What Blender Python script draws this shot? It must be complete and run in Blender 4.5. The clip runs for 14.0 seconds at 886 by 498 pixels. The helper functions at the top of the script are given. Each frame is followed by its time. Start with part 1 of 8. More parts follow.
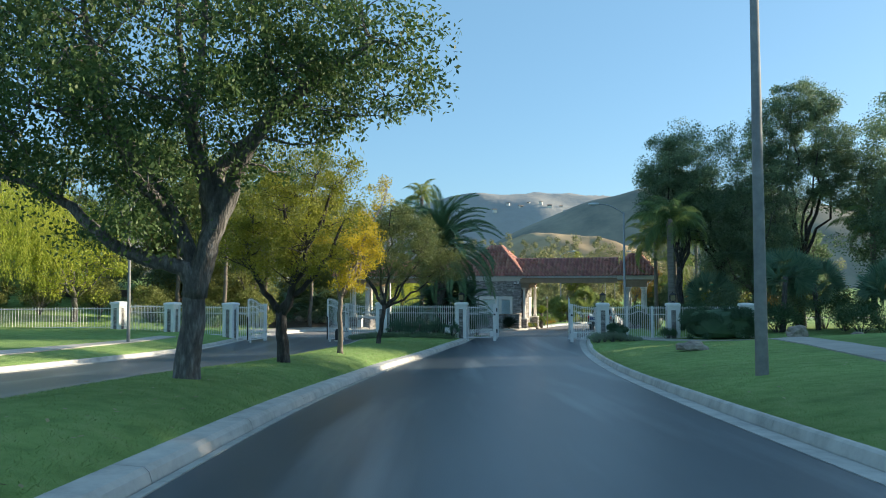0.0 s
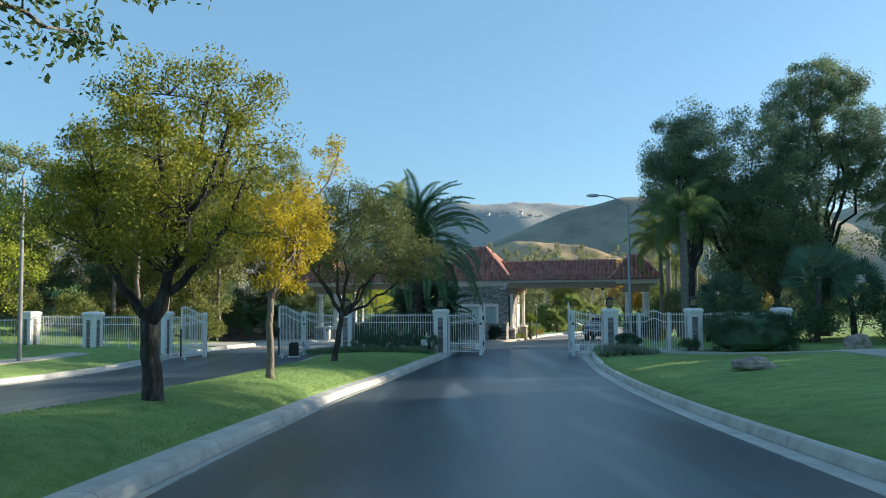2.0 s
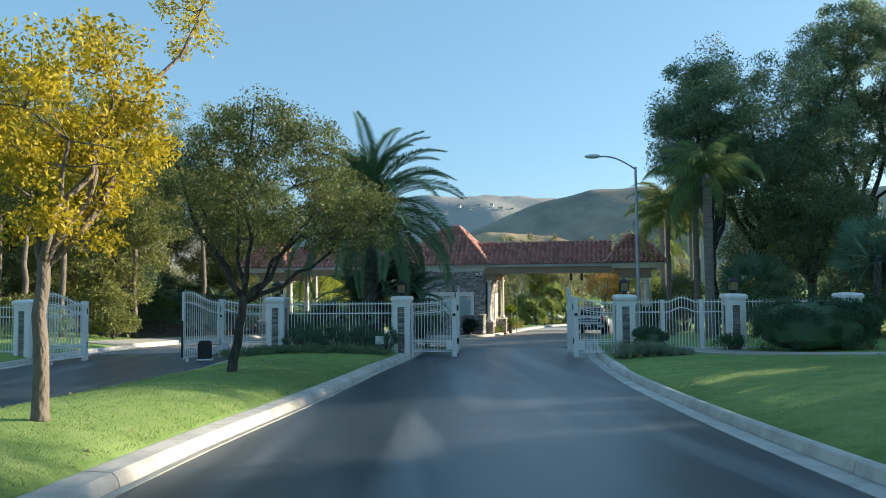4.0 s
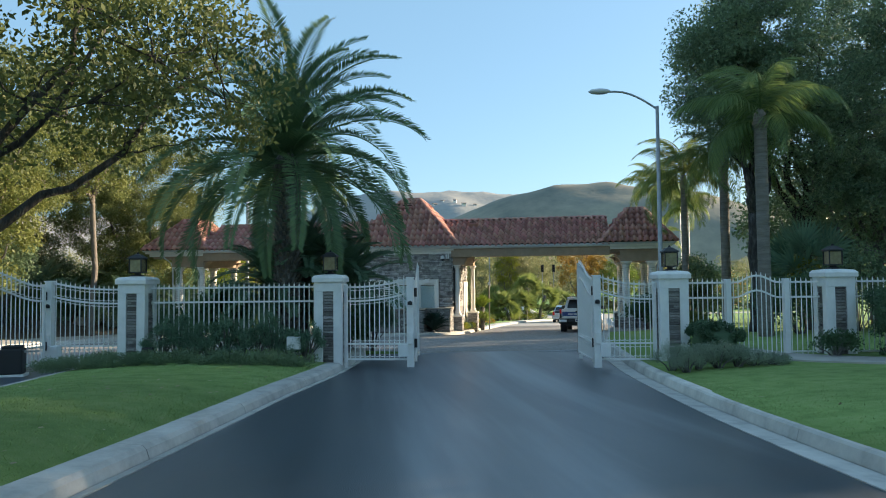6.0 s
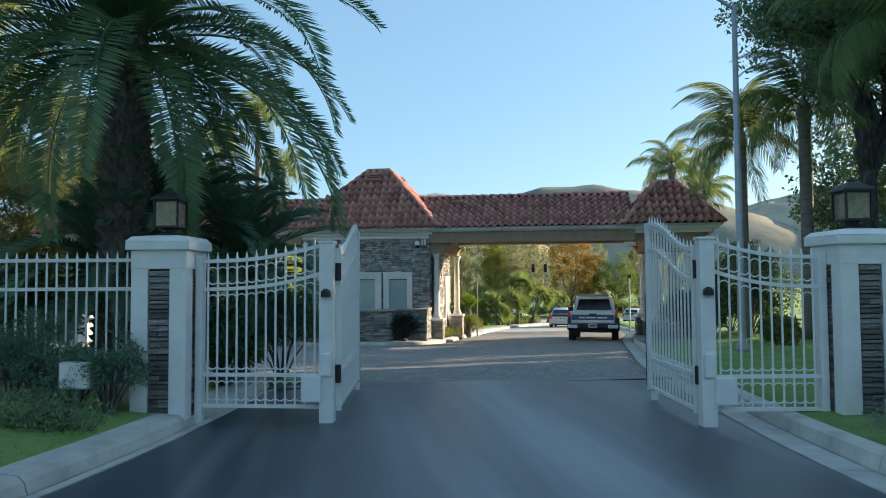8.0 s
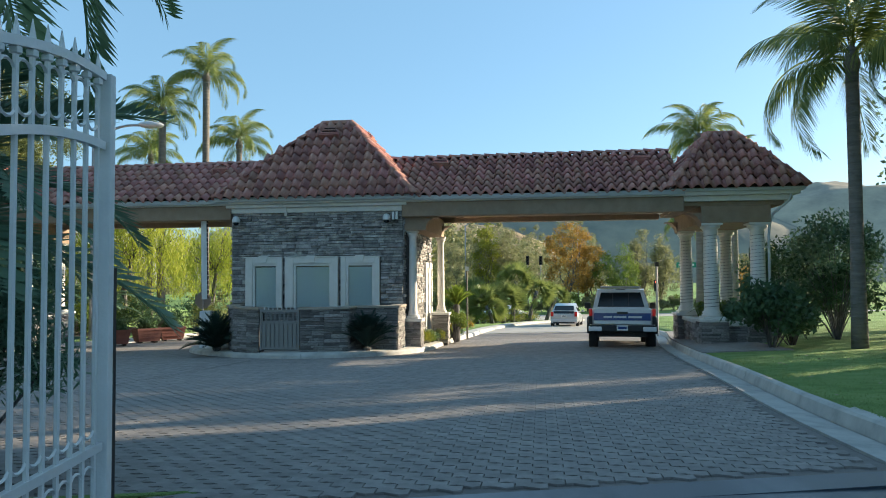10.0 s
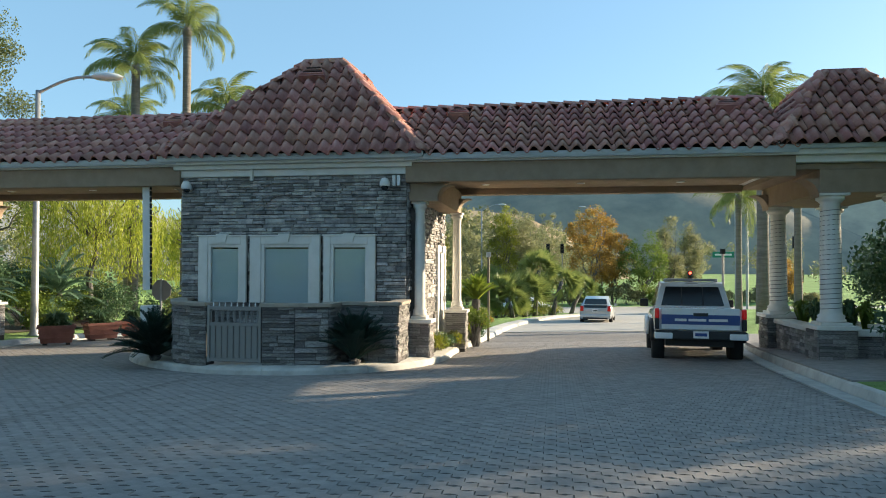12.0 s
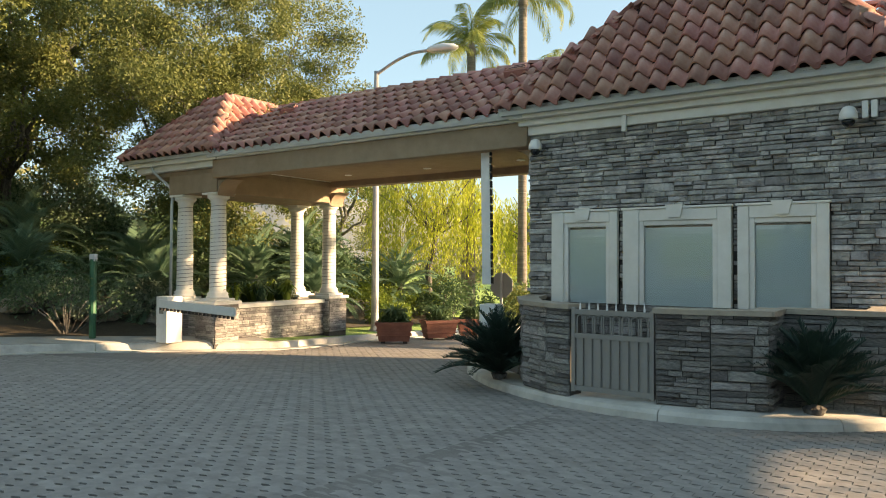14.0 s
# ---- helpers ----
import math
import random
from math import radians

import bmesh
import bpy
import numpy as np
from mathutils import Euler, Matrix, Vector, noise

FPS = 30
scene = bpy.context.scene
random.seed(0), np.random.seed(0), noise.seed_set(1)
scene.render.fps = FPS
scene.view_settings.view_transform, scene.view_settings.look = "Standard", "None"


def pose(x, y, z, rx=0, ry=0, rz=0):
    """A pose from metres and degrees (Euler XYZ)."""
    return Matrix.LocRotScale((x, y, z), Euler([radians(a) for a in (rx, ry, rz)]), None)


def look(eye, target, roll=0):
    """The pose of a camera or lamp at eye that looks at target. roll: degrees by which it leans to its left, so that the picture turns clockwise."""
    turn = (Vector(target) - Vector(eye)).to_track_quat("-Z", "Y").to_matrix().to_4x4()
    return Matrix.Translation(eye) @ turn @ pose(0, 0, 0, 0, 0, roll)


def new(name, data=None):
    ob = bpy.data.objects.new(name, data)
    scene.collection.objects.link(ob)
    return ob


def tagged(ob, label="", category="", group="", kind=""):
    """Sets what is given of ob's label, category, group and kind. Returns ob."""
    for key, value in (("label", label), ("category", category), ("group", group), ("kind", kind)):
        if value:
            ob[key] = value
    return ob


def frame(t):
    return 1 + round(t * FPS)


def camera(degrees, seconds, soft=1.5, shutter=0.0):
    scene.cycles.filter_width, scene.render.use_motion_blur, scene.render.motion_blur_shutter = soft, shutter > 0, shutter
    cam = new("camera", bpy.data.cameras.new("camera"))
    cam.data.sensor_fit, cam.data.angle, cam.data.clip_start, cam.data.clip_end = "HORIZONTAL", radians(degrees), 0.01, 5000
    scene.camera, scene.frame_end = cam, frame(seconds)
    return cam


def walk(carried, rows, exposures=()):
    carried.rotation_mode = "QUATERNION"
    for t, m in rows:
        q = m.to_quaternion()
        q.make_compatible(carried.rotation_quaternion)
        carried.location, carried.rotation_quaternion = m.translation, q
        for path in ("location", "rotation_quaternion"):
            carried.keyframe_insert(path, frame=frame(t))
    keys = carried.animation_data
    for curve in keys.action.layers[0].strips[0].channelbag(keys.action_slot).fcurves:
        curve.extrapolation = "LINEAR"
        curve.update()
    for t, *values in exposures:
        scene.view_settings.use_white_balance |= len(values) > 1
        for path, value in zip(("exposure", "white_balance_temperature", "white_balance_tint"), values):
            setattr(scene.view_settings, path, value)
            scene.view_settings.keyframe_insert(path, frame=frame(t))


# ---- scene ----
cam = camera(64.1, 14.0, soft=1.0)
# seconds, eye x, y, z, yaw, pitch, roll
ROWS = [
    (0, -0.016, -0.076, 1.504, 0.01, 2.36, 0.17),
    (0.5, -0.006, 1.403, 1.409, -0.32, 2.57, 0.17),
    (1, 0.022, 2.975, 1.317, -0.74, 2.77, 0.26),
    (1.5, 0.091, 4.597, 1.233, -1.12, 2.97, 0.39),
    (2, 0.191, 6.312, 1.112, -1.58, 3.22, 0.50),
    (2.5, 0.296, 8.148, 1.006, -2.14, 3.33, 0.54),
    (3, 0.422, 10.079, 0.928, -2.69, 3.16, 0.56),
    (5.5, 1.329, 20.641, 0.176, -6.19, 2.21, 0.56),
    (6, 1.598, 22.746, 0.070, -6.94, 2.34, 0.61),
    (6.5, 1.948, 24.830, -0.021, -7.40, 2.40, 0.55),
    (7, 2.292, 26.898, -0.130, -7.68, 2.51, 0.47),
    (7.5, 2.624, 28.820, -0.263, -7.97, 2.60, 0.42),
    (8, 2.960, 30.696, -0.364, -8.13, 2.61, 0.34),
    (8.5, 3.296, 32.614, -0.461, -8.37, 2.66, 0.31),
    (9, 3.627, 34.402, -0.542, -8.66, 2.75, 0.26),
    (11.5, 4.951, 41.592, -0.626, -9.17, 1.22, 0.49),
    (12, 5.008, 42.713, -0.640, -7.84, 1.31, -0.19),
    (12.5, 4.905, 43.955, -0.676, -5.10, 1.44, -0.73),
    (13, 4.684, 45.186, -0.725, -0.20, 1.43, -0.95),
    (13.5, 4.262, 46.354, -0.782, 7.36, 1.16, -0.71),
    (14, 3.682, 47.344, -0.822, 17.98, 1.01, -0.28),
]
walk(cam, [(t, pose(x, y, z, 90 + pitch, roll, yaw)) for t, x, y, z, yaw, pitch, roll in ROWS],
     [(0.0, 1.15, 5950, 5), (3.0, 1.1, 5900, 5), (5.5, 1.4, 6500, 8), (7.5, 1.4, 6500, 9), (9.0, 1.3, 6100, 7), (11.5, 1.3, 6100, 6), (12.5, 1.42, 6700, 8), (13.0, 1.42, 6900, 9), (13.5, 1.6, 7500, 12), (14.0, 1.85, 8700, 15)])

# ---- light: low sun from the right, clear sky ----
SUN_AZ, SUN_EL = 15.0, 15.0          # degrees from +x towards +y, and above the horizon
world = bpy.data.worlds.new("sky")
scene.world = world
world.use_nodes = True
wn = world.node_tree
wn.nodes.clear()
sky = wn.nodes.new("ShaderNodeTexSky")
sky.sky_type = "NISHITA"
sky.sun_disc = False
sky.sun_elevation = radians(SUN_EL)
sky.sun_rotation = radians(90 - SUN_AZ)
sky.air_density, sky.dust_density, sky.ozone_density = 1.0, 0.8, 3.0
bg = wn.nodes.new("ShaderNodeBackground")
bg.inputs["Strength"].default_value = 0.15
wo = wn.nodes.new("ShaderNodeOutputWorld")
even = wn.nodes.new("ShaderNodeMix")            # thin high haze evens the sky out
even.data_type = "RGBA"
even.inputs["Factor"].default_value = 0.66
even.inputs["B"].default_value = (0.76, 1.34, 1.76, 1)
wn.links.new(sky.outputs[0], even.inputs["A"])
wn.links.new(even.outputs["Result"], bg.inputs[0])
wn.links.new(bg.outputs[0], wo.inputs[0])
sun_data = bpy.data.lights.new("sun", "SUN")
sun_data.energy, sun_data.angle, sun_data.color = 4.6, radians(0.6), (1.0, 0.80, 0.56)
sun = new("sun", sun_data)
SUN_DIR = Vector((math.cos(radians(SUN_EL)) * math.cos(radians(SUN_AZ)), math.cos(radians(SUN_EL)) * math.sin(radians(SUN_AZ)), math.sin(radians(SUN_EL))))
sun.matrix_world = look(SUN_DIR * 100, (0, 0, 0))


# ---- materials ----
def mat(name, stops, scale=4.0, rough=0.8, bump=0.3, bump_scale=None, detail=6.0, metal=0.0, spec=0.5, stretch=(1, 1, 1),
        big=0.0, vary=0.0, vary_hue=0.0, island=False, coat=0.0, bump_dist=0.02):
    """A worn surface: colours mixed by noise at two scales, fine relief; vary: brightness from piece to piece."""
    m = bpy.data.materials.new(name)
    m.use_nodes = True
    nt = m.node_tree
    N, K = nt.nodes, nt.links
    b = N["Principled BSDF"]
    b.inputs["Roughness"].default_value = rough
    b.inputs["Metallic"].default_value = metal
    b.inputs["Specular IOR Level"].default_value = spec
    b.inputs["Coat Weight"].default_value = coat
    tc = N.new("ShaderNodeTexCoord")
    mp = N.new("ShaderNodeMapping")
    mp.inputs["Scale"].default_value = stretch
    K.new(tc.outputs["Object"], mp.inputs[0])
    no = N.new("ShaderNodeTexNoise")
    no.inputs["Scale"].default_value, no.inputs["Detail"].default_value, no.inputs["Roughness"].default_value = scale, detail, 0.65
    K.new(mp.outputs[0], no.inputs["Vector"])
    cr = N.new("ShaderNodeValToRGB")
    e = cr.color_ramp.elements
    while len(e) < len(stops):
        e.new(0.5)
    for k, c in enumerate(stops):
        e[k].position = 0.3 + 0.4 * k / max(1, len(stops) - 1)
        e[k].color = (*c, 1)
    K.new(no.outputs["Fac"], cr.inputs[0])
    col = cr.outputs[0]
    if big:
        n2 = N.new("ShaderNodeTexNoise")
        n2.inputs["Scale"].default_value, n2.inputs["Detail"].default_value = scale / 14.0, 3.0
        K.new(mp.outputs[0], n2.inputs["Vector"])
        mr = N.new("ShaderNodeMapRange")
        mr.inputs["From Min"].default_value, mr.inputs["From Max"].default_value = 0.3, 0.7
        mr.inputs["To Min"].default_value, mr.inputs["To Max"].default_value = 1.0 - big, 1.0 + big
        K.new(n2.outputs["Fac"], mr.inputs[0])
        hs = N.new("ShaderNodeHueSaturation")
        K.new(col, hs.inputs["Color"])
        K.new(mr.outputs[0], hs.inputs["Value"])
        col = hs.outputs[0]
    if vary:
        src = N.new("ShaderNodeNewGeometry").outputs["Random Per Island"] if island else N.new("ShaderNodeObjectInfo").outputs["Random"]
        mr = N.new("ShaderNodeMapRange")
        mr.inputs["To Min"].default_value, mr.inputs["To Max"].default_value = 1.0 - vary, 1.0 + vary
        K.new(src, mr.inputs[0])
        mh = N.new("ShaderNodeMapRange")
        mh.inputs["To Min"].default_value, mh.inputs["To Max"].default_value = 0.5 - vary_hue, 0.5 + vary_hue
        ml = N.new("ShaderNodeMath")
        ml.operation = "FRACT"
        mm = N.new("ShaderNodeMath")
        mm.operation = "MULTIPLY"
        mm.inputs[1].default_value = 7.31
        K.new(src, mm.inputs[0])
        K.new(mm.outputs[0], ml.inputs[0])
        K.new(ml.outputs[0], mh.inputs[0])
        hs = N.new("ShaderNodeHueSaturation")
        K.new(col, hs.inputs["Color"])
        K.new(mr.outputs[0], hs.inputs["Value"])
        K.new(mh.outputs[0], hs.inputs["Hue"])
        col = hs.outputs[0]
    K.new(col, b.inputs["Base Color"])
    if bump:
        nb = N.new("ShaderNodeTexNoise")
        nb.inputs["Scale"].default_value, nb.inputs["Detail"].default_value = bump_scale or scale * 6, 4.0
        K.new(mp.outputs[0], nb.inputs["Vector"])
        bp = N.new("ShaderNodeBump")
        bp.inputs["Strength"].default_value, bp.inputs["Distance"].default_value = bump, bump_dist
        K.new(nb.outputs["Fac"], bp.inputs["Height"])
        K.new(bp.outputs[0], b.inputs["Normal"])
    return m


def leaf_mat(name, dark, light, glow=0.35, vary=0.35):
    """Leaves: each its own shade, with light coming through."""
    m = bpy.data.materials.new(name)
    m.use_nodes = True
    nt = m.node_tree
    N, K = nt.nodes, nt.links
    b = N["Principled BSDF"]
    b.inputs["Roughness"].default_value = 0.55
    b.inputs["Specular IOR Level"].default_value = 0.35
    geo = N.new("ShaderNodeNewGeometry")
    tc = N.new("ShaderNodeTexCoord")
    no = N.new("ShaderNodeTexNoise")
    no.inputs["Scale"].default_value, no.inputs["Detail"].default_value = 0.9, 2.0
    K.new(tc.outputs["Object"], no.inputs["Vector"])
    ad = N.new("ShaderNodeMath")
    ad.operation = "MULTIPLY_ADD"
    ad.inputs[1].default_value, ad.inputs[2].default_value = 1.6, -0.55
    K.new(no.outputs["Fac"], ad.inputs[0])
    a2 = N.new("ShaderNodeMath")
    a2.operation = "MULTIPLY_ADD"
    a2.inputs[1].default_value = vary * 1.4
    K.new(geo.outputs["Random Per Island"], a2.inputs[0])
    K.new(ad.outputs[0], a2.inputs[2])
    mx = N.new("ShaderNodeMix")
    mx.data_type = "RGBA"
    mx.inputs["A"].default_value, mx.inputs["B"].default_value = (*dark, 1), (*light, 1)
    K.new(a2.outputs[0], mx.inputs["Factor"])
    K.new(mx.outputs["Result"], b.inputs["Base Color"])
    tr = N.new("ShaderNodeBsdfTranslucent")
    K.new(mx.outputs["Result"], tr.inputs["Color"])
    ms = N.new("ShaderNodeMixShader")
    ms.inputs[0].default_value = glow
    K.new(b.outputs[0], ms.inputs[1])
    K.new(tr.outputs[0], ms.inputs[2])
    K.new(ms.outputs[0], N["Material Output"].inputs["Surface"])
    return m


def plain(name, col, rough=0.5, metal=0.0, coat=0.0, emit=None, strength=0.0):
    m = mat(name, [tuple(c * 0.92 for c in col), col], scale=9.0, rough=rough, bump=0.06, metal=metal, coat=coat)
    if emit:
        b = m.node_tree.nodes["Principled BSDF"]
        b.inputs["Emission Color"].default_value = (*emit, 1)
        b.inputs["Emission Strength"].default_value = strength
    return m


M_ASPHALT = mat("asphalt", [(0.026, 0.040, 0.058), (0.039, 0.056, 0.078), (0.056, 0.075, 0.098)], scale=1.1, rough=0.36, bump=0.45, bump_scale=160, big=0.2, spec=0.75, stretch=(1, 0.13, 1), bump_dist=0.004)
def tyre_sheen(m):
    """Long pale smears left by tyres along the lane, their sheen painted into the colour."""
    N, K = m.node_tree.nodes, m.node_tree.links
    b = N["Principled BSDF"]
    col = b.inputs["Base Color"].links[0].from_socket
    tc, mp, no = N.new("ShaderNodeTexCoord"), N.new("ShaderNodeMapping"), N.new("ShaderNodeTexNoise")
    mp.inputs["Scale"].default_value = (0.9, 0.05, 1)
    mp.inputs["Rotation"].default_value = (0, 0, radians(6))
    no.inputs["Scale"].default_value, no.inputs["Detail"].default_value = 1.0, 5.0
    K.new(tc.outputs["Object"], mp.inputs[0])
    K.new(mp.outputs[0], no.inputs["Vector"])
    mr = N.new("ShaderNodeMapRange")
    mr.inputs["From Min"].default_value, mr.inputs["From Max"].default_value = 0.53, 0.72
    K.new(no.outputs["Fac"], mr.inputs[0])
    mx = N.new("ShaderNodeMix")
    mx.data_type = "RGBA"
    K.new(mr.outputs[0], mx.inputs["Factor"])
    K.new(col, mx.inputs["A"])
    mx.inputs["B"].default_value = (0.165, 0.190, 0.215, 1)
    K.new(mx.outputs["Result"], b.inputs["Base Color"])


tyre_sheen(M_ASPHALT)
M_CONCRETE = mat("kerb_concrete", [(0.37, 0.362, 0.338), (0.51, 0.498, 0.464), (0.61, 0.595, 0.55)], scale=2.2, rough=0.9, bump=0.4, bump_scale=70, big=0.16, bump_dist=0.006)
M_GUTTER = mat("gutter_concrete", [(0.32, 0.32, 0.31), (0.45, 0.445, 0.42), (0.53, 0.52, 0.49)], scale=2.6, rough=0.85, bump=0.3, bump_scale=80, big=0.14, bump_dist=0.005)
M_WALK = mat("walk_concrete", [(0.34, 0.32, 0.29), (0.45, 0.43, 0.39)], scale=1.5, rough=0.9, bump=0.3, bump_scale=60, big=0.1, bump_dist=0.005)
M_PAVER = mat("paver", [(0.200, 0.186, 0.178), (0.265, 0.245, 0.232), (0.325, 0.300, 0.282)], scale=6.0, rough=0.85, bump=0.5, bump_scale=90, vary=0.10, island=True, bump_dist=0.004)
M_PAVER_JOINT = mat("paver_joint", [(0.165, 0.152, 0.144), (0.225, 0.207, 0.195)], scale=5.0, rough=0.95, bump=0.5, bump_scale=90, big=0.15)
M_LAWN = mat("lawn", [(0.165, 0.265, 0.075), (0.240, 0.360, 0.112), (0.305, 0.400, 0.150)], scale=2.4, rough=0.9, bump=0.9, bump_scale=55, big=0.22, spec=0.2, bump_dist=0.05)
M_SOIL = mat("soil", [(0.055, 0.042, 0.030), (0.10, 0.08, 0.055)], scale=3.0, rough=0.95, bump=0.8, bump_scale=25, big=0.2)
M_GRASS = leaf_mat("grass_blades", (0.185, 0.295, 0.085), (0.315, 0.420, 0.150), glow=0.45)
M_BARK = mat("bark", [(0.045, 0.043, 0.041), (0.11, 0.104, 0.098), (0.25, 0.24, 0.23)], scale=11.0, rough=0.95, bump=1.0, bump_scale=20, stretch=(1, 1, 0.3), bump_dist=0.05)
M_BARK_DARK = mat("bark_dark", [(0.018, 0.016, 0.015), (0.045, 0.041, 0.038), (0.11, 0.105, 0.10)], scale=11.0, rough=0.95, bump=1.0, bump_scale=20, stretch=(1, 1, 0.3), bump_dist=0.05)
M_BARK_LIGHT = mat("bark_light", [(0.12, 0.10, 0.085), (0.23, 0.20, 0.17)], scale=7.0, rough=0.95, bump=1.0, bump_scale=18, stretch=(1, 1, 0.5), bump_dist=0.04)
M_BARK_PALM = mat("bark_palm", [(0.14, 0.125, 0.11), (0.25, 0.225, 0.20)], scale=4.0, rough=0.95, bump=1.0, bump_scale=9, stretch=(0.4, 0.4, 3.0), bump_dist=0.04)
M_LEAF_OAK = leaf_mat("leaf_dark", (0.086, 0.146, 0.086), (0.234, 0.318, 0.174), glow=0.42)
M_LEAF_YELLOWGREEN = leaf_mat("leaf_yellow_green", (0.12, 0.155, 0.020), (0.36, 0.36, 0.045), glow=0.45)
M_LEAF_YELLOW = leaf_mat("leaf_yellow", (0.24, 0.215, 0.018), (0.68, 0.54, 0.035), glow=0.5)
M_LEAF_OLIVE = leaf_mat("leaf_olive", (0.105, 0.140, 0.042), (0.310, 0.325, 0.100), glow=0.42)
M_LEAF_SOFT = leaf_mat("leaf_soft_olive", (0.068, 0.095, 0.034), (0.195, 0.225, 0.075), glow=0.42)
M_LEAF_MEDIAN = leaf_mat("leaf_broad", (0.042, 0.086, 0.030), (0.140, 0.210, 0.064), glow=0.4)
M_LEAF_GARDEN = leaf_mat("leaf_garden", (0.080, 0.110, 0.036), (0.225, 0.245, 0.080), glow=0.4)
M_LEAF_TEAL = leaf_mat("leaf_teal", (0.085, 0.175, 0.118), (0.215, 0.325, 0.205), glow=0.35)
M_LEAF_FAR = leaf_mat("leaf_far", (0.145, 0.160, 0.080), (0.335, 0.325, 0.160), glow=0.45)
M_LEAF_PALM = leaf_mat("leaf_palm", (0.070, 0.140, 0.072), (0.190, 0.285, 0.130), glow=0.35)
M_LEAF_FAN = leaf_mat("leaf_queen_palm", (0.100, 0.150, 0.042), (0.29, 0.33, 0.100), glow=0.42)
M_LEAF_WILLOW = leaf_mat("leaf_willow", (0.22, 0.29, 0.035), (0.52, 0.54, 0.08), glow=0.5)
M_LEAF_SHRUB = leaf_mat("leaf_shrub", (0.046, 0.098, 0.050), (0.125, 0.200, 0.088), glow=0.32)
M_LEAF_GREY = leaf_mat("leaf_grey_green", (0.17, 0.225, 0.165), (0.36, 0.43, 0.31), glow=0.35)
M_LEAF_BRIGHT = leaf_mat("leaf_bright", (0.08, 0.14, 0.02), (0.22, 0.28, 0.05), glow=0.4)
M_LEAF_RUST = leaf_mat("leaf_rust", (0.21, 0.130, 0.030), (0.52, 0.31, 0.06), glow=0.45)
M_WHITE = mat("white_paint", [(0.70, 0.70, 0.69), (0.80, 0.80, 0.79)], scale=5.0, rough=0.5, bump=0.12, bump_scale=60, big=0.05)
M_CREAM = mat("cream_trim", [(0.72, 0.695, 0.64), (0.82, 0.795, 0.745)], scale=4.0, rough=0.75, bump=0.2, bump_scale=80, big=0.06)
M_STUCCO = mat("tan_stucco", [(0.29, 0.21, 0.145), (0.37, 0.275, 0.195)], scale=4.0, rough=0.9, bump=0.4, bump_scale=120, big=0.06)
M_STONE = mat("ledge_stone", [(0.18, 0.174, 0.174), (0.35, 0.333, 0.32), (0.53, 0.505, 0.475)], scale=5.0, rough=0.9, bump=0.9, bump_scale=28, vary=0.42, vary_hue=0.045, bump_dist=0.03)
M_MORTAR = mat("mortar", [(0.06, 0.055, 0.05), (0.10, 0.09, 0.085)], scale=6.0, rough=0.95, bump=0.5)
M_TILE = mat("roof_tile", [(0.36, 0.145, 0.120), (0.44, 0.210, 0.172), (0.49, 0.325, 0.270)], scale=2.6, rough=0.85, bump=0.4, bump_scale=40, vary=0.27, vary_hue=0.014, bump_dist=0.01)
M_METAL_GREY = mat("galvanised", [(0.30, 0.31, 0.32), (0.42, 0.43, 0.44)], scale=5.0, rough=0.5, metal=0.5, bump=0.1, big=0.1)
M_BLACK = plain("black_rubber", (0.018, 0.018, 0.02), 0.6)
M_DARKGLASS = plain("dark_glass", (0.012, 0.017, 0.022), 0.06)
M_BLIND = mat("white_blind", [(0.84, 0.87, 0.88), (0.90, 0.92, 0.92)], scale=1.0, rough=0.35, bump=0.6, bump_scale=1.0, stretch=(1, 1, 40), bump_dist=0.01)


# ---- helpers of this scene ----
def part(name, bm, material, parent, label="", m=None):
    """Links a bmesh, or (verts, faces), as one mesh object under a thing or a part."""
    me = bpy.data.meshes.new(name)
    if isinstance(bm, tuple):
        me.from_pydata(*(bm if len(bm) == 3 else (bm[0], [], bm[1])))
        me.update()
    else:
        bm.to_mesh(me)
        bm.free()
    if material:
        me.materials.append(material)
    ob = new(name, me)
    if parent is not None:
        ob.parent = parent
    if m is not None:
        ob.matrix_basis = m
    if label:
        ob["label"] = label
    return ob


def share(name, mesh, parent, m):
    ob = new(name, mesh)
    ob.parent = parent
    ob.matrix_basis = m
    return ob


def thing(name, m, label, category, group="", kind=""):
    ob = new(name)
    ob.matrix_basis = m
    ob.empty_display_size = 0.2
    return tagged(ob, label, category, group, kind)


def box(bm, x0, x1, y0, y1, z0, z1, bevel=0.0, m=None):
    r = bmesh.ops.create_cube(bm, size=1.0)
    vs = r["verts"]
    bmesh.ops.transform(bm, matrix=Matrix.LocRotScale(((x0 + x1) / 2, (y0 + y1) / 2, (z0 + z1) / 2), None, (abs(x1 - x0), abs(y1 - y0), abs(z1 - z0))), verts=vs)
    if bevel:
        es = list({e for v in vs for e in v.link_edges})
        r = bmesh.ops.bevel(bm, geom=es, offset=bevel, segments=2, affect="EDGES", profile=0.6)
        vs = list({v for f in r["faces"] for v in f.verts} | {v for v in vs if v.is_valid})
    if m is not None:
        bmesh.ops.transform(bm, matrix=m, verts=vs)
    return bm


def boxed(*a, **k):
    return box(bmesh.new(), *a, **k)


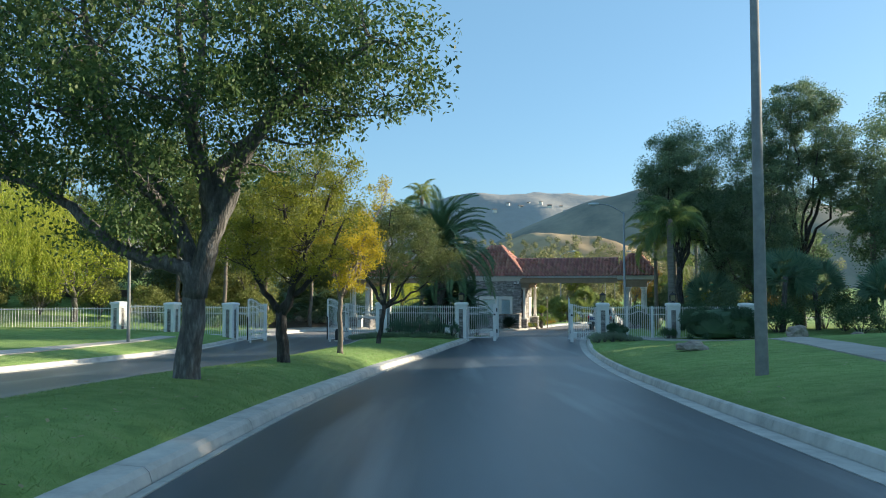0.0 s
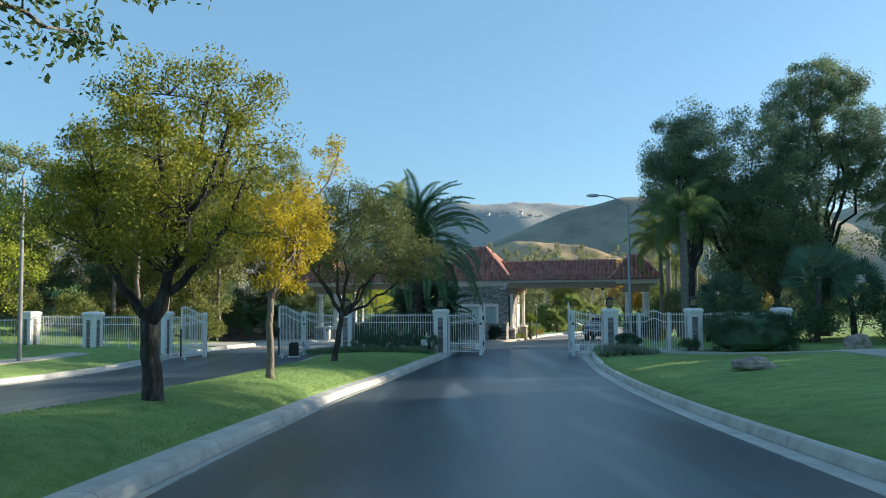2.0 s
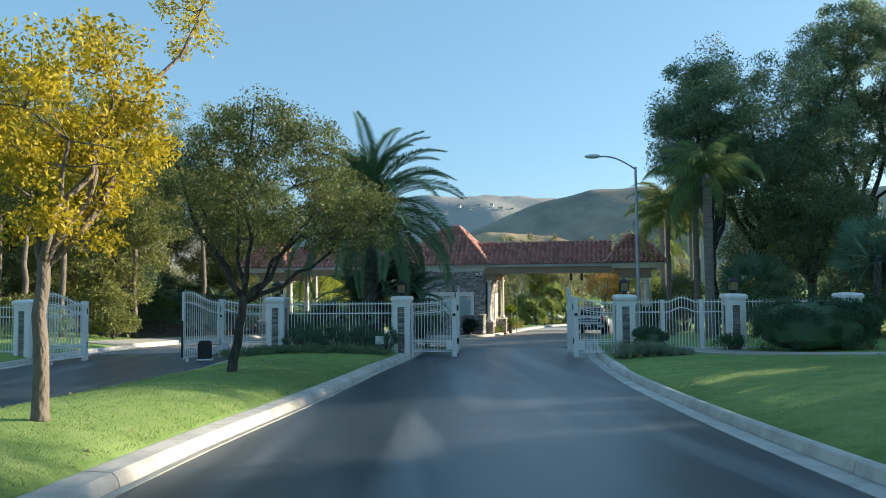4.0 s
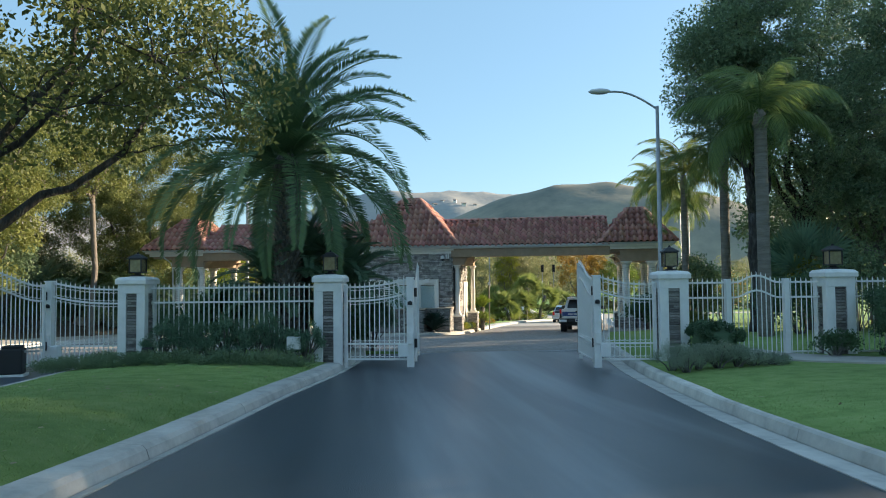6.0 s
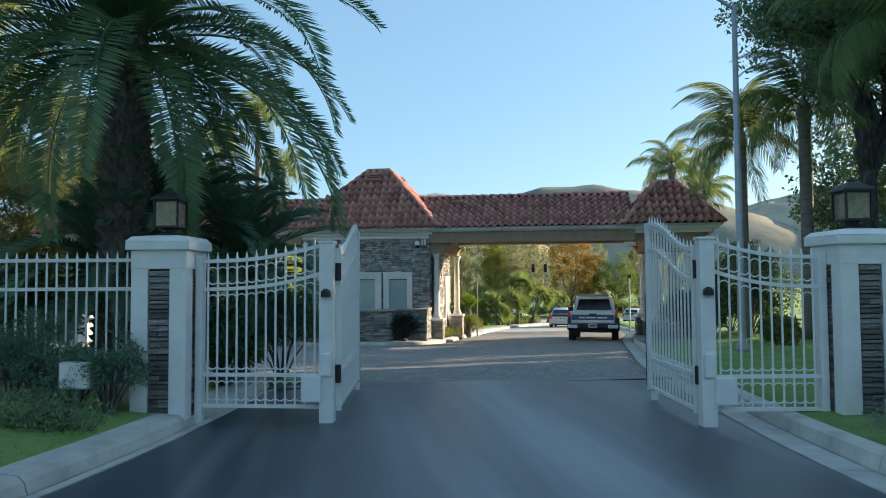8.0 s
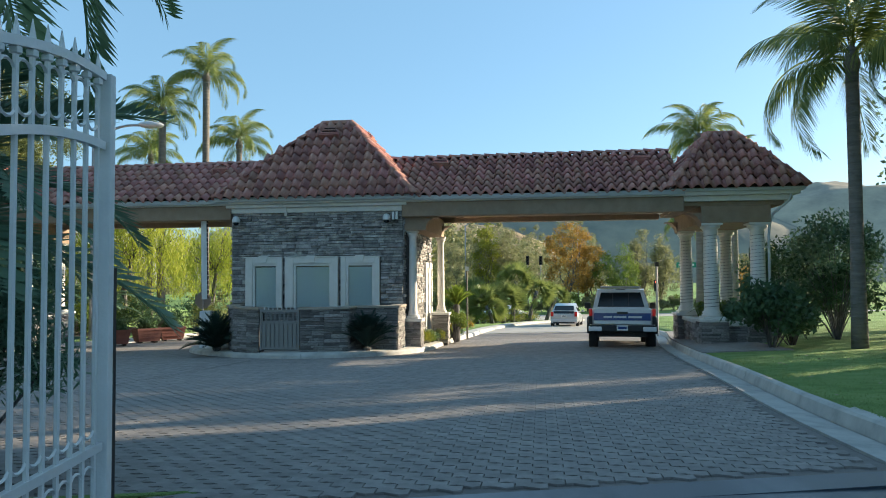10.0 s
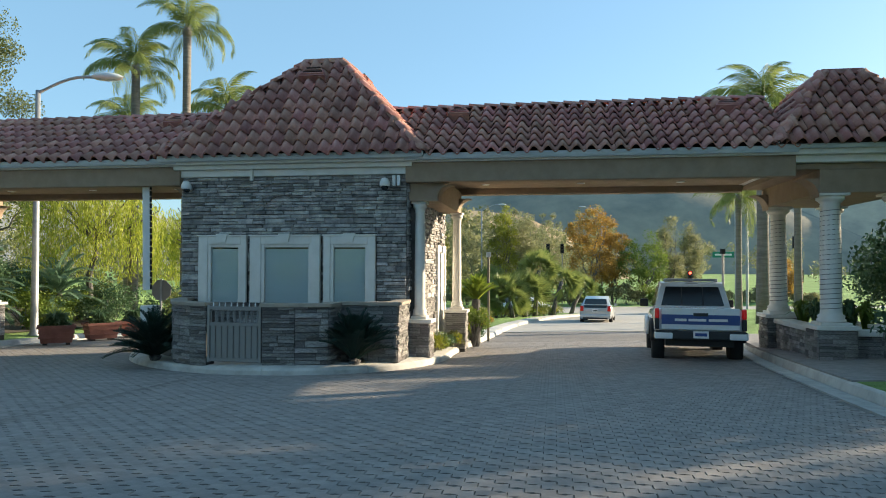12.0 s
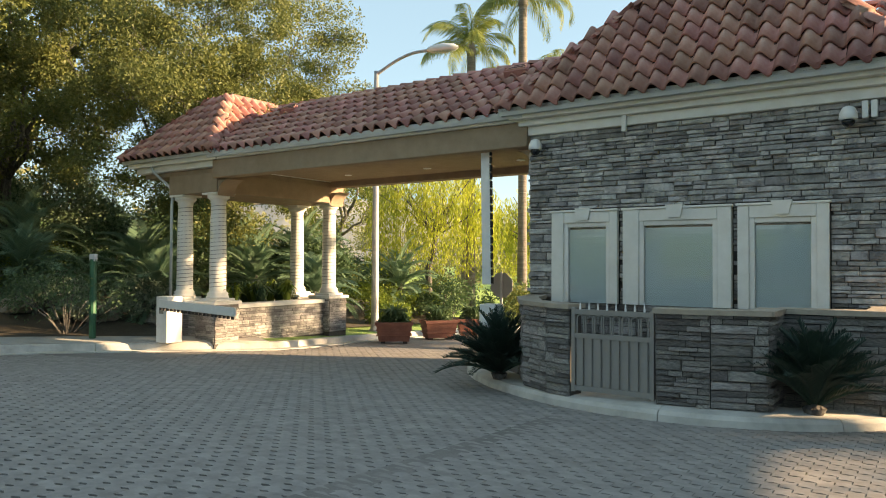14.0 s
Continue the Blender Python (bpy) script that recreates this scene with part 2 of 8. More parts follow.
def lathe(profile, n=20, cx=0.0, cy=0.0):
    """A turned body about z: profile rows (radius, height)."""
    vs, fs = [], []
    for r, z in profile:
        for k in range(n):
            a = 2 * math.pi * k / n
            vs.append((cx + r * math.cos(a), cy + r * math.sin(a), z))
    for i in range(len(profile) - 1):
        for k in range(n):
            a, b = i * n + k, i * n + (k + 1) % n
            fs.append((a, b, b + n, a + n))
    fs.append(tuple(range(n - 1, -1, -1)))
    fs.append(tuple((len(profile) - 1) * n + k for k in range(n)))
    return vs, fs


def tube(points, radii, n=8):
    """A bent tapered tube."""
    P = [Vector(p) for p in points]
    vs, fs = [], []
    for i, p in enumerate(P):
        d = (P[min(i + 1, len(P) - 1)] - P[max(i - 1, 0)]).normalized()
        a = d.orthogonal().normalized() if abs(d.z) > 0.9 else d.cross(Vector((0, 0, 1))).normalized()
        if i and a.dot(last) < 0:
            a = -a
        last = a
        b = d.cross(a)
        for k in range(n):
            w = 2 * math.pi * k / n
            vs.append(tuple(p + (a * math.cos(w) + b * math.sin(w)) * radii[i]))
    for i in range(len(P) - 1):
        for k in range(n):
            c, e = i * n + k, i * n + (k + 1) % n
            fs.append((c, e, e + n, c + n))
    fs.append(tuple(range(n - 1, -1, -1)))
    fs.append(tuple((len(P) - 1) * n + k for k in range(n)))
    return vs, fs


def join(*bodies):
    vs, fs = [], []
    for v, f in bodies:
        o = len(vs)
        vs += list(v)
        fs += [tuple(i + o for i in q) for q in f]
    return vs, fs


def smooth(ob, on=True):
    ob.data.polygons.foreach_set("use_smooth", [on] * len(ob.data.polygons))
    return ob


def sweep(path, profile, up=None):
    """A profile of (sideways to the left of the way, height) drawn along a path of (x, y, z)."""
    P = [Vector(p) for p in path]
    vs, fs = [], []
    n = len(profile)
    for i, p in enumerate(P):
        d = P[min(i + 1, len(P) - 1)] - P[max(i - 1, 0)]
        s = Vector((-d.y, d.x, 0)).normalized()
        for a, h in profile:
            vs.append((p.x + s.x * a, p.y + s.y * a, p.z + h))
    for i in range(len(P) - 1):
        for k in range(n):
            a, b = i * n + k, i * n + (k + 1) % n
            fs.append((a, b, b + n, a + n))
    fs.append(tuple(range(n - 1, -1, -1)))
    fs.append(tuple((len(P) - 1) * n + k for k in range(n)))
    return vs, fs


def curve_through(rows):
    """x as a smooth function of y through rows of (y, x)."""
    ys, xs = [r[0] for r in rows], [r[1] for r in rows]
    m = []
    for i in range(len(ys)):
        a, b = max(i - 1, 0), min(i + 1, len(ys) - 1)
        m.append((xs[b] - xs[a]) / (ys[b] - ys[a]))

    def f(y):
        if y <= ys[0]:
            return xs[0] + m[0] * (y - ys[0])
        if y >= ys[-1]:
            return xs[-1] + m[-1] * (y - ys[-1])
        i = next(k for k in range(len(ys) - 1) if y <= ys[k + 1])
        h = ys[i + 1] - ys[i]
        t = (y - ys[i]) / h
        return ((2 * t ** 3 - 3 * t * t + 1) * xs[i] + (t ** 3 - 2 * t * t + t) * h * m[i] + (3 * t * t - 2 * t ** 3) * xs[i + 1] + (t ** 3 - t * t) * h * m[i + 1])
    return f


def lerp_rows(rows, v):
    return float(np.interp(v, [r[0] for r in rows], [r[1] for r in rows]))


def frange(a, b, s):
    n = max(1, round(abs(b - a) / s))
    return [a + (b - a) * i / n for i in range(n + 1)]


def resample(pts, step):
    out = [Vector(pts[0])]
    for a, b in zip(pts, pts[1:]):
        a, b = Vector(a), Vector(b)
        n = max(1, round((b - a).length / step))
        out += [a.lerp(b, (i + 1) / n) for i in range(n)]
    return out


# ---- ground, roads, kerbs ----
FALL = [(-80, 4.6), (-60, 3.5), (0, 0.08), (10, -0.49), (20, -1.20), (30, -1.72), (35, -1.90), (42, -2.00), (48, -2.24), (52, -2.45), (56, -2.65), (60, -2.83), (65, -3.05), (80, -3.7), (110, -4.9), (400, -6.0), (4000, -8.0)]
ground_z = curve_through(FALL)
edge_left = curve_through([(-80, -3.2), (-20, -2.7), (0, -2.5), (8, -2.37), (13, -2.23), (17.3, -2.05), (22.6, -1.62), (28, -0.74), (34.7, 0.38), (38.2, 1.28), (41, 1.8), (44, 2.3)])
edge_right = curve_through([(-80, 2.7), (-20, 3.6), (0, 3.58), (7, 3.73), (11.2, 3.93), (18, 4.58), (24.7, 5.28), (30.1, 5.98), (34.2, 6.64), (38, 7.3), (43.6, 8.72), (48.2, 10.4), (53.1, 12.25), (58.25, 14.3), (64.5, 17.1), (77, 21.2), (98, 30.0), (106, 40.0)])
exit_right = curve_through([(-80, -6.5), (0, -6.8), (11, -6.9), (14, -6.95), (17, -6.5), (24.5, -6.0), (34, -5.3), (41.6, -4.6), (44, -4.3)])
exit_left = curve_through([(-80, -13.5), (0, -13.6), (21, -13.0), (30.5, -11.9), (38.8, -11.3), (46, -10.9), (55, -10.2), (58.3, -9.2), (60.3, -7.2), (62, -5.2), (65, -4.6), (72, -2.8), (80, 0.0), (98, 10.0)])
MEDIAN_END = 43.0
CROSS = (101.0, 114.0)


def lawn_right(x, y):
    d = x - edge_right(y) - 0.4
    k = lerp_rows([(0, 1.0), (27, 1.0), (35, 0.28), (45, 0.2)], y)
    return ground_z(y) + 0.14 + k * lerp_rows([(0, 0), (1.5, 0.24), (4, 0.44), (10, 0.78), (20, 1.1), (60, 2.0), (150, 3.0), (4000, 4.0)], d)


def lawn_left(x, y):
    d = exit_left(y) - 0.3 - x
    lo = lerp_rows([(0, 0), (2.5, 0.3), (10, 0.45), (30, 1.0), (4000, 3.0)], d)
    hi = lerp_rows([(0, 0), (3, 0.15), (7, 0.7), (16, 2.6), (40, 6.0), (4000, 9.0)], d)
    k = lerp_rows([(44, 0), (56, 1), (85, 1), (100, 0)], y)
    return ground_z(y) + 0.14 + lo + (hi - lo) * k


def lawn_median(s, y):
    return ground_z(y) + 0.15 + 0.36 * math.sin(math.pi * min(max(s, 0), 1)) ** 0.7 * lerp_rows([(0, 1), (30, 1), (37, 0.35), (45, 0.2)], y)


def median_z(x, y):
    a, b = exit_right(y) + 0.46, edge_left(y) - 0.5
    return lawn_median((x - a) / (b - a), y)


def lean_left(y):
    return math.hypot(1.0, 5 * (exit_left(min(y, 97) + 0.1) - exit_left(min(y, 97) - 0.1)))


def lean_right(y):
    return math.hypot(1.0, 5 * (edge_right(min(y, 105) + 0.1) - edge_right(min(y, 105) - 0.1)))


def build_ground():
    ys = frange(-80, -20, 6) + frange(-20, 70, 1)[1:] + frange(70, 120, 2.5)[1:] + [130, 145, 165, 200, 260, 340, 450, 600, 900, 1500, 2500, 4000]
    DL = [4000, 1500, 600, 300, 160, 90, 60, 42, 30, 22, 17, 13, 10, 7.5, 5.5, 4, 2.5, 1.5, 0.7, 0]
    vs, fs, W = [], [], 0
    for y in ys:
        row = []
        g = ground_z(y)
        far = y > CROSS[1]
        cross = CROSS[0] <= y <= CROSS[1]
        a, b = exit_left(min(y, 98)), edge_right(min(y, 106))
        if y > 98:
            a = min(a, b - 20)
        for d in DL:
            x = a - 0.46 * lean_left(y) - d
            row.append((x, y, g - 0.12 if cross else lawn_left(x, min(y, 98)) - ground_z(min(y, 98)) + g))
        road_z = g - 0.12 if not far else g + 0.1
        row += [(a - 0.36 * lean_left(y), y, road_z)]
        if y < MEDIAN_END:
            p, q = exit_right(y), edge_left(y)
            row += [(p + 0.36, y, road_z)]
            row += [(p + 0.46 + (q - 0.5 - p - 0.46) * s, y, lawn_median(s, y)) for s in (0, 0.08, 0.2, 0.35, 0.5, 0.65, 0.8, 0.92, 1)]
            row += [(q - 0.3, y, road_z)]
        else:
            row += [(a + (b - a) * s, y, road_z) for s in np.linspace(0.1, 0.9, 11)]
        row += [(b + 0.36 * lean_right(y), y, road_z)]
        for d in reversed(DL):
            x = b + 0.46 * lean_right(y) + d
            row.append((x, y, g - 0.12 if cross else lawn_right(x, min(y, 106)) - ground_z(min(y, 106)) + g))
        W = len(row)
        vs += row
    for j in range(len(ys) - 1):
        for i in range(W - 1):
            k = j * W + i
            fs.append((k, k + 1, k + 1 + W, k + W))
    return tagged(smooth(part("ground", (vs, fs), M_LAWN, None)), "mown green lawn and open ground falling gently ahead", "ground", kind="structure")


build_ground()


def strip(name, left, right, ys, material, label, category, lift=0.0, crown=0.03, n=8):
    vs, fs = [], []
    for y in ys:
        a, b = left(y), right(y)
        for k in range(n + 1):
            s = k / n
            vs.append((a + (b - a) * s, y, ground_z(y) + lift + crown * (1 - (2 * s - 1) ** 2)))
    for j in range(len(ys) - 1):
        for k in range(n):
            q = j * (n + 1) + k
            fs.append((q, q + 1, q + n + 2, q + n + 1))
    return tagged(smooth(part(name, (vs, fs), material, None)), label, category, kind="structure")


PAVE_START = 41.9
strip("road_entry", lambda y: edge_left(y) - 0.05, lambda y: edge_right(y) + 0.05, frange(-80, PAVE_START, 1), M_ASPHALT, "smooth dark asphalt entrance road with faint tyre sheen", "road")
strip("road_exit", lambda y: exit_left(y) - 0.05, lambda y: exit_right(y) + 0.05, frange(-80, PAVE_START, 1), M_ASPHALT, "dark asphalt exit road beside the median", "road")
strip("plaza_bed", lambda y: exit_left(y) - 0.05, lambda y: edge_right(y) + 0.05, frange(PAVE_START, 70, 1), M_PAVER_JOINT, "paved forecourt with sandy joints", "pavement", lift=-0.012, crown=0.0, n=16)
strip("road_beyond", lambda y: exit_left(min(y, 98)) - 0.05, lambda y: edge_right(y) + 0.05, frange(70, 101, 1), M_WALK, "pale worn road running down to the junction", "road", crown=0.0, n=8)
strip("road_cross", lambda y: -120.0, lambda y: 160.0, frange(CROSS[0], CROSS[1], 1), M_WALK, "pale worn cross street at the junction", "road", crown=0.0, n=40)

KERB_BARRIER = [(-0.02, -0.1), (-0.02, 0.012), (0.30, 0.006), (0.34, 0.13), (0.37, 0.15), (0.50, 0.155), (0.50, -0.1)]
KERB_MOUNT = [(0.135, -0.1), (0.135, 0.004), (0.165, 0.095), (0.215, 0.138), (0.46, 0.155), (0.51, 0.15), (0.51, -0.1)]
GUTTER_MOUNT = [(-0.01, -0.1), (-0.01, 0.014), (0.105, 0.004), (0.105, -0.1)]
KERB_RIGHT = [(0.335, -0.1), (0.335, -0.004), (0.37, 0.122), (0.40, 0.145), (0.53, 0.152), (0.53, -0.1)]
GUTTER_RIGHT = [(-0.02, -0.1), (-0.02, 0.012), (0.31, -0.004), (0.31, -0.1)]


def kerb(name, path, profile, label, gap=0.012, every=3.0, flip=False, gutter=None):
    """A kerb cast in lengths with open joints, and its gutter pan if it has one."""
    pts = resample(path, 0.25)
    holder = thing(name, Matrix(), label, "kerb", kind="structure")
    n = max(2, round(every / 0.25))
    for i in range(0, len(pts) - 1, n):
        seg = [p.copy() for p in pts[i:i + n + 1]]
        if len(seg) < 2:
            break
        seg[-1] = seg[-1] + (seg[-2] - seg[-1]).normalized() * gap
        for piece, prof, m in (("kerb_length", profile, M_CONCRETE), ("gutter_length", gutter, M_GUTTER)):
            if prof:
                part(piece, sweep(seg, [(-a, h) for a, h in reversed(prof)] if flip else prof), m, holder)
    return holder


def along(f, y0, y1, step=1.0):
    return [(f(y), y, ground_z(y)) for y in frange(y0, y1, step)]


kerb("kerb_median_entry", along(edge_left, -12, 42.4), KERB_MOUNT, "pale concrete mountable kerb along the median lawn", gutter=GUTTER_MOUNT)
kerb("kerb_right", along(edge_right, -12, 98), KERB_RIGHT, "grey concrete kerb with a paler gutter beside the lawn", flip=True, gutter=GUTTER_RIGHT)
kerb("kerb_median_exit", along(exit_right, -12, 42.4), KERB_BARRIER, "low concrete kerb between exit road and median", flip=True)
kerb("kerb_exit_left", along(exit_left, -12, 80), KERB_BARRIER, "pale concrete kerb beside the far lawn")

NOSE = [(edge_left(42.4) - 0.3 + (exit_right(42.4) + 0.6 - edge_left(42.4)) * k / 14, 42.4 + 0.75 * math.sin(math.pi * k / 14) ** 0.6, ground_z(42.6)) for k in range(15)]
kerb("kerb_median_nose", NOSE, [(-0.28, -0.1), (-0.28, 0.13), (-0.24, 0.16), (0.24, 0.16), (0.28, 0.13), (0.28, -0.1)], "pale rounded concrete kerb round the end of the median")


# ---- far hills ----
def hill(name, az, dist, width, depth, height, seed, material, label, base=-8.0, rough=1.0):
    """A rounded hill whose foot is centred at that azimuth (degrees right of +y) and distance."""
    a = radians(az)
    cx, cy = dist * math.sin(a), dist * math.cos(a)
    ux, uy = math.cos(a), -math.sin(a)
    n, m_ = 90, 40
    vs, fs = [], []
    for j in range(m_ + 1):
        for i in range(n + 1):
            s, t = 2 * i / n - 1, 2 * j / m_ - 1
            x, y = cx + ux * s * width / 2 + math.sin(a) * t * depth / 2, cy + uy * s * width / 2 + math.cos(a) * t * depth / 2
            f = max(0.0, 1 - s * s) ** 1.1 * max(0.0, 1 - t * t)
            k = noise.fractal(Vector((x / width * 4 + seed, y / width * 4, seed * 1.7)), 1.0, 2.0, 6)
            gul = abs(noise.noise(Vector((x / width * 9, y / width * 9, seed))))
            vs.append((x, y, base + height * f * (1 + rough * (0.16 * k - 0.16 * gul))))
    for j in range(m_):
        for i in range(n):
            q = j * (n + 1) + i
            fs.append((q, q + 1, q + n + 2, q + n + 1))
    return tagged(smooth(part(name, (vs, fs), material, None)), label, "hill", kind="structure")


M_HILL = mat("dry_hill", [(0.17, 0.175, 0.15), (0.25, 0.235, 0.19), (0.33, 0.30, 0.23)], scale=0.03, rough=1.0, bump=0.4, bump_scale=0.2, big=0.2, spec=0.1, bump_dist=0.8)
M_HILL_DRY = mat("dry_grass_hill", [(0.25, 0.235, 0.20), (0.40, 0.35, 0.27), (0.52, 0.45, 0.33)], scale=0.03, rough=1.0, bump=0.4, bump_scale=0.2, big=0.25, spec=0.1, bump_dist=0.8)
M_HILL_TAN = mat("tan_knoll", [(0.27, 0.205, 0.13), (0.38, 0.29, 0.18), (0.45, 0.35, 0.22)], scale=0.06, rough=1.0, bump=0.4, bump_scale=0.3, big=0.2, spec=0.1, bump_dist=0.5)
# pale grey of the far ridges has the distance haze put into the colour
M_HILL_HAZE = mat("far_hill_haze", [(0.30, 0.305, 0.30), (0.40, 0.39, 0.36)], scale=0.008, rough=1.0, bump=0.4, bump_scale=0.06, big=0.2, spec=0.1, bump_dist=4.0)
hill("hill_far", 8.5, 1300, 1100, 600, 175, 1.3, M_HILL_HAZE, "far hazy ridge with scattered houses", rough=0.7)
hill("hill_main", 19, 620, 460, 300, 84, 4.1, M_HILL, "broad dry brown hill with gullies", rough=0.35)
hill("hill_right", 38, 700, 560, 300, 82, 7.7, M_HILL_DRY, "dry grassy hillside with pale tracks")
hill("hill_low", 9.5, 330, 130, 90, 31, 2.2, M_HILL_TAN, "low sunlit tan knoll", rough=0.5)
hill("hill_left", -25, 900, 700, 400, 85, 9.2, M_HILL_HAZE, "far wooded ridge")


def far_house(az, dist, z, w, seed):
    """A small pale house with a low gabled roof, far off on the ridge."""
    a, rnd = radians(az), random.Random(seed)
    T = thing("house", pose(dist * math.sin(a), dist * math.cos(a), z, 0, 0, -az + rnd.uniform(-30, 30)), "small pale house far off on the ridge", "house", "ridge houses")
    d, h = w * 0.6, w * 0.38
    part("wall", boxed(-w / 2, w / 2, -d / 2, d / 2, -3.0, h, bevel=0.1), M_FAR_WALL, T)
    o = 0.6
    part("roof", ([(-w / 2 - o, -d / 2 - o, h), (w / 2 + o, -d / 2 - o, h), (w / 2 + o, d / 2 + o, h), (-w / 2 - o, d / 2 + o, h), (-w / 2 - o, 0, h + d * 0.3), (w / 2 + o, 0, h + d * 0.3)], [(0, 1, 5, 4), (2, 3, 4, 5), (0, 4, 3), (1, 2, 5), (3, 2, 1, 0)]), M_FAR_ROOF, T, "brown roof")
    for x in (-0.28, 0.05, 0.3):
        part("window", boxed(w * x - 0.9, w * x + 0.9, -d / 2 - 0.1, -d / 2 + 0.05, h * 0.35, h * 0.75), M_DARKGLASS, T)


M_FAR_WALL = mat("far_wall", [(0.70, 0.68, 0.63), (0.80, 0.78, 0.74)], scale=0.5, rough=0.9, bump=0.2)
M_FAR_ROOF = mat("far_roof", [(0.24, 0.17, 0.13), (0.33, 0.24, 0.19)], scale=0.5, rough=0.9, bump=0.3)


def ridge_height(ob, az, dist):
    """Height of a hill's mesh vertex nearest to that azimuth and distance."""
    x, y = dist * math.sin(radians(az)), dist * math.cos(radians(az))
    return min(ob.data.vertices, key=lambda v: (v.co.x - x) ** 2 + (v.co.y - y) ** 2).co.z


for k, (az, dist, w) in enumerate(((4.2, 1150, 6), (5.3, 1165, 5), (6.3, 1155, 7), (6.9, 1170, 5), (7.9, 1160, 5), (8.6, 1150, 7), (9.5, 1165, 5), (10.3, 1155, 6))):
    far_house(az, dist, ridge_height(bpy.data.objects["hill_far"], az, dist) + 1.0, w, k)


# ---- gatehouse with two drive-through canopies ----
HOUSE = pose(6.49, 57.02, 0, 0, 0, -16.75)      # local x along the front, y into the depth, z in the world
GZ = -2.52                                      # paving level at the house


def stone_mesh(seed):
    rnd = random.Random(seed)
    bm = bmesh.new()
    j = lambda a: rnd.uniform(-a, a)
    back = [bm.verts.new((x, 0.0, z)) for x, z in ((0, 0), (1, 0), (1, 1), (0, 1))]
    mid = [bm.verts.new((x + j(0.01), -0.75 + j(0.08), z + j(0.02))) for x, z in ((0.0, 0.02), (1.0, 0.02), (1.0, 0.98), (0.0, 0.98))]
    front = [bm.verts.new((x + j(0.02), -1.0 + j(0.26), z + j(0.06))) for x, z in ((0.06, 0.14), (0.94, 0.14), (0.94, 0.86), (0.06, 0.86))]
    for a, b in ((back, mid), (mid, front)):
        for k in range(4):
            bm.faces.new((a[k], a[(k + 1) % 4], b[(k + 1) % 4], b[k]))
    bm.faces.new(front)
    bmesh.ops.recalc_face_normals(bm, faces=bm.faces)
    me = bpy.data.meshes.new("stone")
    bm.to_mesh(me)
    bm.free()
    me.materials.append(M_STONE)
    return me


STONES = [stone_mesh(k) for k in range(10)]


def clad(parent, p0, p1, z0, z1, seed, holes=(), depth=(0.02, 0.072), cap=165, courses=(0.05, 0.065, 0.08, 0.10, 0.13)):
    """Ledge stones laid dry in uneven courses on an upright face from p0 to p1 (seen from its right-hand side)."""
    rnd = random.Random(seed)
    a, b = Vector((*p0, 0)), Vector((*p1, 0))
    L = (b - a).length
    d = (b - a) / L
    rot = Matrix((d.to_tuple(), Vector((-d.y, d.x, 0)).to_tuple(), (0, 0, 1))).transposed().to_4x4()
    z = z0
    made, rest_v, rest_f = 0, [], []
    while z < z1 - 0.02:
        h = min(rnd.choice(courses), z1 - z)
        x = 0.0
        while x < L - 0.01:
            w = min(rnd.uniform(0.14, 0.5) * (0.7 if h < 0.07 else 1.0), L - x)
            if L - x - w < 0.08:
                w = L - x
            spans = [(x, x + w)]
            for hx0, hx1, hz0, hz1 in holes:
                if z + h * 0.6 > hz0 and z + h * 0.4 < hz1:
                    cut = []
                    for s0, s1 in spans:
                        if s1 <= hx0 or s0 >= hx1:
                            cut.append((s0, s1))
                        else:
                            if hx0 - s0 > 0.04:
                                cut.append((s0, hx0))
                            if s1 - hx1 > 0.04:
                                cut.append((hx1, s1))
                    spans = cut
            if h > 0.09 and rnd.random() < 0.45:
                f = h * rnd.uniform(0.38, 0.62)
                beds = [(s0, s1, z, f) for s0, s1 in spans] + [(s0, s1, z + f, h - f) for s0, s1 in spans]
            else:
                beds = [(s0, s1, z, h) for s0, s1 in spans]
            for s0, s1, zb, hb in beds:
                t = rnd.uniform(*depth)
                m = Matrix.Translation(a + d * (s0 + 0.004) + Vector((0, 0, zb + 0.003))) @ rot @ Matrix.Diagonal((s1 - s0 - 0.008, t, hb - 0.007, 1))
                me = rnd.choice(STONES)
                if made < cap:
                    share("stone", me, parent, m)
                    made += 1
                else:
                    o = len(rest_v)
                    rest_v += [tuple(m @ v.co) for v in me.vertices]
                    rest_f += [tuple(i + o for i in p.vertices) for p in me.polygons]
            x += w
        z += h
    if rest_v:
        tagged(part("stonework", (rest_v, rest_f), M_STONE_FAR, parent), kind="stuff")


M_STONE_FAR = mat("ledge_stone_rest", [(0.18, 0.174, 0.174), (0.35, 0.333, 0.32), (0.53, 0.505, 0.475)], scale=5.0, rough=0.9, bump=0.9, bump_scale=28, vary=0.42, vary_hue=0.045, island=True, bump_dist=0.03)


def tile_mesh():
    n, w, l = 9, 0.285, 0.43
    prof = []
    for k in range(n + 1):
        s = k / n
        z = 0.100 * math.sin(math.pi * min(s / 0.66, 1.0)) if s < 0.66 else -0.040 * math.sin(math.pi * (s - 0.66) / 0.34)
        prof.append((w * (s - 0.5), z))
    vs = [(x, 0.0, z + 0.062) for x, z in prof] + [(x, l, z + 0.004) for x, z in prof] + [(x, 0.004, z + 0.034) for x, z in prof]
    q = n + 1
    fs = [(k, k + 1, k + 1 + q, k + q) for k in range(n)] + [(k + 2 * q, k + 1 + 2 * q, k + 1, k) for k in range(n)]
    me = bpy.data.meshes.new("tile")
    me.from_pydata(vs, [], fs)
    me.materials.append(M_TILE)
    me.polygons.foreach_set("use_smooth", [True] * n + [False] * n)
    return me


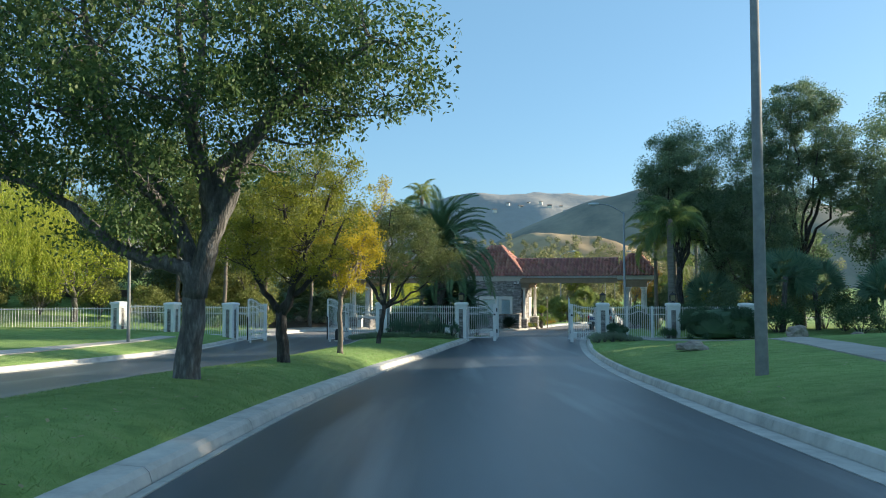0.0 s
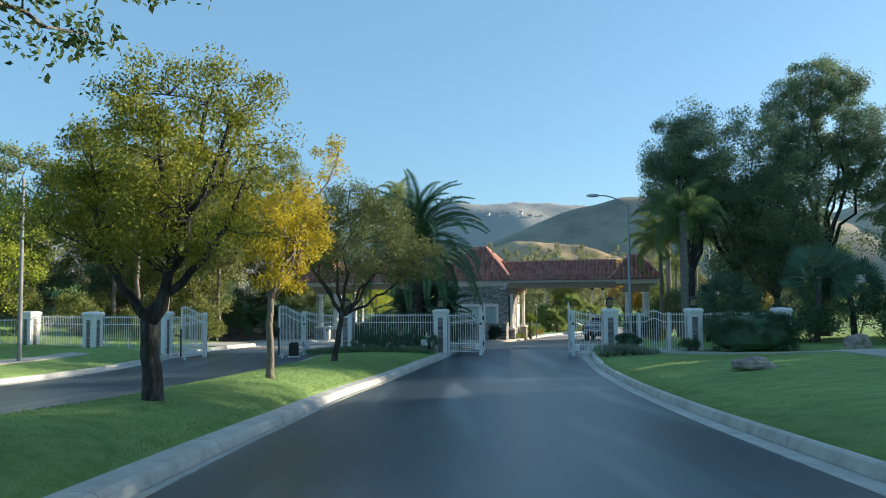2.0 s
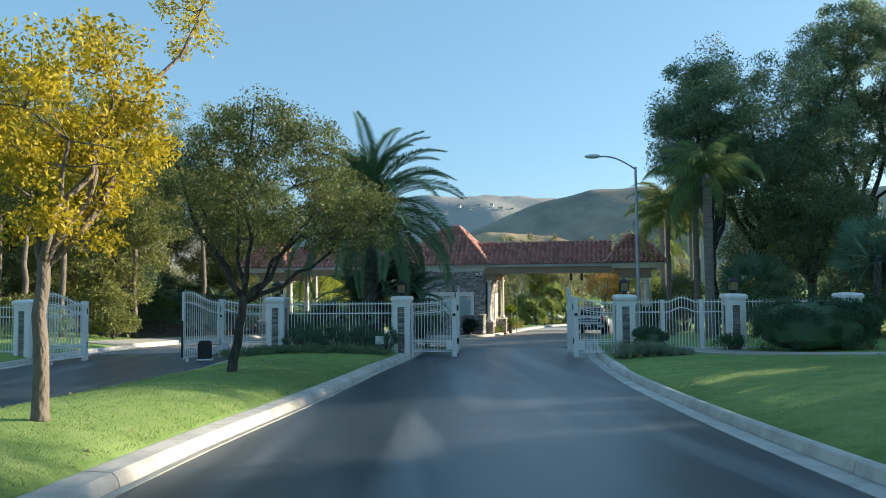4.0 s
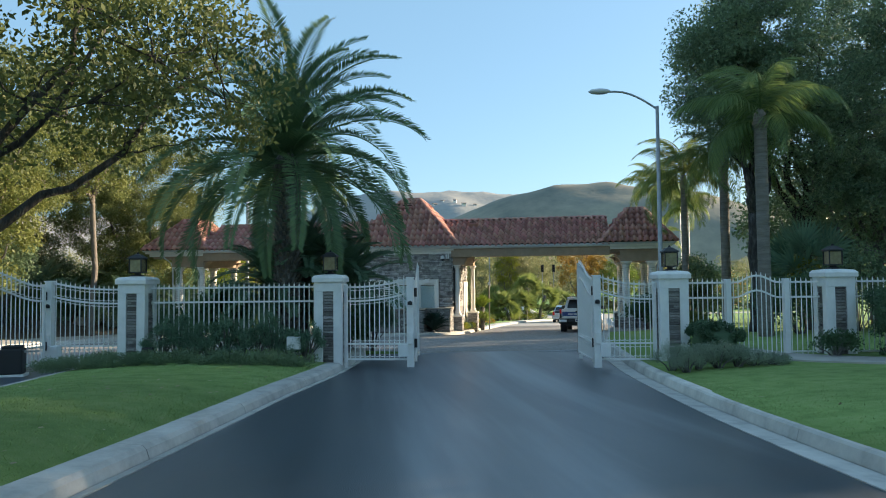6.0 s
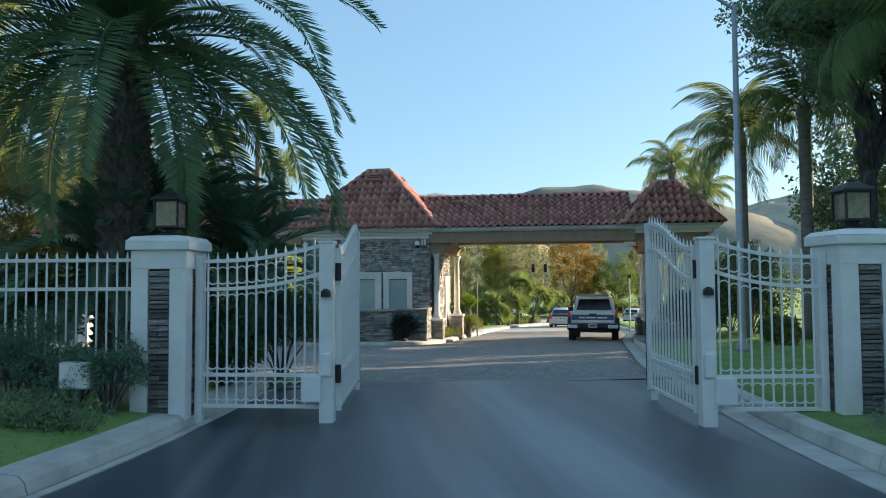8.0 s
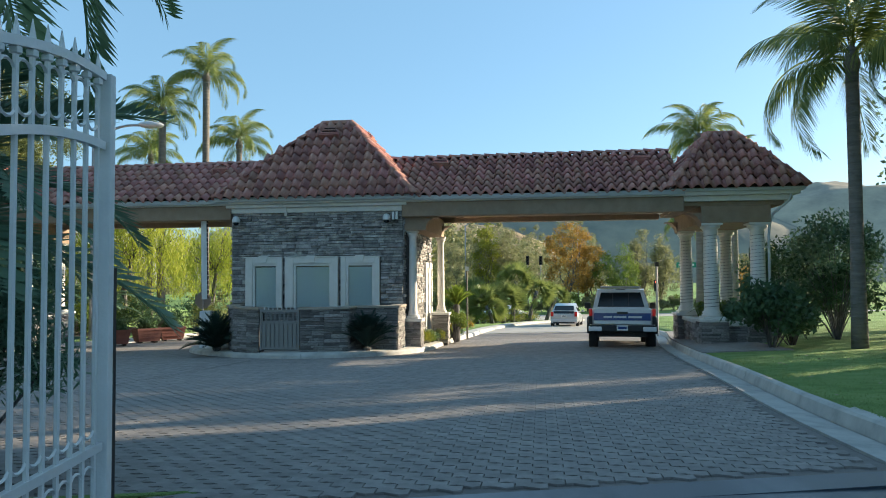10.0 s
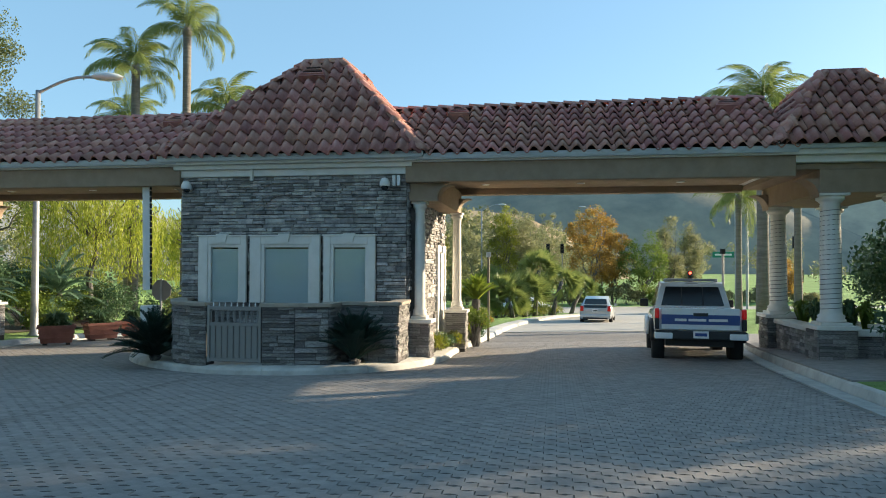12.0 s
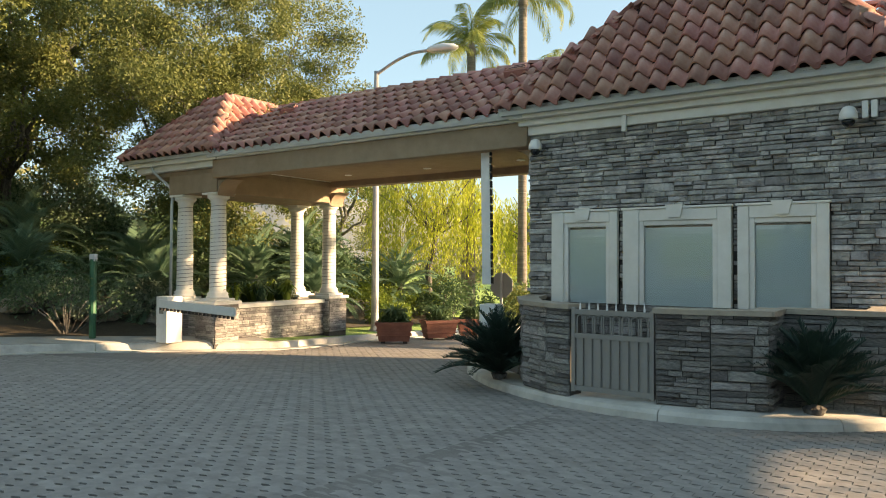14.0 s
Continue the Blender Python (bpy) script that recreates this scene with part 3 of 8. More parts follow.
TILE = tile_mesh()
M_DECK = mat("roof_deck", [(0.055, 0.03, 0.025), (0.09, 0.045, 0.035)], scale=4.0, rough=0.95, bump=0.3)


def slope(roof, poly, seed, cap=300):
    """Barrel tiles on a roof plane; poly: eave left, eave right, then round to the top, seen from outside."""
    rnd = random.Random(seed)
    P = [Vector(p) for p in poly]
    ex = (P[1] - P[0]).normalized()
    nz = ex.cross(P[-1] - P[0]).normalized()
    up = nz.cross(ex)
    flat = [((p - P[0]).dot(ex), (p - P[0]).dot(up)) for p in P]

    def inside(x, y, pad=0.0):
        ok = True
        for (ax, ay), (bx, by) in zip(flat, flat[1:] + flat[:1]):
            L = math.hypot(bx - ax, by - ay)
            ok &= ((bx - ax) * (y - ay) - (by - ay) * (x - ax)) / L > -pad
        return ok
    R = Matrix((ex.to_tuple(), up.to_tuple(), nz.to_tuple())).transposed().to_4x4()
    top = max(y for _, y in flat)
    x0, x1 = min(x for x, _ in flat), max(x for x, _ in flat)
    cols = max(1, round((x1 - x0) / 0.285))
    pitch = (x1 - x0) / cols
    rows = max(1, round(top / 0.36))
    made, rv, rf = 0, [], []
    for r in range(rows):
        y = r * top / rows - 0.05
        for c in range(cols):
            x = x0 + (c + 0.5) * pitch
            if not inside(x, max(y + 0.2, 0.05), 0.06):
                continue
            m = Matrix.Translation(P[0] + ex * (x + rnd.uniform(-0.006, 0.006)) + up * (y + rnd.uniform(-0.012, 0.012)) + nz * 0.02) @ R @ Matrix.Rotation(rnd.uniform(-0.025, 0.025), 4, "Z")
            if made < cap:
                share("tile", TILE, roof, m)
                made += 1
            else:
                o = len(rv)
                rv += [tuple(m @ v.co) for v in TILE.vertices]
                rf += [tuple(i + o for i in p.vertices) for p in TILE.polygons]
    if rv:
        tagged(part("tiling", (rv, rf), M_TILE_REST, roof), kind="stuff")


M_TILE_REST = mat("roof_tile_rest", [(0.36, 0.145, 0.120), (0.44, 0.210, 0.172), (0.49, 0.325, 0.270)], scale=2.6, rough=0.85, bump=0.4, bump_scale=40, vary=0.27, vary_hue=0.014, island=True, bump_dist=0.01)


def ridge(roof, a, b, seed):
    """A row of half-round cap tiles from a up to b."""
    rnd = random.Random(seed)
    a, b = Vector(a), Vector(b)
    n = max(1, round((b - a).length / 0.36))
    for i in range(n):
        p, q = a.lerp(b, i / n), a.lerp(b, min(1.0, (i + 1.12) / n))
        vs, fs = [], []
        d = (q - p).normalized()
        s = d.cross(Vector((0, 0, 1))).normalized()
        u = s.cross(d)
        for w, c, lift in ((0.115, p, 0.05), (0.095, q, 0.02)):
            for k in range(7):
                t = math.pi * k / 6
                vs.append(tuple(c + s * w * math.cos(t) + u * (w * 0.75 * math.sin(t) + lift - 0.03)))
        fs = [(k, k + 1, k + 8, k + 7) for k in range(6)] + [(6, 5, 4, 3, 2, 1, 0)]
        smooth(part("cap_tile", (vs, fs), M_TILE, roof))


def vent(roof, p, w, h, nrm, seed):
    """A small half-round louvred roof vent lying on the tiles."""
    n = Vector(nrm).normalized()
    ex = Vector((0, 0, 1)).cross(n).normalized()
    up = n.cross(ex)
    R = Matrix((ex.to_tuple(), up.to_tuple(), n.to_tuple())).transposed().to_4x4()
    bm = bmesh.new()
    arc = [(w / 2 * math.cos(math.pi * k / 10), h * math.sin(math.pi * k / 10)) for k in range(11)]
    lo = [bm.verts.new((x, y, 0.0)) for x, y in arc]
    hi = [bm.verts.new((x, y, 0.17)) for x, y in arc]
    bm.faces.new(hi)
    for k in range(10):
        bm.faces.new((lo[k], lo[k + 1], hi[k + 1], hi[k]))
    bm.faces.new((hi[0], hi[-1], lo[-1], lo[0]))
    v = part("roof_vent", bm, M_TILE, roof, "dark red half-round louvred vent", Matrix.Translation(p) @ R)
    for k in range(4):
        part("louvre", boxed(-w * 0.42 + 0.03 * k, w * 0.42 - 0.03 * k, 0.05 + k * h * 0.2, 0.075 + k * h * 0.2, 0.165, 0.20), M_DECK if k % 2 else M_TILE, v)


def gutter(parent, pts, label="pale grey metal gutter"):
    prof = [(0.0, -0.02), (-0.10, -0.02), (-0.125, 0.03), (-0.13, 0.10), (-0.115, 0.10), (-0.10, 0.02), (0.0, 0.02)]
    return part("gutter", sweep(pts, prof), M_GUTTER, parent, label)


M_GUTTER = mat("gutter_paint", [(0.50, 0.53, 0.55), (0.60, 0.62, 0.63)], scale=4.0, rough=0.45, bump=0.08, big=0.06)


def hip_roof(parent, x0, x1, y0, y1, z, rx0, rx1, ry0, ry1, rz, seed, vents=()):
    roof = part("roof", ([(x0, y0, z), (x1, y0, z), (x1, y1, z), (x0, y1, z), (rx0, ry0, rz), (rx1, ry0, rz), (rx1, ry1, rz), (rx0, ry1, rz)],
                         [(0, 1, 5, 4), (1, 2, 6, 5), (2, 3, 7, 6), (3, 0, 4, 7), (4, 5, 6, 7), (3, 2, 1, 0)]), M_DECK, parent, "red barrel-tiled hipped roof, weathered")
    slope(roof, [(x0, y0, z), (x1, y0, z), (rx1, ry0, rz), (rx0, ry0, rz)], seed)
    slope(roof, [(x1, y0, z), (x1, y1, z), (rx1, ry1, rz), (rx1, ry0, rz)], seed + 1)
    slope(roof, [(x1, y1, z), (x0, y1, z), (rx0, ry1, rz), (rx1, ry1, rz)], seed + 2, cap=0)
    slope(roof, [(x0, y1, z), (x0, y0, z), (rx0, ry0, rz), (rx0, ry1, rz)], seed + 3)
    for a, b in (((x0, y0, z), (rx0, ry0, rz)), ((x1, y0, z), (rx1, ry0, rz)), ((x1, y1, z), (rx1, ry1, rz)), ((x0, y1, z), (rx0, ry1, rz))):
        ridge(roof, Vector(a) + Vector((0, 0, 0.05)), Vector(b) + Vector((0, 0, 0.05)), seed)
    part("ridge_cap", boxed(rx0 - 0.07, rx1 + 0.07, ry0 - 0.05, ry1 + 0.05, rz, rz + 0.11, bevel=0.02), M_TILE, roof)
    return roof


def gable_run(parent, x0, x1, y0, y1, z, rz, seed):
    ym = (y0 + y1) / 2
    roof = part("roof", ([(x0, y0, z), (x1, y0, z), (x1, y1, z), (x0, y1, z), (x0, ym, rz), (x1, ym, rz)], [(0, 1, 5, 4), (2, 3, 4, 5), (3, 2, 1, 0), (0, 4, 3), (1, 2, 5)]), M_DECK, parent, "red barrel-tiled canopy roof")
    slope(roof, [(x0, y0, z), (x1, y0, z), (x1, ym, rz), (x0, ym, rz)], seed)
    slope(roof, [(x1, y1, z), (x0, y1, z), (x0, ym, rz), (x1, ym, rz)], seed + 1, cap=0)
    ridge(roof, (x0, ym, rz + 0.05), (x1, ym, rz + 0.06), seed)
    return roof


def moulded_window(parent, x0, x1, z0, z1, px0, px1, pz1, y):
    """A window with a stepped cream surround and keystone, blinds drawn."""
    w = part("window", boxed(x0, px0 - 0.07, y - 0.075, y + 0.02, z0, z1, 0.012), M_CREAM, parent, "cream moulded window surround with keystone")
    for name, a in (("casing", (px1 + 0.07, x1, y - 0.075, y + 0.02, z0, z1)), ("casing", (px0 - 0.068, px1 + 0.068, y - 0.073, y + 0.02, pz1 + 0.07, z1 - 0.002)),
                    ("head_moulding", (x0 - 0.02, x1 + 0.02, y - 0.095, y + 0.02, z1, z1 + 0.035)),
                    ("frame", (px0 - 0.07, px0, y - 0.045, y + 0.05, z0, pz1 + 0.07)), ("frame", (px1, px1 + 0.07, y - 0.045, y + 0.05, z0, pz1 + 0.07)), ("frame", (px0, px1, y - 0.043, y + 0.05, pz1, pz1 + 0.07))):
        part(name, boxed(*a, bevel=0.01), M_CREAM, w)
    bm = bmesh.new()
    xm = (x0 + x1) / 2
    q = [bm.verts.new(c) for c in ((xm - 0.09, y - 0.115, z1 - 0.13), (xm + 0.09, y - 0.115, z1 - 0.13), (xm + 0.13, y - 0.115, z1 + 0.055), (xm - 0.13, y - 0.115, z1 + 0.055),
                                   (xm - 0.09, y, z1 - 0.13), (xm + 0.09, y, z1 - 0.13), (xm + 0.13, y, z1 + 0.055), (xm - 0.13, y, z1 + 0.055))]
    for f in ((0, 1, 2, 3), (0, 4, 5, 1), (1, 5, 6, 2), (2, 6, 7, 3), (3, 7, 4, 0)):
        bm.faces.new([q[i] for i in f])
    part("keystone", bm, M_CREAM, w)
    n = int((pz1 - z0) / 0.034)
    part("blind", join(*[([(px0, y + 0.010, z0 + k * 0.034), (px1, y + 0.010, z0 + k * 0.034), (px1, y + 0.030, z0 + (k + 1.05) * 0.034), (px0, y + 0.030, z0 + (k + 1.05) * 0.034)], [(0, 1, 2, 3)]) for k in range(n)]), M_BLIND, w, "closed pale slatted blind")
    g = part("pane", boxed(px0, px1, y + 0.0, y + 0.006, z0, pz1), M_GLASS, w, "clear window glass")
    g.visible_shadow = False
    return w


def glass_material():
    m = bpy.data.materials.new("window_glass")
    m.use_nodes = True
    N, K = m.node_tree.nodes, m.node_tree.links
    out = N["Material Output"]
    tr, gl, mx, fr = N.new("ShaderNodeBsdfTransparent"), N.new("ShaderNodeBsdfGlossy"), N.new("ShaderNodeMixShader"), N.new("ShaderNodeFresnel")
    gl.inputs["Roughness"].default_value = 0.03
    tr.inputs["Color"].default_value = (0.93, 0.97, 0.97, 1)
    K.new(fr.outputs[0], mx.inputs[0])
    K.new(tr.outputs[0], mx.inputs[1])
    K.new(gl.outputs[0], mx.inputs[2])
    K.new(mx.outputs[0], out.inputs["Surface"])
    return m


M_GLASS = glass_material()


def column(parent, x, y, z0, z1, r, lights=True, ground=GZ, base=0.34):
    """A tapered round column on a stone pedestal, wound with a string of small lights."""
    H = z1 - z0
    prof = [(r * 1.35, 0), (r * 1.35, 0.05), (r * 1.2, 0.07), (r * 1.28, 0.12), (r * 1.05, 0.15), (r, 0.2), (r, H * 0.4), (r * 0.93, H * 0.8), (r * 0.88, H - 0.2), (r * 1.0, H - 0.18), (r * 0.9, H - 0.15), (r * 1.15, H - 0.09), (r * 1.32, H - 0.07), (r * 1.32, H)]
    c = smooth(part("column", lathe([(a, z0 + b) for a, b in prof], 24, x, y), M_CREAM, parent, "cream tapered round column"))
    part("capital", boxed(x - r * 1.4, x + r * 1.4, y - r * 1.4, y + r * 1.4, z1, z1 + 0.05, bevel=0.01), M_CREAM, c)
    part("plinth", boxed(x - r * 1.45, x + r * 1.45, y - r * 1.45, y + r * 1.45, z0 - 0.06, z0, bevel=0.01), M_CREAM, c)
    if lights:
        pts = []
        turns = H / 0.115
        for k in range(int(turns * 12) + 1):
            a = 2 * math.pi * k / 12
            s = k / (turns * 12)
            rr = (r + 0.006) * (1 - 0.12 * max(0, (s - 0.3) / 0.7))
            pts.append((x + rr * math.cos(a), y + rr * math.sin(a), z0 + 0.2 + (H - 0.42) * s))
        part("light_string", tube(pts, [0.006] * len(pts), 4), M_CORD, c, "dark cord of small unlit lights wound round it")
    p = part("pedestal", boxed(x - base, x + base, y - base, y + base, ground - 0.4, z0 - 0.14), M_MORTAR, parent, "stacked ledge-stone pedestal")
    for k, (a, b) in enumerate((((x - base, y - base), (x + base, y - base)), ((x + base, y - base), (x + base, y + base)), ((x - base, y + base), (x - base, y - base)))):
        clad(p, a, b, ground - 0.25, z0 - 0.14, int(x * 100) + k, depth=(0.015, 0.04), cap=40)
    part("pedestal_cap", boxed(x - base - 0.06, x + base + 0.06, y - base - 0.06, y + base + 0.06, z0 - 0.14, z0 - 0.06, bevel=0.015), M_CREAM, p)
    return c


M_CORD = plain("cord", (0.10, 0.10, 0.095), 0.6)


def arch_bracket(parent, x, z_top, r, y0, y1, side):
    """A quarter-round stucco haunch filling the corner between a post at x and a beam above."""
    vs = [(x, y, z_top) for y in (y0, y1)]
    arc = [(x + side * (r - r * math.sin(math.pi / 2 * k / 8)), z_top - (r - r * math.cos(math.pi / 2 * k / 8))) for k in range(9)]
    for a, z in arc:
        vs += [(a, y0, z), (a, y1, z)]
    fs = []
    for k in range(8):
        i = 2 + 2 * k
        fs += [(i, i + 1, i + 3, i + 2), (0, i, i + 2), (1, i + 3, i + 1)]
    return part("haunch", (vs, fs), M_STUCCO, parent)


def gatehouse():
    H = thing("gatehouse", HOUSE, "stone-clad gatehouse with red tiled roof and three blind-covered windows", "gatehouse")
    x0, x1, y0, y1 = -5.42, -0.36, 0.40, 4.35
    # walls with thickness; the windows are openings in the front one
    wins = ((-4.98, -3.88, -4.70, -4.07), (-3.79, -2.22, -3.47, -2.48), (-2.14, -1.01, -1.92, -1.23))
    WB, WT, PT = -1.46, -0.03, -0.27
    walls = [(x0, wins[0][0]), (wins[0][1], wins[1][0]), (wins[1][1], wins[2][0]), (wins[2][1], x1)]
    wall = part("wall_front", boxed(walls[0][0], walls[0][1], y0 + 0.06, y0 + 0.3, GZ - 0.3, 1.3), M_MORTAR, H, "grey-brown stacked ledge-stone front wall")
    for a, b in walls[1:]:
        part("wall_panel", boxed(a, b, y0 + 0.06, y0 + 0.3, GZ - 0.3, 1.3), M_MORTAR, wall)
    for a, b, *_ in wins:
        for c, d in ((GZ - 0.3, WB), (WT, 1.3)):
            part("wall_panel", boxed(a, b, y0 + 0.062, y0 + 0.298, c, d), M_MORTAR, wall)
    clad(wall, (x0, y0 + 0.06), (x1, y0 + 0.06), GZ - 0.1, 1.27, 5, holes=[(a - x0 - 0.01, b - x0 + 0.01, WB, WT + 0.03) for a, b, *_ in wins], cap=300)
    side = part("wall_side", boxed(x1 - 0.24, x1 + 0.14, y0 + 0.3, 4.72, GZ - 0.3, 1.26), M_MORTAR, H, "sunlit ledge-stone and stucco side wall")
    clad(side, (x1 + 0.14, y0 + 0.32), (x1 + 0.14, 4.72), GZ - 0.1, 1.24, 6, holes=((2.43, 3.77, GZ - 0.1, -0.1),), cap=170)
    clad(side, (x1, y0 + 0.06), (x1, y0 + 0.3), GZ - 0.1, 1.27, 61, cap=60)
    left = part("wall_side", boxed(x0, x0 + 0.24, y0 + 0.3, y1, GZ - 0.3, 1.3), M_MORTAR, H, "ledge-stone side wall in shade")
    clad(left, (x0, y1), (x0, y0 + 0.06), GZ - 0.1, 1.27, 7, cap=0)
    part("wall_back", boxed(x0 + 0.24, x1 - 0.24, y1 - 0.24, y1, GZ - 0.3, 1.3), M_STUCCO, H)
    part("floor_slab", boxed(x0 + 0.24, x1 - 0.24, y0 + 0.3, y1 - 0.24, GZ - 0.3, GZ + 0.05), M_WALK, H)
    door = part("door", boxed(x1 + 0.16, x1 + 0.19, 3.28, 4.36, GZ + 0.02, -0.32), M_CREAM, H, "cream panelled side door in a moulded frame")
    for a in ((3.16, 3.28, GZ, -0.14), (4.36, 4.48, GZ, -0.14), (3.28, 4.36, -0.32, -0.14)):
        part("frame", boxed(x1 + 0.15, x1 + 0.23, a[0], a[1], a[2], a[3], bevel=0.01), M_CREAM, door)
    for a, b, c, d in wins:
        moulded_window(H, a, b, WB, WT, c, d, PT, y0)
    # cornice: flat frieze, cove and soffit, gutter
    for z0, z1, o in ((1.27, 1.42, 0.05), (1.42, 1.52, 0.14), (1.52, 1.60, 0.26)):
        part("cornice", boxed(x0 - o, x1 + o, y0 - o, y1 + o, z0, z1, bevel=0.02), M_CREAM, H, "cream stepped cornice")
    gutter(H, [(-5.72, 4.7, 1.60), (-5.72, 0.12, 1.60), (-0.02, 0.12, 1.60), (-0.02, 4.7, 1.60)][::-1][::-1])
    part("downpipe", boxed(-3.80, -3.73, 0.30, 0.37, 1.17, 1.60, bevel=0.01), M_CREAM, H)
    hip_roof(H, -5.80, 0.05, 0.02, 4.75, 1.66, -3.13, -2.30, 2.05, 2.75, 4.18, 11)
    roof = H.children[-1]
    vent(roof, (-2.82, 1.55, 3.62), 0.62, 0.34, (0, -2.5, 2.0), 1)
    vent(roof, (-1.75, 2.3, 3.62), 0.5, 0.3, (2.5, 0, 2.3), 2)
    # two columns standing against the side wall
    column(H, -0.12, 0.72, -1.72, 0.66, 0.115, lights=False, base=0.24)
    column(H, 0.22, 4.05, -1.72, 0.66, 0.115, lights=False, base=0.24)
    part("lintel", boxed(-0.33, 0.30, 0.50, 4.30, 0.71, 1.27), M_STUCCO, H, "tan stucco beam over the side columns")
    # dome cameras and a floodlight under the cornice
    for u in (-5.22, -0.78):
        cam_ = part("dome_camera", boxed(u - 0.03, u + 0.03, 0.22, 0.42, 1.05, 1.11, bevel=0.008), M_WHITE, H, "small white dome camera")
        smooth(part("housing", lathe([(0.02, 1.18), (0.07, 1.16), (0.105, 1.09), (0.11, 1.02), (0.10, 1.0)][::-1], 16, u, 0.22), M_WHITE, cam_))
        smooth(part("dome", lathe([(0.01, 0.91), (0.05, 0.925), (0.075, 0.96), (0.08, 1.0)], 16, u, 0.22), M_DARKGLASS, cam_))
    for u in (-0.60, -0.50):
        part("floodlight", boxed(u - 0.035, u + 0.035, 0.27, 0.36, 1.02, 1.24, bevel=0.01), M_WHITE, H, "white wall floodlight")
    return H


gatehouse()


def parapet():
    """A curved low stone wall with a louvred metal gate before the gatehouse."""
    P = thing("parapet_wall", HOUSE @ Matrix.Translation((0, 0.3, 0)), "low curved ledge-stone wall before the gatehouse windows", "low wall")
    TOP = -1.42
    def run(pts, seed):
        for i, (a, b) in enumerate(zip(pts, pts[1:])):
            a3, b3 = Vector((*a, 0)), Vector((*b, 0))
            d = (b3 - a3).normalized()
            n = Vector((-d.y, d.x, 0))
            core = [a3, b3, b3 + n * 0.2, a3 + n * 0.2]
            vs = [(p.x, p.y, z) for z in (GZ - 0.3, TOP) for p in core]
            w = part("wall", (vs, [(0, 1, 5, 4), (1, 2, 6, 5), (2, 3, 7, 6), (3, 0, 4, 7), (4, 5, 6, 7)]), M_MORTAR, P, "stacked ledge-stone wall")
            clad(w, a, b, GZ - 0.02, TOP, seed + i, depth=(0.02, 0.055), cap=90)
            e = d * 0.03
            cap = [a3 - n * 0.07 - e, b3 - n * 0.07 + e, b3 + n * 0.25 + e, a3 + n * 0.25 - e]
            vs = [(p.x, p.y, z + 0.001 * (i % 2)) for z in (TOP, TOP + 0.06) for p in cap]
            part("coping", (vs, [(0, 1, 5, 4), (1, 2, 6, 5), (2, 3, 7, 6), (3, 0, 4, 7), (4, 5, 6, 7), (3, 2, 1, 0)]), M_CAPSTONE, P, "tan concrete coping")
    run([(-5.42, 0.35), (-5.15, -0.65), (-4.65, -1.5), (-4.1, -1.87), (-3.72, -2.0)], 40)
    run([(-2.60, -2.05), (-2.0, -1.98), (-1.42, -1.80)], 50)
    run([(-1.42, -1.80), (-1.40, -1.15), (-0.85, -1.12), (-0.30, -1.0), (-0.28, -0.2), (-0.36, 0.3)], 60)
    g = thing("metal_gate", HOUSE @ Matrix.Translation((-3.69, -1.71, 0)), "grey-tan louvred metal gate between stone wall ends", "gate")
    for a in ((0.0, 0.05), (1.01, 1.06)):
        part("stile", boxed(a[0], a[1], -0.03, 0.03, GZ + 0.06, TOP + 0.02, bevel=0.005), M_TAUPE, g)
    for z in (GZ + 0.08, -1.78, TOP - 0.06):
        part("rail", boxed(0.05, 1.01, -0.025, 0.025, z, z + 0.06), M_TAUPE, g)
    part("backing", boxed(0.05, 1.01, 0.012, 0.02, GZ + 0.08, -1.72), M_TAUPE, g)
    for k in range(8):
        part("slat", boxed(0.065 + k * 0.118, 0.065 + k * 0.118 + 0.088, -0.014, 0.012, GZ + 0.14, -1.78, bevel=0.006), M_TAUPE, g)
        arch = [(0.112 + k * 0.118 - 0.045 * math.cos(math.pi * q / 8), 0.0, TOP - 0.11 + 0.045 * math.sin(math.pi * q / 8)) for q in range(9)]
        part("arch", tube([(arch[0][0], 0.0, -1.72)] + arch + [(arch[-1][0], 0.0, -1.72)], [0.012] * 11, 5), M_TAUPE, g)
        part("spike", lathe([(0.016, TOP + 0.0), (0.014, TOP + 0.03), (0.001, TOP + 0.12)], 6, 0.11 + k * 0.118, 0.0), M_WHITE, g)


M_CAPSTONE = mat("tan_coping", [(0.33, 0.28, 0.23), (0.44, 0.38, 0.31)], scale=4.0, rough=0.9, bump=0.4, bump_scale=60, big=0.1)
M_TAUPE = plain("taupe_paint", (0.27, 0.26, 0.245), 0.55)
parapet()


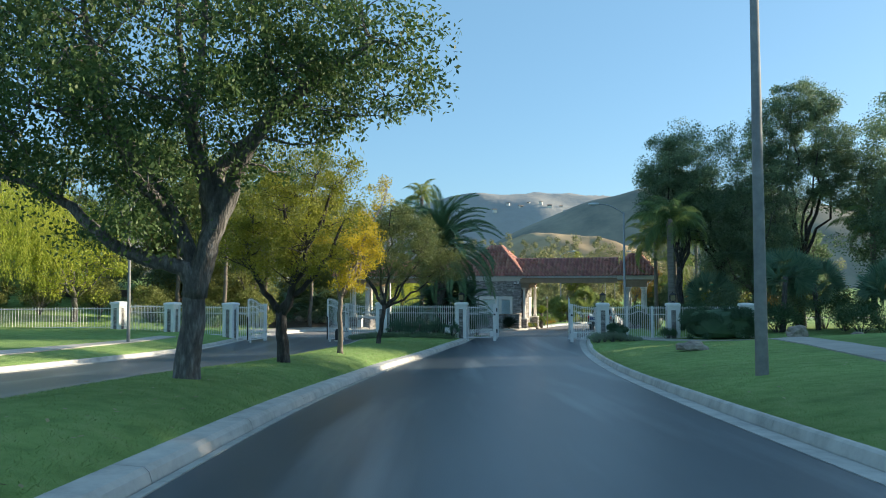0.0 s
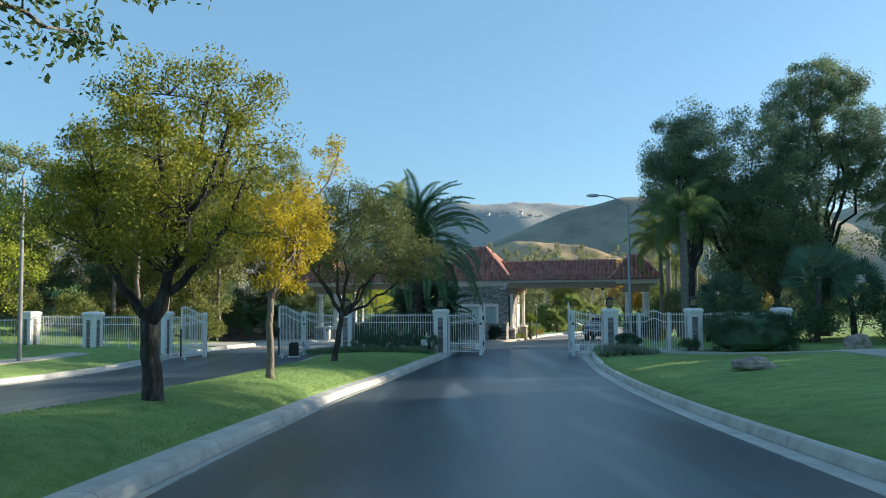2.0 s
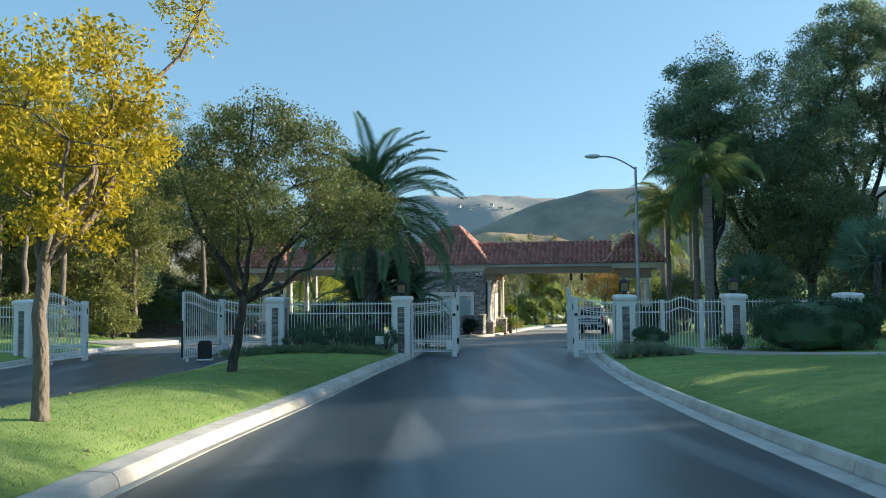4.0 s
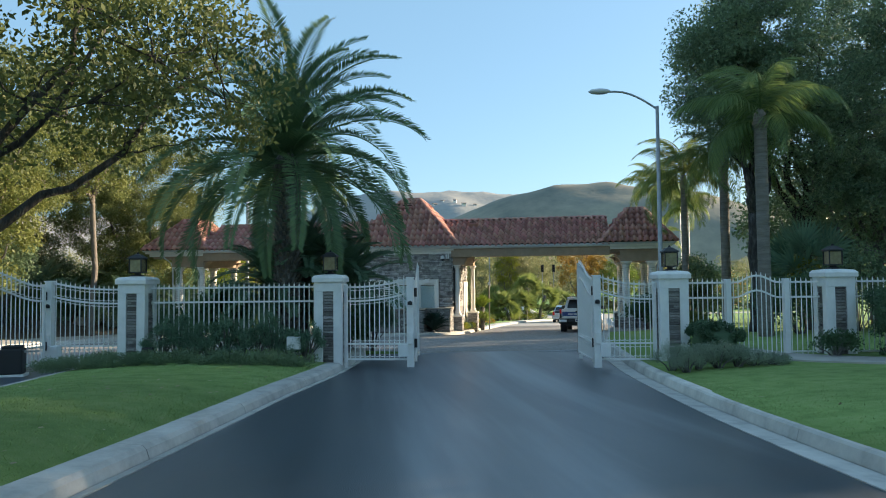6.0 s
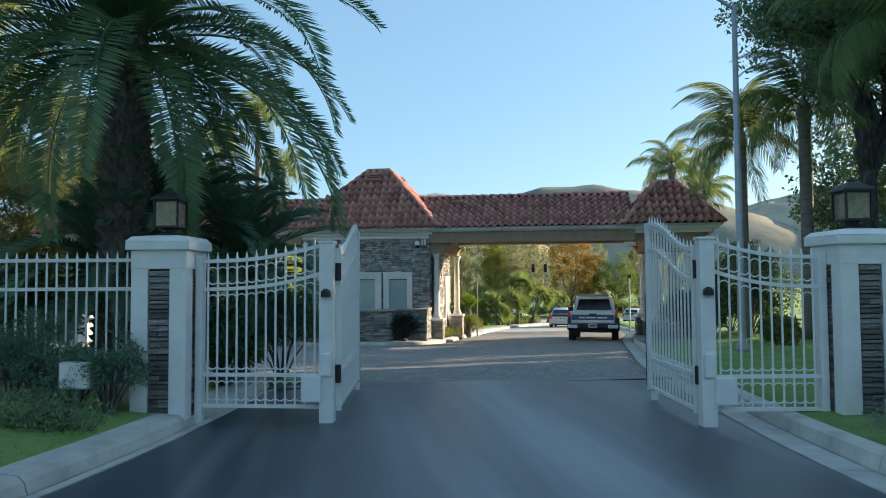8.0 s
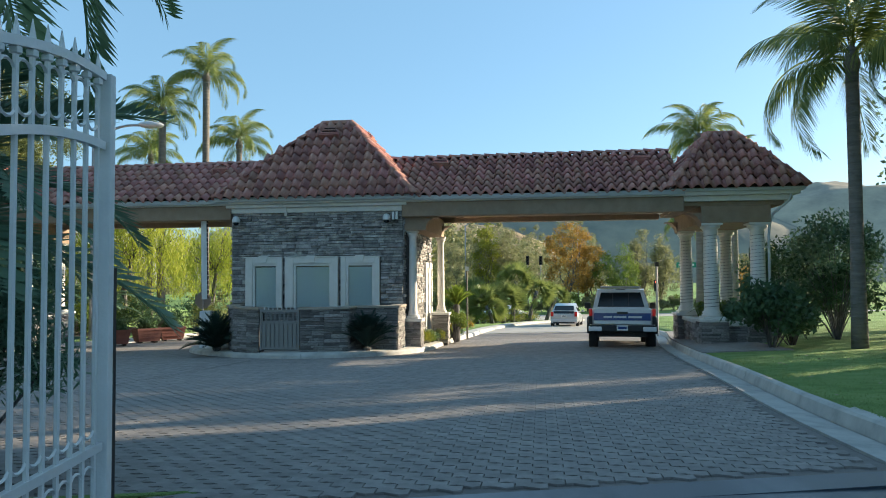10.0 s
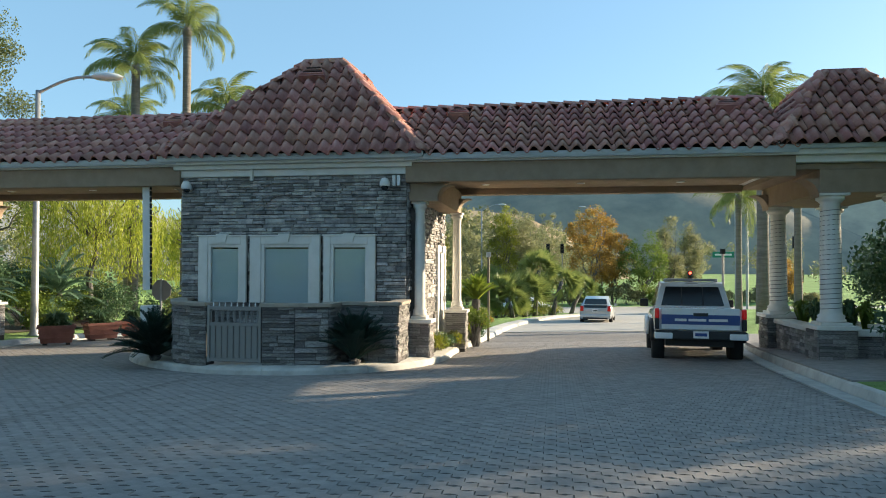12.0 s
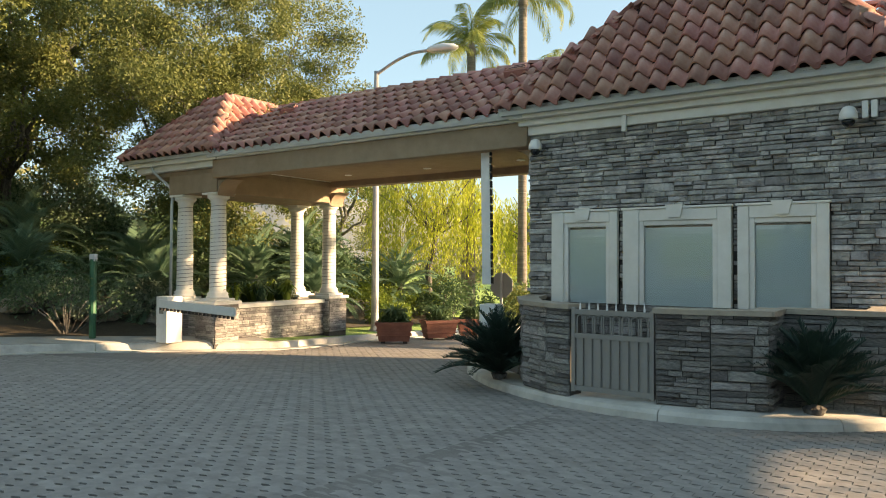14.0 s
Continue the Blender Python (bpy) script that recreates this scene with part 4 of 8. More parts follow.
def canopy(name, xa, xb, pv0, pv1, cols, ycol, yback, side, label, seed):
    """A roofed span over one lane ending in a pavilion on four columns. side: +1 to the right of the house."""
    C = thing(name, HOUSE, label, "canopy")
    lo, hi = min(xa, xb), max(xa, xb)
    part("beam_front", boxed(lo, hi, 0.30, 0.62, 1.09, 1.50, bevel=0.02), M_STUCCO, C, "tan stucco beam")
    part("beam_back", boxed(lo, hi, 4.20, 4.52, 1.20, 1.50, bevel=0.02), M_STUCCO, C, "tan stucco beam")
    part("ceiling", boxed(lo, hi, 0.62, 4.20, 1.36, 1.44), M_STUCCO, C, "tan stucco soffit")
    part("fascia", boxed(lo, hi, 0.24, 4.60, 1.50, 1.58, bevel=0.01), M_CREAM, C)
    gutter(C, [(hi, 0.24, 1.56), (lo, 0.24, 1.56)][::-1])
    gable_run(C, lo - (1.1 if side > 0 else 0.0), hi + (1.1 if side < 0 else 0.0), 0.14, 4.66, 1.62, 3.02, seed)
    roof = C.children[-1]
    nv = (0, -1.40, 2.26)
    for s in (0.12, 0.88):
        vent(roof, (lo + (hi - lo) * s, 1.75, 2.66), 0.5, 0.3, nv, seed)
    for k in range(3):
        for y in (1.5, 3.3):
            smooth(part("downlight", lathe([(0.09, 1.345), (0.1, 1.36)], 14, lo + (hi - lo) * (k + 0.6) / 3.3, y), M_WHITE, C, "recessed round downlight"))
    p0, p1 = min(pv0, pv1), max(pv0, pv1)
    cx = sorted(cols)
    part("entablature", boxed(cx[0] - 0.28, cx[1] + 0.28, ycol - 0.28, yback + 0.28, 0.78, 1.24, bevel=0.02), M_STUCCO, C, "tan stucco box over the columns")
    for z0, z1, o in ((1.24, 1.36, 0.42), (1.36, 1.50, 0.26), (1.50, 1.62, 0.10)):
        part("cornice", boxed(p0 + o, p1 - o, 0.1 + o * 0.9, 4.75 - o * 0.9, z0, z1, bevel=0.02), M_CREAM if z0 > 1.3 else M_STUCCO, C, "stepped cornice")
    gutter(C, [(p0 + 0.1, 4.6, 1.62), (p0 + 0.1, 0.16, 1.62), (p1 - 0.1, 0.16, 1.62), (p1 - 0.1, 4.6, 1.62)])
    w = (p1 - p0) / 2
    hip_roof(C, p0, p1, 0.04, 4.80, 1.68, (p0 + p1) / 2 - 0.34, (p0 + p1) / 2 + 0.34, w - 0.1, 4.84 - w + 0.1, 3.36, seed + 3)
    for x in cols:
        column(C, x, ycol, -1.72, 0.73, 0.195)
        column(C, x, yback, -1.72, 0.73, 0.195)
    inner = cx[0] if side > 0 else cx[1]
    for y in (ycol, yback):
        arch_bracket(C, inner - side * 0.28, 1.06, 0.36, y - 0.24, y + 0.24, -side)
        house = -0.36 + 0.64 if side > 0 else -5.42
        arch_bracket(C, house, 1.06, 0.32, y - 0.24, y + 0.24, side)
    for x in cols:
        wl = part("planter_wall", boxed(x - 0.13, x + 0.13, ycol + 0.35, yback - 0.35, GZ - 0.4, -1.98), M_MORTAR, C, "low ledge-stone planter wall")
        for k, (a, b) in enumerate((((x + 0.13, ycol + 0.35), (x + 0.13, yback - 0.35)), ((x - 0.13, yback - 0.35), (x - 0.13, ycol + 0.35)))):
            clad(wl, a, b, GZ - 0.3, -1.98, seed + 70 + k, depth=(0.015, 0.04), cap=40)
        part("coping", boxed(x - 0.22, x + 0.22, ycol + 0.33, yback - 0.33, -1.98, -1.87, bevel=0.02), M_CREAM, wl)
    x = (cx[0] + cx[1]) / 2
    wl = part("planter_wall", boxed(cx[0] + 0.35, cx[1] - 0.35, ycol - 0.13, ycol + 0.13, GZ - 0.4, -1.98), M_MORTAR, C, "low ledge-stone planter wall")
    clad(wl, (cx[0] + 0.35, ycol - 0.13), (cx[1] - 0.35, ycol - 0.13), GZ - 0.3, -1.98, seed + 80, depth=(0.015, 0.04), cap=70)
    part("coping", boxed(cx[0] + 0.33, cx[1] - 0.33, ycol - 0.22, ycol + 0.22, -1.98, -1.87, bevel=0.02), M_CREAM, wl)
    part("soil", boxed(cx[0] + 0.13, cx[1] - 0.13, ycol + 0.13, yback, GZ - 0.3, -2.05), M_SOIL, C)
    xo = cx[1] + 0.12 if side > 0 else cx[0] - 0.12
    pipe = [(xo + side * 0.62, 0.22, 1.58), (xo + side * 0.60, 0.30, 1.36), (xo + side * 0.22, 0.50, 1.0), (xo + side * 0.14, ycol - 0.2, 0.72), (xo + side * 0.1, ycol - 0.24, 0.4), (xo + side * 0.1, ycol - 0.24, -1.75)]
    smooth(part("downpipe", tube(pipe, [0.035] * len(pipe), 8), M_GUTTER, C, "pale grey downpipe with a swan neck"))
    return C


canopy("canopy", -0.36, 7.3, 6.92, 10.32, (8.05, 9.26), 0.72, 4.0, 1, "tan stucco entry canopy with red tiled roof on wrapped columns", 100)
canopy("canopy", -13.6, -5.42, -13.25, -16.95, (-13.90, -15.18), 0.72, 4.48, -1, "tan stucco exit canopy with red tiled roof on wrapped columns", 200)


# ---- plants ----
def leaf_cloud(centres, radii, count, size, rng, droop=0.0, flat=1.0, narrow=0.5):
    """Folded diamond leaves scattered about centres; returns an array of 4 corners for each."""
    centres, radii = np.asarray(centres, float), np.asarray(radii, float)
    k = rng.integers(0, len(centres), count)
    off = rng.normal(size=(count, 3))
    off /= np.linalg.norm(off, axis=1)[:, None]
    off *= (rng.random(count) ** 0.45)[:, None] * radii[k][:, None]
    off[:, 2] *= flat
    p = centres[k] + off
    d = rng.normal(size=(count, 3))
    d[:, 2] -= droop
    d /= np.linalg.norm(d, axis=1)[:, None]
    s = np.cross(d, rng.normal(size=(count, 3)))
    s /= np.linalg.norm(s, axis=1)[:, None]
    L = size * rng.uniform(0.6, 1.3, count)[:, None]
    w = L * narrow * 0.5
    return np.stack([p, p + d * L * 0.45 + s * w, p + d * L, p + d * L * 0.45 - s * w], 1)


def quads_mesh(name, quads, material):
    n = len(quads)
    me = bpy.data.meshes.new(name)
    me.vertices.add(n * 4)
    me.vertices.foreach_set("co", np.ascontiguousarray(quads, dtype=np.float32).reshape(-1))
    me.loops.add(n * 4)
    me.loops.foreach_set("vertex_index", np.arange(n * 4, dtype=np.int32))
    me.polygons.add(n)
    me.polygons.foreach_set("loop_start", np.arange(0, n * 4, 4, dtype=np.int32))
    me.polygons.foreach_set("loop_total", np.full(n, 4, dtype=np.int32))
    me.update(calc_edges=True)
    me.materials.append(material)
    return me


def cloud_part(name, quads, material, parent, label="", kind=""):
    ob = new(name, quads_mesh(name, quads, material))
    if parent is not None:
        ob.parent = parent
    return tagged(ob, label, kind=kind)


def wander(a, b, n, amp, rnd, sag=0.0):
    a, b = Vector(a), Vector(b)
    L = (b - a).length
    pts = []
    for i in range(n + 1):
        t = i / n
        p = a.lerp(b, t)
        f = math.sin(math.pi * t)
        p += Vector((rnd.uniform(-1, 1), rnd.uniform(-1, 1), rnd.uniform(-1, 1))) * amp * L * f + Vector((0, 0, -sag * L * f))
        pts.append(p)
    return pts


def tree(x, y, z, trunk_r, fork, crowns, n_clusters, n_leaves, leaf_size, leaf, bark, seed, label, limbs=6, cluster_r=0.5, droop=0.3, lean=(0, 0), group="", narrow=0.5, limb_to=None, shell=0.5, name="tree", bends=()):
    """A tree: tapered trunk, limbs, branches, and leaves in clumps. crowns: ellipsoids (x, y, z, rx, ry, rz) from the foot."""
    rnd, rng = random.Random(seed), np.random.default_rng(seed)
    T = thing(name, pose(x, y, z), label, "tree", group)
    f = Vector((lean[0], lean[1], fork))
    trunk_pts = wander((0, 0, -0.25), f, 6, 0.02, rnd)
    flare = [1.5, 1.12, 1.0, 0.95, 0.9, 0.86, 0.8]
    wood = [tube(trunk_pts, [trunk_r * k for k in flare], 12)]
    vol = [c[3] * c[4] * c[5] for c in crowns]
    def sample():
        c = rnd.choices(crowns, vol)[0]
        while True:
            v = Vector((rnd.uniform(-1, 1), rnd.uniform(-1, 1), rnd.uniform(-1, 1)))
            if shell < v.length < 1:
                return Vector((c[0] + v.x * c[3], c[1] + v.y * c[4], c[2] + v.z * c[5]))
    spine = []
    ends = [Vector(e) for e in limb_to] if limb_to else []
    for i in range(limbs - len(ends)):
        c = crowns[i % len(crowns)]
        a = 2 * math.pi * (i + rnd.uniform(-0.3, 0.3)) / max(1, limbs - len(ends))
        ends.append(Vector((c[0] + 0.55 * c[3] * math.cos(a), c[1] + 0.55 * c[4] * math.sin(a), c[2] + rnd.uniform(-0.1, 0.6) * c[5])))
    for r0, path in bends:
        path = [Vector(p) for p in path]
        fine = [path[i].lerp(path[i + 1], k / 3) + Vector((rnd.uniform(-1, 1), rnd.uniform(-1, 1), rnd.uniform(-1, 1))) * 0.03 for i in range(len(path) - 1) for k in range(3)] + [path[-1]]
        rs = [r0 * (1 - 0.8 * k / (len(fine) - 1)) + 0.015 for k in range(len(fine))]
        wood.append(tube(fine, rs, 9))
        spine += [(p, r) for k, (p, r) in enumerate(zip(fine, rs)) if k > 2]
    for e in ends:
        start = trunk_pts[-1] - Vector((0, 0, rnd.uniform(0, 0.25) * fork * 0.4))
        pts = wander(start, e, 7, 0.05, rnd, sag=0.08)
        r0 = trunk_r * rnd.uniform(0.42, 0.62)
        wood.append(tube(pts, [r0 * (1 - 0.85 * k / 7) + 0.012 for k in range(8)], 8))
        spine += [(p, r0 * (1 - 0.85 * k / 7)) for k, p in enumerate(pts) if k > 1]
    centres = []
    for _ in range(n_clusters):
        c = sample()
        centres.append(c)
        p, r = min(spine, key=lambda q: (q[0] - c).length + 0.8 * max(0, q[0].z - c.z))
        if (c - p).length > 0.15:
            pts = wander(p, c, 4, 0.06, rnd, sag=0.05)
            rr = max(0.012, min(r * 0.5, 0.02 + 0.012 * (c - p).length))
            wood.append(tube(pts, [rr * (1 - 0.75 * k / 4) for k in range(5)], 5))
            if (c - p).length > 0.8:
                spine.append((pts[2], rr * 0.6))
    smooth(part("trunk", join(*wood), bark, T, "bark-covered trunk with spreading limbs"))
    radii = [cluster_r * rnd.uniform(0.6, 1.25) for _ in centres]
    cloud_part("crown", leaf_cloud([tuple(c) for c in centres], radii, n_leaves, leaf_size, rng, droop, 0.8, narrow), leaf, T, "leafy crown with gaps")
    return T


def frond_mesh(name, length, rise, fall, n, leaflet, hang, leaf, seed, vee=0.5, tip=0.35, blade=0.018):
    """A feather frond in the x-z plane from the origin: arching midrib with leaflets on both sides."""
    rng = np.random.default_rng(seed)
    q = []
    pts = [np.zeros(3)]
    for i in range(n):
        t = (i + 0.5) / n
        w = radians(rise - fall * t ** 1.25)
        pts.append(pts[-1] + np.array((math.cos(w), 0.0, math.sin(w))) * length / n)
    for i in range(n):
        a, b = pts[i], pts[i + 1]
        d = (b - a) / np.linalg.norm(b - a)
        up = np.array((-d[2], 0, d[0]))
        w = 0.028 * (1 - 0.8 * i / n)
        q.append((a + (0, w, 0), b + (0, w * 0.9, 0), b - (0, w * 0.9, 0), a - (0, w, 0)))
        q.append((a + up * w, b + up * w, b - up * w, a - up * w))
        t = i / n
        if t < 0.1:
            continue
        L = leaflet * (math.sin(math.pi * min(1.0, 0.18 + 0.82 * t)) * (1 - tip) + tip) * rng.uniform(0.85, 1.1)
        for s in (-1, 1):
            for half in (0.0, 0.5):
                o = a + (b - a) * half
                v = d * 0.62 + np.array((0, s * 0.9, 0)) + up * (vee * rng.uniform(0.6, 1.3)) + np.array((0, 0, -hang * rng.uniform(0.6, 1.4)))
                v /= np.linalg.norm(v)
                e = o + v * L + np.array((0, 0, -hang * L * 0.35))
                m = o + v * L * 0.5
                wd = d * blade * (1 + leaflet)
                q.append((o - wd * 0.5, m - wd, e, m + wd))
    return quads_mesh(name, np.array(q), leaf)


def palm(x, y, z, trunk_h, trunk_r, meshes, n, tilt, label, bark, seed, name="palm_tree", group="", stubs=False, lean=(0, 0), skirt=0.25):
    rnd = random.Random(seed)
    T = thing(name, pose(x, y, z), label, "palm tree", group)
    top = Vector((lean[0], lean[1], trunk_h))
    pts = [Vector((lean[0] * (k / 8) ** 2, lean[1] * (k / 8) ** 2, -0.2 + (trunk_h + 0.2) * k / 8)) for k in range(9)]
    smooth(part("trunk", tube(pts, [trunk_r * (1.25 - 0.3 * min(1, k / 3)) for k in range(9)], 14), bark, T, "ringed palm trunk"))
    if stubs:
        b = []
        for k in range(int(trunk_h / 0.11)):
            for j in range(11):
                a = 2 * math.pi * (j + 0.5 * (k % 2)) / 11 + rnd.uniform(-0.05, 0.05)
                h = 0.3 + k * 0.11
                if h > trunk_h - 0.05:
                    continue
                c, s = math.cos(a), math.sin(a)
                r = trunk_r * (1.25 - 0.3 * min(1, h / trunk_h * 8 / 3)) - 0.02
                w = 0.055
                vs = [(c * r - s * w, s * r + c * w, h), (c * r + s * w, s * r - c * w, h), (c * (r + 0.09) + s * w * 0.5, s * (r + 0.09) - c * w * 0.5, h + 0.10), (c * (r + 0.09) - s * w * 0.5, s * (r + 0.09) + c * w * 0.5, h + 0.10), (c * r, s * r, h + 0.12)]
                b.append((vs, [(0, 1, 2, 3), (3, 2, 4), (0, 3, 4), (1, 4, 2)]))
        tagged(part("trunk_stubble", join(*b), M_BARK_LIGHT, T, "cut frond bases on the trunk"), kind="stuff")
    smooth(part("crownshaft", lathe([(trunk_r * 0.9, trunk_h - 0.3), (trunk_r * 1.2, trunk_h - 0.05), (trunk_r * 0.8, trunk_h + 0.25), (0.03, trunk_h + 0.4)], 12, lean[0], lean[1]), bark, T))
    for i in range(n):
        s = (i + 0.5) / n
        el = tilt[0] + (tilt[1] - tilt[0]) * s + rnd.uniform(-6, 6)
        az = i * 137.5 + rnd.uniform(-8, 8)
        m = Matrix.Translation(top + Vector((0, 0, 0.22 * (1 - s)))) @ Matrix.Rotation(radians(az), 4, "Z") @ Matrix.Rotation(radians(-el), 4, "Y") @ Matrix.Rotation(radians(rnd.uniform(-14, 14)), 4, "X") @ Matrix.Scale(rnd.uniform(0.85, 1.08), 4)
        share("frond", meshes[i % len(meshes)], T, m)
    return T


def shrub(x, y, z, rx, ry, h, n, size, leaf, seed, label, name="shrub", group="", narrow=0.5, tight=False, category="shrub"):
    rng, rnd = np.random.default_rng(seed), random.Random(seed)
    T = thing(name, pose(x, y, z), label, category, group)
    cs, wood = [], []
    k = 26 if not tight else int(60 * max(1.0, rx / 0.8))
    for _ in range(k):
        a, b = rnd.uniform(0, 2 * math.pi), math.acos(rnd.uniform(-0.15 if not tight else -0.45, 1))
        q = rnd.uniform(0.6, 0.92) if not tight else 0.86
        sq = (lambda v: math.copysign(abs(v) ** 0.65, v)) if tight else (lambda v: v)
        c = (rx * q * sq(math.sin(b)) * sq(math.cos(a)), ry * q * sq(math.sin(b)) * sq(math.sin(a)), h * (0.45 + 0.5 * q * sq(math.cos(b))))
        if tight and c[2] < h * 0.55:
            f = q / max(0.01, math.hypot(c[0] / rx, c[1] / ry)) * rnd.uniform(0.85, 1.0)
            c = (c[0] * min(f, 1.6), c[1] * min(f, 1.6), h * rnd.uniform(0.06, 0.55))
        cs.append(c)
        if len(wood) < 14:
            wood.append(tube([(0, 0, -0.05), (c[0] * 0.4, c[1] * 0.4, c[2] * 0.5), c], [0.02, 0.014, 0.006], 5))
    tagged(part("stem", join(*wood), M_BARK, T), kind="stuff")
    r = min(rx, ry, h) * (0.38 if not tight else 0.22)
    cloud_part("foliage", leaf_cloud(cs, [r] * k, n, size, rng, -0.2, 0.9, narrow), leaf, T)
    if tight:
        core = bmesh.new()
        bmesh.ops.create_icosphere(core, subdivisions=2, radius=1.0)
        for v in core.verts:
            v.co = Vector([math.copysign(abs(c_) ** 0.75, c_) for c_ in v.co])
        bmesh.ops.transform(core, matrix=Matrix.Translation((0, 0, h * 0.45)) @ Matrix.Diagonal((rx * 0.76, ry * 0.76, h * 0.42, 1)), verts=core.verts)
        part("inner_core", core, leaf, T)
    return T


def tuft(x, y, z, n, length, spread, leaf, seed, label, name="plant", width=0.03, group="", arch=0.5):
    """Strap leaves rising from one foot."""
    rng = np.random.default_rng(seed)
    T = thing(name, pose(x, y, z), label, "plant", group)
    q = []
    for i in range(n):
        a, e = rng.uniform(0, 2 * math.pi), rng.uniform(0.25, 1.0)
        d = np.array((math.cos(a) * spread * e, math.sin(a) * spread * e, 0))
        s = np.array((-math.sin(a), math.cos(a), 0)) * width
        L = length * rng.uniform(0.7, 1.1)
        p0 = d * 0.1
        p1 = d * 0.5 + (0, 0, L * (1 - 0.25 * e))
        p2 = d * 1.1 + (0, 0, L * (1 - arch * e))
        q += [(p0 - s * 0.7, p0 + s * 0.7, p1 + s, p1 - s), (p1 - s, p1 + s, p2 + s * 0.1, p2 - s * 0.1)]
    cloud_part("foliage", np.array(q), leaf, T)
    return T


def cycad(x, y, z, n, length, leaf, seed, label, tilt=(80, 5), trunk=0.12):
    """A rosette of stiff feather leaves on a short stem."""
    rnd = random.Random(seed)
    T = thing("cycad", pose(x, y, z), label, "cycad")
    smooth(part("stem", lathe([(0.09, -0.05), (0.13, 0.04), (0.12, trunk), (0.05, trunk + 0.06)], 10), M_BARK, T))
    meshes = [frond_mesh("frond", length, 6, f, 24, length * 0.2, 0.05, leaf, seed + k, vee=0.5, blade=0.009) for k, f in enumerate((30, 45, 60))]
    for i in range(n):
        el = tilt[0] + (tilt[1] - tilt[0]) * (i + 0.5) / n + rnd.uniform(-6, 6)
        share("frond", meshes[i % 3], T, Matrix.Translation((0, 0, trunk)) @ Matrix.Rotation(radians(i * 137.5), 4, "Z") @ Matrix.Rotation(radians(-el), 4, "Y") @ Matrix.Scale(rnd.uniform(0.85, 1.1), 4))
    return T


# ---- trees of the median and lawns ----
tree(-4.20, 11.45, -0.27, 0.205, 1.75, [(-0.4, -0.2, 5.6, 3.5, 3.4, 2.6), (2.5, -0.3, 5.6, 2.0, 2.2, 1.4), (-2.7, 0.2, 4.7, 2.0, 2.2, 1.3), (-0.7, -0.5, 2.95, 0.9, 0.9, 0.7), (-1.35, 0.2, 3.0, 1.05, 1.2, 0.9), (-0.3, -0.5, 2.6, 1.0, 0.9, 0.6)], 460, 78000, 0.088, M_LEAF_MEDIAN, M_BARK, 3,
     "large dark-green tree with a forked grey trunk on the median lawn", limbs=1, cluster_r=0.5, droop=0.7, shell=0.35, lean=(0.17, 0), limb_to=[(-0.3, 1.6, 4.8)],
     bends=[(0.19, [(0.16, 0, 1.5), (0.25, 0, 2.0), (0.37, 0, 2.39), (0.64, 0, 2.99), (0.86, -0.1, 3.62), (1.31, -0.3, 4.28), (1.83, -0.4, 4.67), (2.44, -0.5, 5.07), (3.09, -0.6, 5.48)]),
            (0.14, [(0.16, 0, 1.62), (0.0, -0.1, 1.92), (-0.42, -0.2, 2.07), (-1.07, -0.3, 2.31), (-1.72, -0.3, 2.92), (-2.37, -0.2, 3.28), (-3.2, 0, 3.5)]),
            (0.13, [(0.28, 0, 2.1), (0.30, 0.2, 2.6), (0.18, 0.4, 3.29), (-0.05, 0.5, 3.94), (-0.26, 0.6, 4.74), (-0.45, 0.8, 5.73), (-0.51, 0.9, 6.73)]),
            (0.12, [(0.45, 0, 2.55), (0.40, -0.1, 3.1), (0.24, -0.3, 3.93), (0.23, -0.4, 4.41), (0.44, -0.6, 5.4), (0.56, -0.7, 6.56)]),
            (0.13, [(0.55, 0, 2.8), (0.45, 0.1, 3.58), (0.79, 0.2, 3.94), (1.18, 0.4, 4.31), (1.27, 0.6, 4.93), (1.1, 0.8, 5.73), (0.96, 0.9, 6.73)]),
            (0.13, [(0.2, 0, 1.9), (-0.2, 0.2, 2.7), (-0.63, 0.4, 3.29), (-1.16, 0.5, 4.08), (-1.69, 0.6, 4.28), (-2.57, 0.8, 4.75)]),
            (0.10, [(-0.3, 0.2, 2.8), (-0.85, 0.0, 3.44), (-1.23, -0.3, 4.5), (-1.38, -0.5, 5.57), (-1.48, -0.6, 6.56)])])
tree(-3.86, 17.2, -0.56, 0.15, 1.25, [(0.3, 0, 3.5, 1.75, 1.75, 1.6), (0.6, 0, 4.5, 1.2, 1.2, 1.1), (-0.8, 0, 2.9, 1.2, 1.3, 0.8)], 210, 36000, 0.06, M_LEAF_YELLOWGREEN, M_BARK_DARK, 12,
     "small tree with thin yellow-green leaves and a bent dark trunk", limbs=1, cluster_r=0.32, droop=0.4, lean=(-0.12, 0), shell=0.3,
     bends=[(0.085, [(-0.12, 0, 1.2), (0.15, 0, 1.7), (0.25, 0.1, 2.5), (0.5, 0.1, 3.4), (0.7, 0.1, 4.6)]), (0.075, [(-0.12, 0, 1.25), (-0.5, 0, 1.75), (-0.8, 0, 2.3), (-1.1, 0.1, 3.2)]), (0.06, [(0.1, 0, 1.6), (0.6, -0.2, 1.95), (1.1, -0.3, 2.6), (1.5, -0.3, 3.5)]), (0.06, [(0.2, 0, 2.2), (0.0, 0.3, 3.0), (-0.2, 0.5, 4.2)]), (0.05, [(0.3, 0, 2.7), (0.8, 0.4, 3.4), (1.1, 0.5, 4.3)])])
